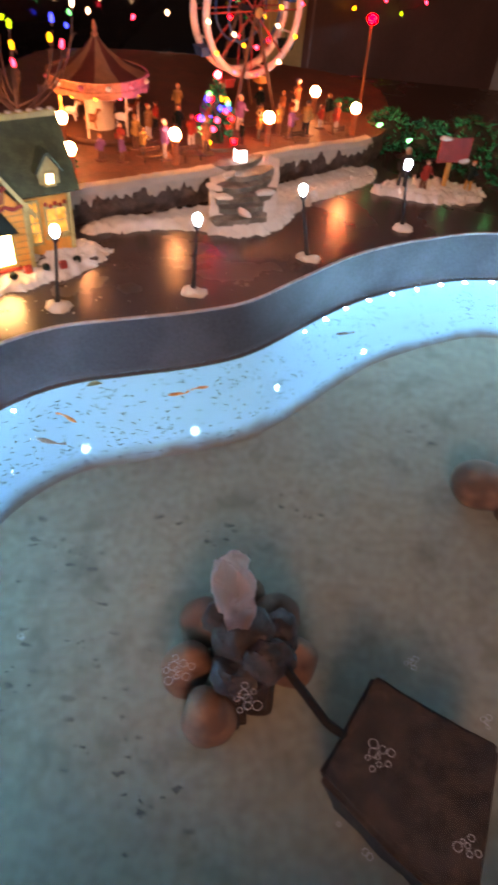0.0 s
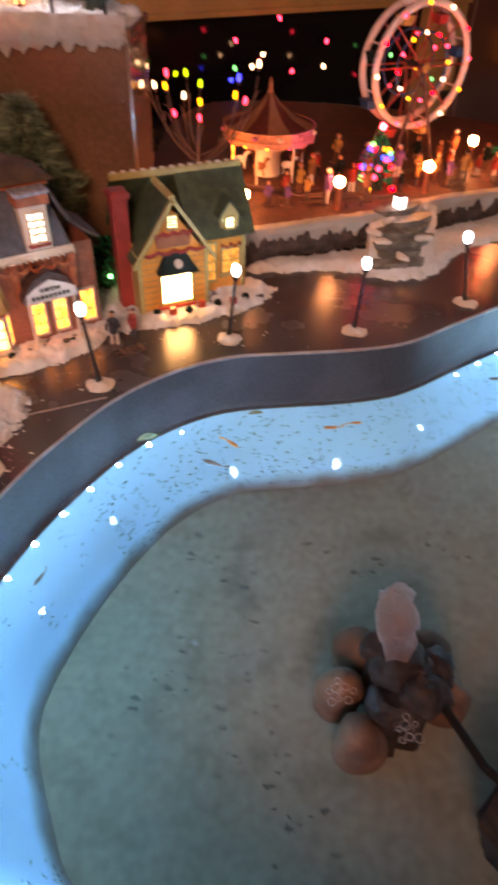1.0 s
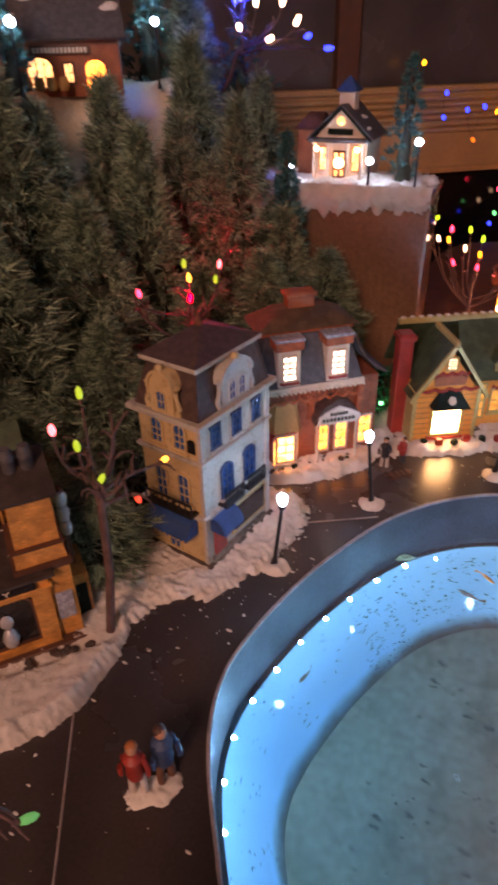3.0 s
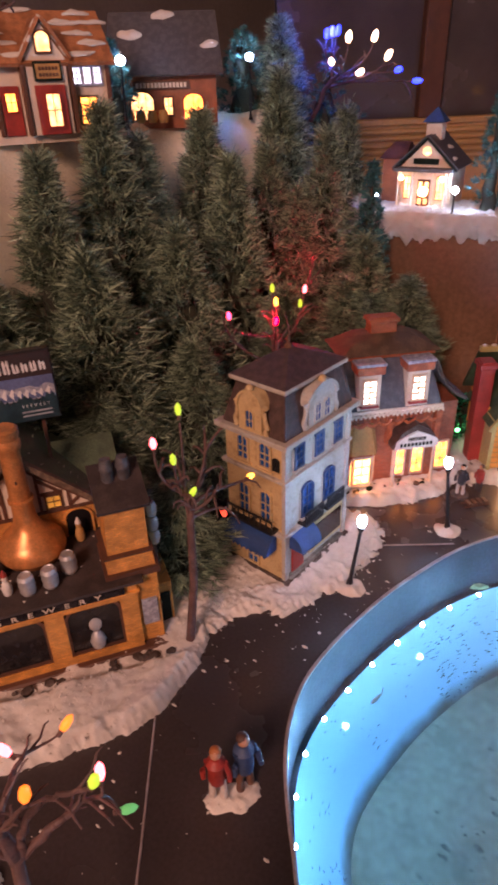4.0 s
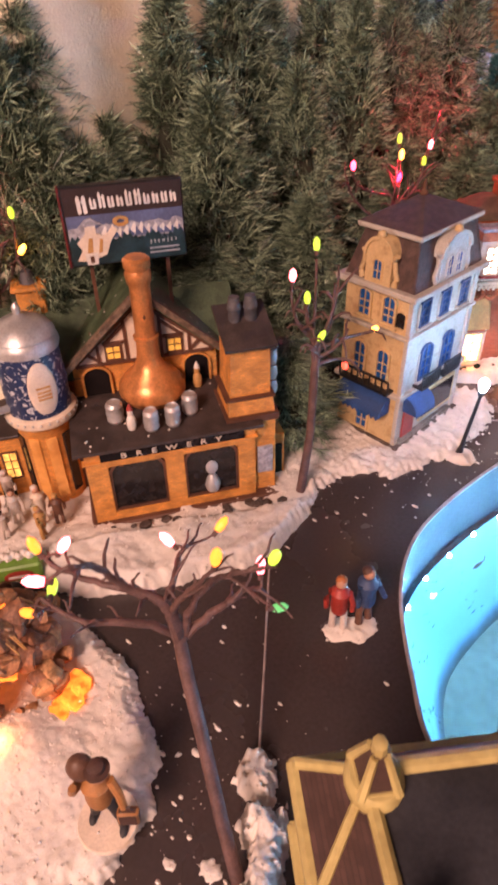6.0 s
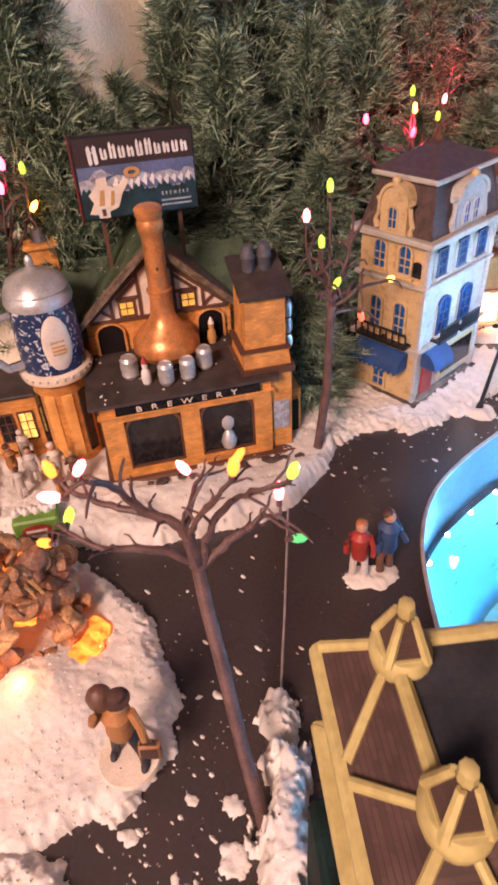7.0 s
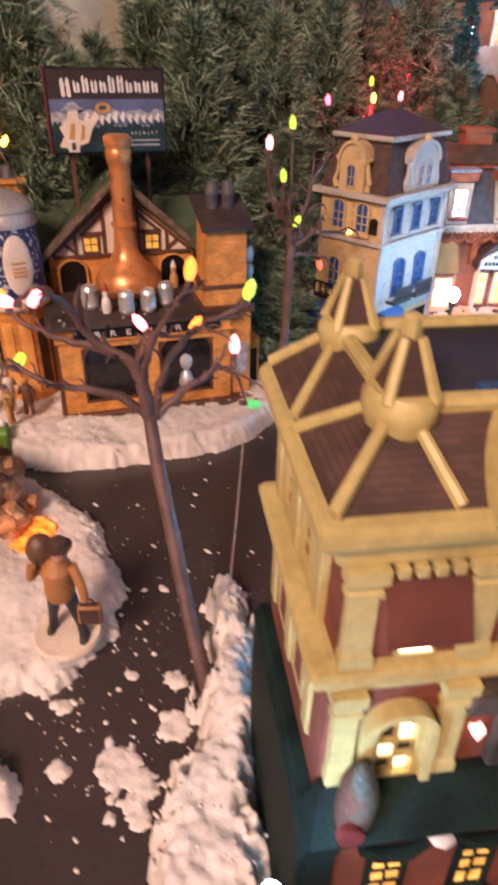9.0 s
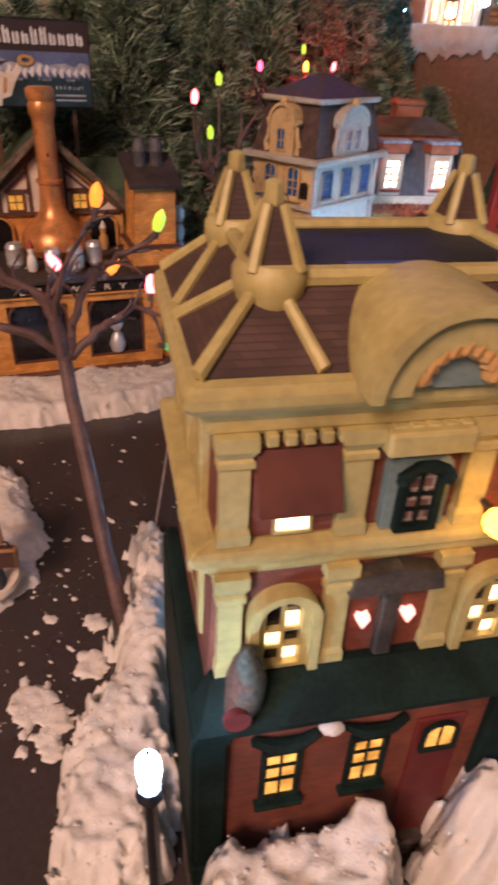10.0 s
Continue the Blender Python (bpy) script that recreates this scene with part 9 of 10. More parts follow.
light_tree((-0.36, 0.93, 0.500), (-0.365, 0.925, 0.60), [((-0.34, 0.86, 0.66), None), ((-0.36, 1.0, 0.67), None), ((-0.33, 1.04, 0.65), None), ((-0.4, 0.9, 0.68), None)], "dark bare tree on the edge of the snow hill", 0.007)
light_tree((-0.30, 0.70, 0.0), (-0.285, 0.71, 0.20), [((-0.262, 0.697, 0.306), TREEYELLOW), ((-0.260, 0.717, 0.303), PINKBULB), ((-0.260, 0.709, 0.281), PINKBULB), ((-0.262, 0.739, 0.294), TREELIME), ((-0.262, 0.739, 0.256), TREEAMBER)], "bare tree with pink and amber bulbs behind the stein tower", 0.005)

bulb_lamp("red_bulb_light", (-0.120, 1.350, 0.325), 0.30, (1.0, 0.02, 0.04), 0.004)
bulb_lamp("red_bulb_light", (-0.072, 1.190, 0.272), 0.12, (1.0, 0.03, 0.06), 0.004)
bulb_lamp("blue_bulb_light", (-0.285, 1.66, 0.635), 1.3, (0.02, 0.10, 1.0), 0.004)


def pole_lamp():
    t = thing("pink_pole_lamp", place(0.775, 2.26, 0.0, 0), "thin pole with a glowing pink lamp on the fairground", "street lamp")
    bm = bm_new()
    tube(bm, [(0, 0, 0), (0, 0, 0.1), (-0.004, 0, 0.212)], [0.004, 0.003, 0.0025], 8)
    part("pole", bm, RUST, t)
    bm = bm_new()
    ball(bm, -0.004, 0, 0.220, 0.0105, sub=2)
    part("globe", bm, PINKSTAR2, t)


PINKSTAR2 = glow("pinkstar2_lamp", (1.0, 0.009, 0.008), 70.0)
pole_lamp()


# ---- green bulbs glowing in the tinsel hedge ----
GREENSTAR = glow("greenstar_lamp", (0.01, 1.0, 0.36), 7.0)
for x, y, z in ((0.80, 2.050, 0.075), (0.86, 2.020, 0.060), (0.955, 1.985, 0.065), (1.03, 1.925, 0.055), (0.118, 1.452, 0.036), (0.175, 1.562, 0.066)):
    bm = bm_new()
    lathe(bm, [(0.0015, -0.006), (0.0032, -0.003), (0.0034, 0.0), (0.0022, 0.005), (0.0006, 0.008)], 10)
    solid("green_bulb", bm, GREENSTAR, "small glowing green bulb in the tinsel hedge", "light bulb", m=pose(x, y, z, 50, 0, 40))


# ---- bonfire pile, crib figures, crate ----
EMBER = lit_pane("embers", (1.0, 0.20, 0.02), 1.6, low=0.25)


def bonfire():
    t = thing("bonfire", place(-0.024, 0.496, 0.012, 0), "heap of brown bark chunks glowing orange from within, in the snow", "bonfire")
    rng = random.Random(4)
    for k in range(130):
        a, s = rng.uniform(0, 6.28), rng.random() ** 0.6
        r = 0.072 * s
        z = 0.062 * (1 - s ** 1.6) + 0.004
        bm = bm_new()  # broken chunk of bark
        ball(bm, 0, 0, 0, rng.uniform(0.008, 0.0135), rng.uniform(0.9, 1.5), rng.uniform(0.7, 1.0), rng.uniform(0.35, 0.75), 2)
        rough_up(bm, 0.004, 90, k * 1.7)
        rough_up(bm, 0.0015, 320, k * 0.9)
        part("bark_chunk", bm, LEAFBROWNS[k % 3], t, m=pose(r * math.cos(a), r * math.sin(a), z, rng.uniform(-50, 50), rng.uniform(-50, 50), rng.uniform(0, 360)))
    for k in range(6):  # bundles of straw-coloured twigs stuck between the chunks
        a, s = 0.4 + k * 1.05, 0.55 + 0.06 * (k % 3)
        bundle = bm_new()
        for q in range(9):
            x, y = rng.uniform(-0.006, 0.006), rng.uniform(-0.004, 0.004)
            tube(bundle, [(x, y, -0.008), (x * 1.2, y * 1.2, 0.010)], 0.0008, 5)
        part("twig_bundle", bundle, OCHRE, t, "bundle of straw-coloured twigs", m=pose(0.072 * s * math.cos(a), 0.072 * s * math.sin(a), 0.062 * (1 - s**1.6) + 0.010, 35 * math.sin(a), -35 * math.cos(a), 0))
    # emitting lumps; those at the rim stand in for snow lit orange
    for k, (x, y, z) in enumerate(((0.070, 0.024, 0.0), (0.074, 0.010, 0.0), (0.066, 0.034, 0.0), (0.072, -0.036, 0.0), (0.058, -0.050, 0.0), (0.0, 0.02, 0.042), (-0.02, -0.03, 0.032), (0.03, 0.0, 0.026))):
        bm = bm_new()
        ball(bm, 0, 0, 0, 0.0115, 1.3, 1, 0.35, 3)
        rough_up(bm, 0.004, 130, k)
        rough_up(bm, 0.0015, 420, k)
        part("ember", bm, EMBER, t, "glowing orange lump added for the bonfire's glow", pose(x * 1.12, y * 1.12, z + 0.004))


LEAFBROWNS = [surf("bark_a", (0.42, 0.20, 0.09), 0.6, var=0.45, scale=120, bump=0.8), surf("bark_b", (0.58, 0.32, 0.15), 0.6, var=0.45, scale=120, bump=0.8), surf("bark_c", (0.28, 0.12, 0.06), 0.6, var=0.45, scale=120, bump=0.8)]
bonfire()
bulb_lamp("bonfire_glow", (0.056, 0.462, 0.036), 0.035, (1.0, 0.34, 0.07), 0.012)
for k, (x, y, c, hgt) in enumerate(((-0.165, 0.612, OFFWHITE, 0.050), (-0.145, 0.630, PLASTER, 0.055), (-0.125, 0.618, OCHRE, 0.046), (-0.185, 0.600, ORANGECOAT, 0.052), (-0.20, 0.625, OFFWHITE, 0.050), (-0.130, 0.642, TROUSER, 0.045), (-0.155, 0.590, OFFWHITE, 0.042))):
    figure(x, y, 0.010, hgt, c, c, (BROWNHAIR, OFFWHITE, OCHRE)[k % 3], 60 + 35 * k, False, label="pale painted figurine by the stein tower", arm=bool(k % 2))


def crate():
    t = thing("flower_cart", place(-0.095, 0.572, 0.010, 55), "small green cart with a red and white label", "cart")
    bm = bm_new()
    box(bm, -0.022, 0.022, -0.012, 0.012, 0.006, 0.026, 0.002)
    part("body", bm, LIMEPAINT, t)
    bm = bm_new()
    prism(bm, [(-0.014, 0.010), (0.014, 0.010)] + [(0.014 * math.cos(math.pi * i / 8), 0.014 + 0.007 * math.sin(math.pi * i / 8)) for i in range(9)], -0.0132, -0.0118)
    part("label_panel", bm, REDPAINT, t, smooth=False)
    bm = bm_new()
    box(bm, -0.010, 0.010, -0.0138, -0.013, 0.0125, 0.0155)
    part("label_bar", bm, IVORY, t, smooth=False)
    for x in (-0.015, 0.015):
        bm = bm_new()
        lathe(bm, [(0.001, -0.001), (0.006, -0.0012), (0.006, 0.0012), (0.001, 0.001)], 14)
        part("wheel", bm, TIMBER, t, m=pose(x, -0.0145, 0.006, 90, 0, 0))
    bm = bm_new()
    for k in range(8):
        ball(bm, -0.018 + 0.005 * k, 0.003 * (k % 2), 0.029, 0.0048, sub=1)
    part("load", bm, IVORY, t)


LIMEPAINT = surf("lime_green_paint", (0.14, 0.30, 0.04), 0.5)
crate()


# ---- in the pond ----
def pond_rocks():
    t = thing("fountain", place(0.616, 0.985, BED, 0), "low fountain of dark wet rocks ringed by terracotta stones", "fountain")
    for k, (x, y, r) in enumerate(((-0.057, -0.012, 0.034), (-0.028, -0.060, 0.034), (-0.046, 0.042, 0.034), (0.034, 0.056, 0.036), (0.056, 0.006, 0.032), (0.0, 0.075, 0.03))):
        bm = bm_new()
        r *= 0.72
        top = 0.085 + r
        ball(bm, x, y, top / 2, r, 1.1, 1, top / 2 / r, 3)
        rough_up(bm, 0.006, 30, k)
        part("terracotta_stone", bm, TERRACOTTA, t, "smooth terracotta stone under water")
    for k, (x, y, z, r) in enumerate(((0.0, 0.0, 0.14, 0.030), (0.022, -0.022, 0.135, 0.026), (-0.018, 0.014, 0.142, 0.022), (0.030, 0.010, 0.13, 0.024), (-0.005, -0.038, 0.12, 0.024))):
        bm = bm_new()
        ball(bm, x, y, z, r, 1.1, 1, 0.9, 3)
        tube(bm, [(x, y, 0), (x, y, z - r * 0.5)], r * 0.7, 10)
        bmesh.ops.subdivide_edges(bm, edges=bm.edges, cuts=1, use_grid_fill=True)
        rough_up(bm, 0.007, 50, k + 5)
        rough_up(bm, 0.003, 170, k)
        part("wet_rock", bm, DARKROCK, t, "dark wet rock")
    bm = bm_new()
    lathe(bm, [(0.002, 0.150), (0.012, 0.158), (0.013, 0.175), (0.018, 0.200), (0.020, 0.222), (0.016, 0.240), (0.008, 0.250), (0.001, 0.253)], 24)
    for v in bm.verts:
        v.co.x -= 0.004 + 0.20 * (v.co.z - 0.15)
        v.co.y += 0.004 + 0.16 * (v.co.z - 0.15)
    bmesh.ops.subdivide_edges(bm, edges=bm.edges, cuts=2, use_grid_fill=True)
    rough_up(bm, 0.008, 70, 3.0)
    rough_up(bm, 0.003, 260, 5.0)
    j = part("water_jet", bm, FROTH, t, "frothing pale pink water jet")
    j.visible_shadow = False


FROTH = clear("frothy_water", (0.86, 0.58, 0.54), 1.10, 0.40)
FROTH.node_tree.nodes["Principled BSDF"].inputs["Transmission Weight"].default_value = 0.90
FROTH.node_tree.nodes["Principled BSDF"].inputs["Alpha"].default_value = 0.55
pond_rocks()


def filter_box():
    t = thing("pond_filter", place(0, 0, 0, 0), "dark flat filter box lying in the water, with a black hose", "filter box")
    c = [(0.750, 0.972), (0.870, 0.908), (0.815, 0.760), (0.690, 0.866)]
    bm = bm_new()
    hull(bm, [(0.78 + 0.72 * (x - 0.78), 0.875 + 0.72 * (y - 0.875), BED + 0.001) for x, y in c], [(x, y, -0.155) for x, y in c])
    bmesh.ops.bevel(bm, geom=list(bm.edges), offset=0.006, segments=2, affect="EDGES")
    bmesh.ops.subdivide_edges(bm, edges=bm.edges, cuts=3, use_grid_fill=True)
    rough_up(bm, 0.004, 30)
    part("body", bm, SPONGE, t, "mottled dark brown filter sponge")
    bm = bm_new()
    tube(bm, [(0.640, 0.968, -0.110), (0.655, 0.955, -0.118), (0.680, 0.930, -0.130), (0.700, 0.912, -0.145), (0.720, 0.905, -0.160)], 0.0046, 10)
    part("hose", bm, HOSE, t)


SPONGE = surf("filter_sponge", (0.034, 0.024, 0.020), 0.9, var=0.6, scale=45, fine=220, bump=0.9, col2=(0.018, 0.014, 0.013), spec=0.1)
filter_box()
bm = bm_new()
ball(bm, 0, 0, 0, 0.042, 1.1, 1, 0.9, 3)
rough_up(bm, 0.006, 20)
solid("boulder", bm, TERRACOTTA, "large smooth terracotta boulder in the pond", "stone", m=pose(0.935, 1.29, BED + 0.034))
bm = bm_new()
ball(bm, 0, 0, 0, 0.03, 1.2, 1, 0.8, 3)
rough_up(bm, 0.006, 20, 3)
solid("boulder", bm, TERRACOTTA, "smaller terracotta boulder in the pond", "stone", m=pose(0.985, 1.25, BED + 0.022))


def fish(x, y, z, long, turn, material, label):
    bm = bm_new()
    n = 12
    pr = [(0.02, 0.0), (0.55, 0.10), (0.95, 0.25), (1.0, 0.40), (0.75, 0.62), (0.35, 0.80), (0.14, 0.88), (0.1, 0.92)]
    tube(bm, [(long * (s - 0.5), 0, 0) for _, s in pr], [long * 0.13 * w for w, _ in pr], n)
    for v in bm.verts:
        v.co.y *= 0.75
    hull(bm, [(long * 0.38, -0.0006, -0.001), (long * 0.38, 0.0006, -0.001), (long * 0.62, 0.004, -long * 0.10), (long * 0.62, 0.003, -long * 0.10)], [(long * 0.38, -0.0006, 0.001), (long * 0.38, 0.0006, 0.001), (long * 0.62, 0.004, long * 0.12), (long * 0.62, 0.003, long * 0.12)])
    hull(bm, [(-long * 0.1, -0.0005, long * 0.10), (long * 0.2, -0.0005, long * 0.07), (long * 0.2, 0.0005, long * 0.07), (-long * 0.1, 0.0005, long * 0.10)], [(-long * 0.02, -0.0004, long * 0.19), (long * 0.16, -0.0004, long * 0.15), (long * 0.16, 0.0004, long * 0.15), (-long * 0.02, 0.0004, long * 0.19)])
    solid("fish_ornament", bm, material, label, "fish", m=place(x, y, z, turn))


GOLD = surf("orange_scale", (0.75, 0.26, 0.07), 0.4, var=0.3, scale=120)
GREYFISH = surf("grey_scale", (0.16, 0.15, 0.15), 0.4, var=0.3, scale=120)
for x, y, long, turn, mat, lab in ((0.495, 1.333, 0.028, 20, GOLD, "small orange fish near the pond wall"), (0.525, 1.352, 0.024, 200, GOLD, "small orange fish near the pond wall"), (0.362, 1.262, 0.030, 150, GOLD, "orange fish resting near the pond wall"),
                                   (0.350, 1.215, 0.036, -10, GREYFISH, "grey fish near the pond wall"), (0.735, 1.525, 0.030, 15, GREYFISH, "dark fish near the pond wall"), (0.215, 0.985, 0.026, 80, GREYFISH, "dark fish near the pond wall")):
    fish(x, y, WATER - 0.022, long, turn, mat, lab)


def floating_leaf(x, y, turn, long, label):
    bm = bm_new()
    n = 10
    a = [bm.verts.new((long * (i / n - 0.5), 0, 0.0006 * math.sin(i))) for i in range(n + 1)]
    for s in (-1, 1):
        b = [bm.verts.new((long * (i / n - 0.5), s * long * 0.22 * math.sin(math.pi * i / n) ** 0.8, 0.0025 * math.sin(math.pi * i / n))) for i in range(n + 1)]
        for i in range(n):
            bm.faces.new((a[i], a[i + 1], b[i + 1], b[i]) if s > 0 else (a[i + 1], a[i], b[i], b[i + 1]))
    bmesh.ops.solidify(bm, geom=bm.faces, thickness=0.0006)
    solid("leaf", bm, LEAFPALE, label, "leaf", m=place(x, y, WATER + 0.0012, turn))


LEAFPALE = surf("pale_leaf", (0.50, 0.66, 0.48), 0.5, var=0.4, scale=120)
floating_leaf(0.253, 1.226, 40, 0.030, "pale green leaf floating by the pond wall")
floating_leaf(0.384, 1.318, 25, 0.022, "narrow pale leaf floating by the pond wall")


def flecks():
    """Dark needles and crumbs on the sloping wall, silt patches on the bed."""
    rng = np.random.default_rng(11)
    verts, faces = [], []
    loops = [(inset(POND, -0.001), WATER - 0.010), (inset(POND, -0.022), WATER - 0.06), (inset(POND, -0.048), WATER - 0.12), (inset(POND, -0.066), BED + 0.012)]
    k = len(POND)
    seen = [i for i in range(k) if POND[i][0] < 1.05 and POND[i][1] > 1.10]
    spots = [(seen[rng.integers(0, len(seen))], rng.uniform(0.1, 2.9)) for _ in range(230)]
    seen = [i for i in range(k) if POND[i][0] < 0.36 and POND[i][1] <= 1.10]
    spots += [(seen[rng.integers(0, len(seen))], rng.uniform(0.1, 2.9)) for _ in range(26)]
    for i0, d0 in spots:
        for _ in range(rng.integers(2, 7)):
            i, d = (i0 + rng.integers(-1, 2)) % k, float(np.clip(d0 + rng.normal(0, 0.35), 0.05, 2.95))
            j, s = int(d), d - int(d)
            (a, za), (b, zb) = loops[j], loops[j + 1]
            f = rng.random()
            p = (a[i] * (1 - f) + a[(i + 1) % k] * f) * (1 - s) + (b[i] * (1 - f) + b[(i + 1) % k] * f) * s
            z = za * (1 - s) + zb * s
            tang = a[(i + 1) % k] - a[i]
            tang = tang / (np.linalg.norm(tang) + 1e-9)
            inw = np.array([tang[1], -tang[0]])
            p = p + inw * 0.006
            ang = rng.normal(0.3, 0.5)
            long, wide = rng.uniform(0.0018, 0.0062), rng.uniform(0.0007, 0.0015)
            c, sn = math.cos(ang), math.sin(ang)
            u3 = Vector((tang[0] * c, tang[1] * c, -sn))
            v3 = Vector((tang[0] * sn, tang[1] * sn, c))
            q = Vector((p[0], p[1], z + 0.003))
            n0 = len(verts)
            verts += [tuple(q - u3 * long), tuple(q - v3 * wide), tuple(q + u3 * long), tuple(q + v3 * wide), tuple(q + Vector((inw[0], inw[1], 0.4)) * 0.0008)]
            faces += [(n0 + e, n0 + (e + 1) % 4, n0 + 4) for e in range(4)]
    me = bpy.data.meshes.new("needle_litter")
    me.from_pydata(verts, [], faces)
    me.materials.append(LITTER)
    tagged(new("needle_litter", me), "dark needles and minnows scattered over the bright pond wall", "litter", kind="stuff")
    verts, faces = [], []
    clusters = [(0.36, 1.11, 0.04), (0.40, 1.13, 0.02), (0.47, 0.93, 0.04), (0.50, 0.90, 0.03), (0.55, 0.86, 0.03), (0.48, 1.05, 0.05), (0.82, 1.38, 0.05), (0.86, 1.36, 0.03), (0.68, 1.24, 0.03), (0.40, 1.00, 0.04), (0.55, 1.2, 0.06), (0.36, 0.95, 0.04)]
    for cx, cy, sd in clusters:
        for _ in range(20):
            x, y = rng.normal((cx, cy), sd * 0.8)
            r = 0.0008 + 0.005 * rng.random() ** 3.5
            a0, n0 = rng.random() * 6.28, len(verts)
            for e in range(7):
                t = a0 + e * 0.8976
                rr = r * rng.uniform(0.3, 1.4)
                verts.append((x + rr * 1.4 * math.cos(t), y + rr * 0.8 * math.sin(t), BED + 0.0015))
            verts.append((x, y, BED + 0.0018 + r * 0.1))
            faces += [(n0 + e, n0 + (e + 1) % 7, n0 + 7) for e in range(7)]
    me = bpy.data.meshes.new("silt_patches")
    me.from_pydata(verts, [], faces)
    me.materials.append(SILT)
    tagged(new("silt_patches", me), "dark silt and leaf crumbs on the pond bed", "silt", kind="stuff")


LITTER = surf("dark_litter", (0.014, 0.020, 0.026), 0.6)
SILT = surf("dark_silt", (0.088, 0.080, 0.060), 0.9, var=0.5)
flecks()


def bubbles():
    rng = random.Random(8)
    for x, y, n, r in ((0.735, 0.866, 9, 0.0055), (0.723, 0.792, 2, 0.005), (0.737, 0.762, 4, 0.005), (0.800, 0.806, 6, 0.005), (0.700, 0.812, 1, 0.004), (0.556, 0.925, 9, 0.006), (0.622, 0.905, 8, 0.006), (0.775, 0.955, 5, 0.004), (0.835, 0.905, 4, 0.004), (0.41, 0.94, 2, 0.004)):
        c = thing("bubble_cluster", place(x, y, WATER, 0), "cluster of thin bubble rims on the water", "bubbles")
        for k in range(n):
            a, d = k * 2.4, r * 0.8 * math.sqrt(k)
            bm = bm_new()
            rr = r * rng.uniform(0.35, 0.75)
            tube(bm, [(d * math.cos(a) + rr * math.cos(e * 0.5236), d * math.sin(a) + rr * math.sin(e * 0.5236), 0.0004) for e in range(13)], 0.0003, 5)
            part("bubble", bm, BUBBLE, c).visible_shadow = False


BUBBLE = surf("bubble_rim", (0.30, 0.30, 0.31), 0.1, var=0.1, bump=0.0)
bubbles()


# ---- window behind the village ----
def back_window():
    m = place(-0.62, 2.00, 0, 45)
    t = thing("window_1", m, "wide dark night window with a broad tan timber rail", "window", kind="structure")
    L = 1.80
    bm = bm_new()
    box(bm, 0, L, 0.0, 0.05, 0.235, 0.455, 0.004)
    part("rail", bm, RAIL, t, "broad tan window rail")
    bm = bm_new()
    box(bm, 0, L, -0.012, 0.0, 0.235, 0.250, 0.002)
    box(bm, 0, L, -0.010, 0.0, 0.440, 0.455, 0.002)
    part("rail_moulding", bm, RAIL, t, smooth=False)
    for k in range(6):  # stepped ribs along the upper half of the rail
        bm = bm_new()
        z = 0.345 + 0.016 * k
        tube(bm, [(0.0, -0.003, z), (L, -0.003, z)], 0.0062 + 0.0012 * (k % 2), 10)
        part("rail_rib", bm, RAIL, t)
    bm = bm_new()
    box(bm, 0, L, 0.030, 0.036, -0.1, 0.235)
    part("lower_pane", bm, NIGHTGLASS, t, smooth=False)
    bm = bm_new()
    box(bm, 0, L, 0.030, 0.036, 0.455, 1.4)
    part("upper_pane", bm, REFLECTGLASS, t, smooth=False)
    for u in (0.40, 1.2):
        bm = bm_new()
        box(bm, u - 0.03, u + 0.03, 0.0, 0.045, 0.455, 1.4, 0.003)
        part("mullion", bm, TIMBER, t, "dark window post")
    bm = bm_new()
    box(bm, 1.62, 1.792, -0.006, 0.05, -0.8, 1.5, 0.003)
    part("jamb", bm, RAIL, t, "tan end post of the window")
    bm = bm_new()
    box(bm, 0, L, 0.037, 0.06, -0.8, 1.5)
    part("backing", bm, WALLDARK, t, "dark outside behind the glass", smooth=False)
    bm = bm_new()
    box(bm, L, L + 1.3, -0.03, 0.06, -0.8, 1.5, 0.004)
    solid("wall_northeast", bm, BROWNWALL, "dim red-brown wall beside the window", "wall", kind="structure", m=m)


RAIL = surf("tan_rail_paint", (0.48, 0.31, 0.13), 0.45, var=0.15, scale=8, fine=120, bump=0.1)
NIGHTGLASS = surf("night_glass", (0.006, 0.006, 0.008), 0.06, var=0.2, bump=0.0)
# grey-brown base colour stands in for the room reflected in the pane
REFLECTGLASS = surf("glass_with_reflection", (0.095, 0.082, 0.080), 0.25, var=0.3, scale=5, bump=0.0)
WALLDARK = surf("outside_dark", (0.01, 0.01, 0.012), 0.9)
BROWNWALL = surf("brown_wall", (0.13, 0.062, 0.048), 0.55, var=0.2, scale=4, fine=80, bump=0.15)
back_window()


# unseen housing added round the assumed room lamp
def ceiling_light():
    at = place(0.70, -1.20, 1.60, 0)
    t = thing("ceiling_light", at, "unseen wide reflector lamp added behind the viewer for the room light", "lamp")
    bm = bm_new()
    lathe(bm, [(0.425, 0.0), (0.43, 0.03), (0.40, 0.11), (0.22, 0.19), (0.02, 0.21)], 40)
    part("reflector", bm, IVORY, t, m=at.inverted() @ look((0.70, -1.20, 1.60), (0.1, 0.9, 0.1)) @ pose(0, 0, 0.01))
    bm = bm_new()
    tube(bm, [(0.04, -0.14, 0.12), (0.02, -0.10, 0.35), (0.0, -0.08, 0.60)], 0.012, 10)
    part("stem", bm, BLACKMETAL, t)


ceiling_light()


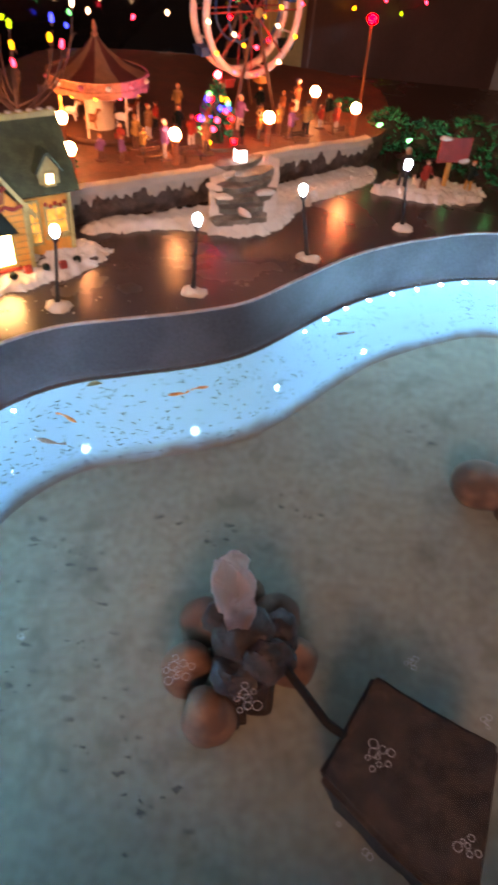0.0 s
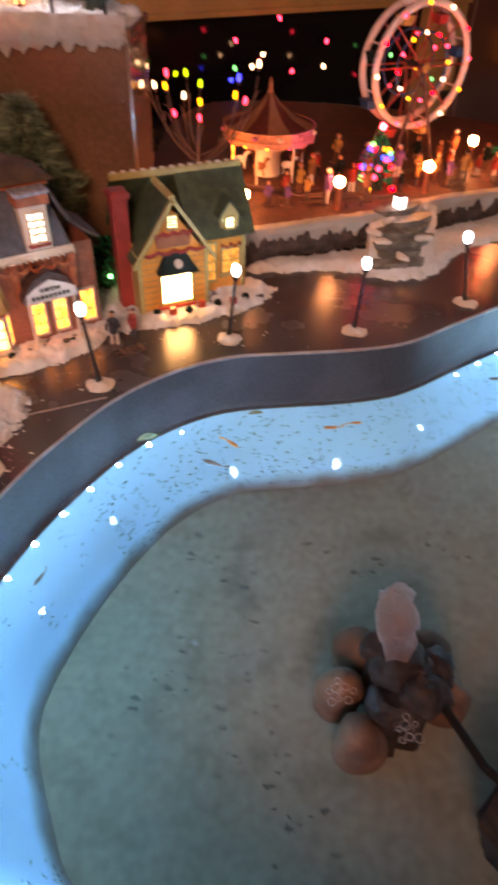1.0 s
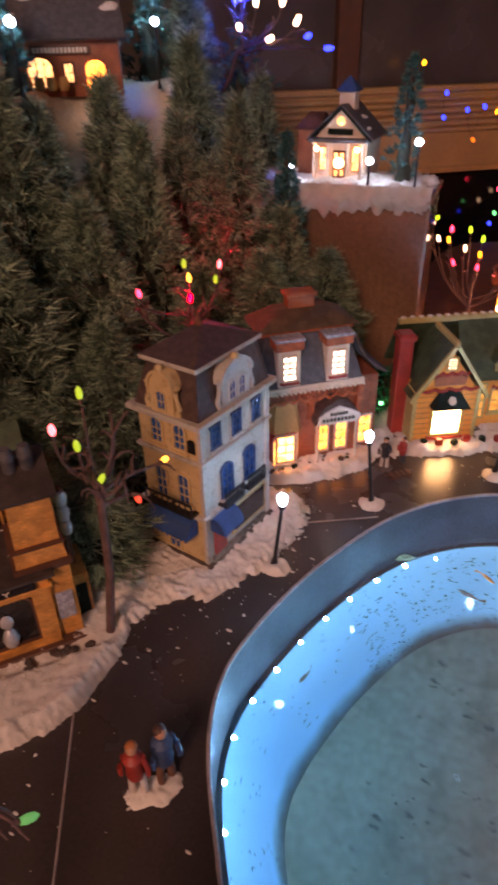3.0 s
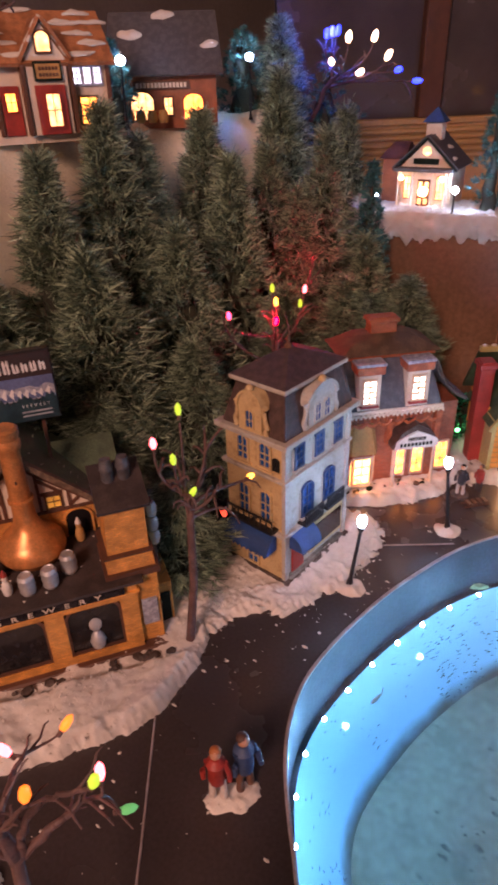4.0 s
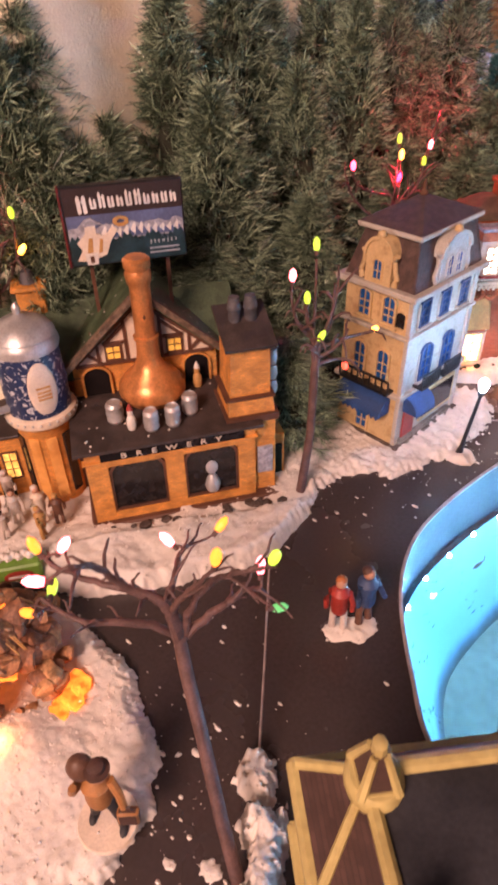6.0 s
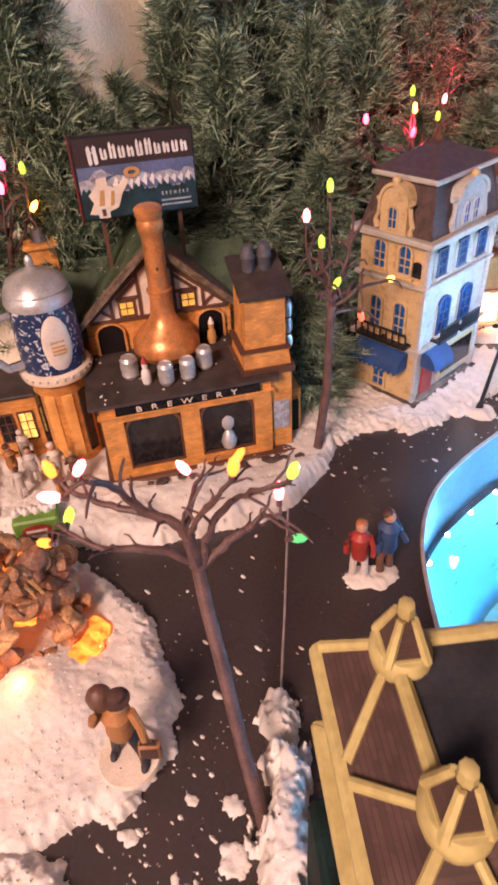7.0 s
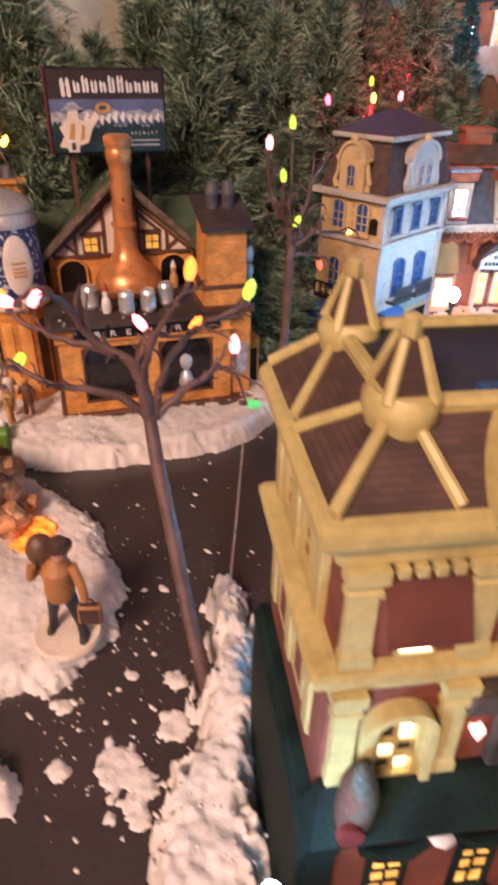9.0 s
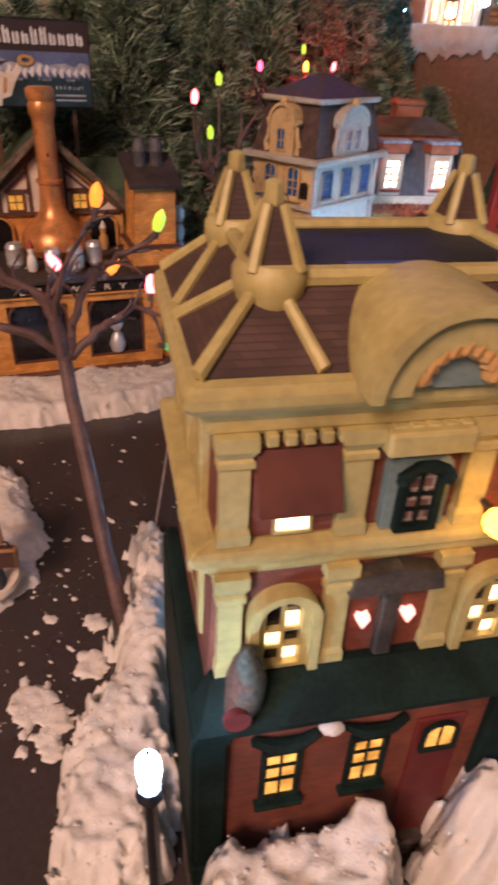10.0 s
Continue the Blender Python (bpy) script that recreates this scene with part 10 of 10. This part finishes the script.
# ---- fairy lights before the window ----
def fairy_lights(label, run):
    t = thing("light_string", place(0, 0, 0, 0), label, "light string")
    pts = [Vector(p) for p, _ in run]
    wire = [pts[0]]
    for a, b in zip(pts, pts[1:]):
        wire += [a.lerp(b, 0.5) - Vector((0, 0, 0.012)), b]
    bm = bm_new()
    tube(bm, [p + Vector((-0.006, 0.006, 0.006)) for p in wire], 0.0005, 5)
    part("wire", bm, HOSE, t)
    for p, mat in zip(pts, (m for _, m in run)):
        bm = bm_new()
        lathe(bm, [(0.0022, 0.005), (0.0052, 0.001), (0.0050, -0.005), (0.0012, -0.010)], 10)
        part("bulb", bm, mat, t, "glowing coloured bulb", pose(p.x, p.y, p.z, 30 * math.sin(p.x * 90), 40 * math.cos(p.x * 70), 0))


fairy_lights("string of coloured bulbs before the dark night window", [((-0.171, 2.364, 0.148), WHITEBULB), ((-0.099, 2.436, 0.124), LIMEBULB), ((0.021, 2.557, 0.095), BLUEBULB), ((0.029, 2.564, 0.124), GREENBULB), ((0.030, 2.565, 0.190), PINKBULB),
              ((0.069, 2.604, 0.124), WHITEBULB), ((0.095, 2.630, 0.151), WHITEBULB), ((0.129, 2.664, 0.235), PINKBULB), ((0.167, 2.702, 0.102), PINKBULB), ((0.247, 2.782, 0.107), WHITEBULB), ((0.250, 2.786, 0.171), PINKBULB), ((0.433, 2.968, 0.119), GREENBULB),
              ((0.442, 2.977, 0.032), PINKBULB), ((0.502, 3.037, 0.170), PINKBULB), ((0.514, 3.049, 0.077), YELLOWBULB), ((0.564, 3.099, 0.128), PINKBULB), ((0.572, 3.107, 0.036), GREENBULB)])
fairy_lights("string of coloured bulbs along the dim brown wall", [((0.814, 3.349, 0.130), YELLOWBULB), ((0.817, 3.352, 0.076), YELLOWBULB), ((0.867, 3.402, 0.128), PINKBULB), ((0.892, 3.427, 0.142), PINKBULB), ((0.935, 3.470, 0.092), PINKBULB), ((0.982, 3.518, 0.115), LIMEBULB),
              ((1.011, 3.547, 0.045), LIMEBULB), ((1.111, 3.647, 0.074), PINKBULB)])
fairy_lights("string of blue and amber bulbs hung along the window rail", [((-0.166, 2.369, 0.512), YELLOWBULB), ((-0.115, 2.420, 0.442), BLUEBULB), ((-0.115, 2.420, 0.384), BLUEBULB), ((-0.067, 2.468, 0.400), BLUEBULB), ((-0.047, 2.488, 0.325), TREEYELLOW), ((-0.032, 2.503, 0.406), BLUEBULB),
              ((-0.001, 2.534, 0.392), YELLOWBULB), ((0.029, 2.564, 0.427), YELLOWBULB), ((0.036, 2.572, 0.325), TREEYELLOW), ((0.089, 2.624, 0.474), YELLOWBULB), ((0.104, 2.639, 0.461), YELLOWBULB)])
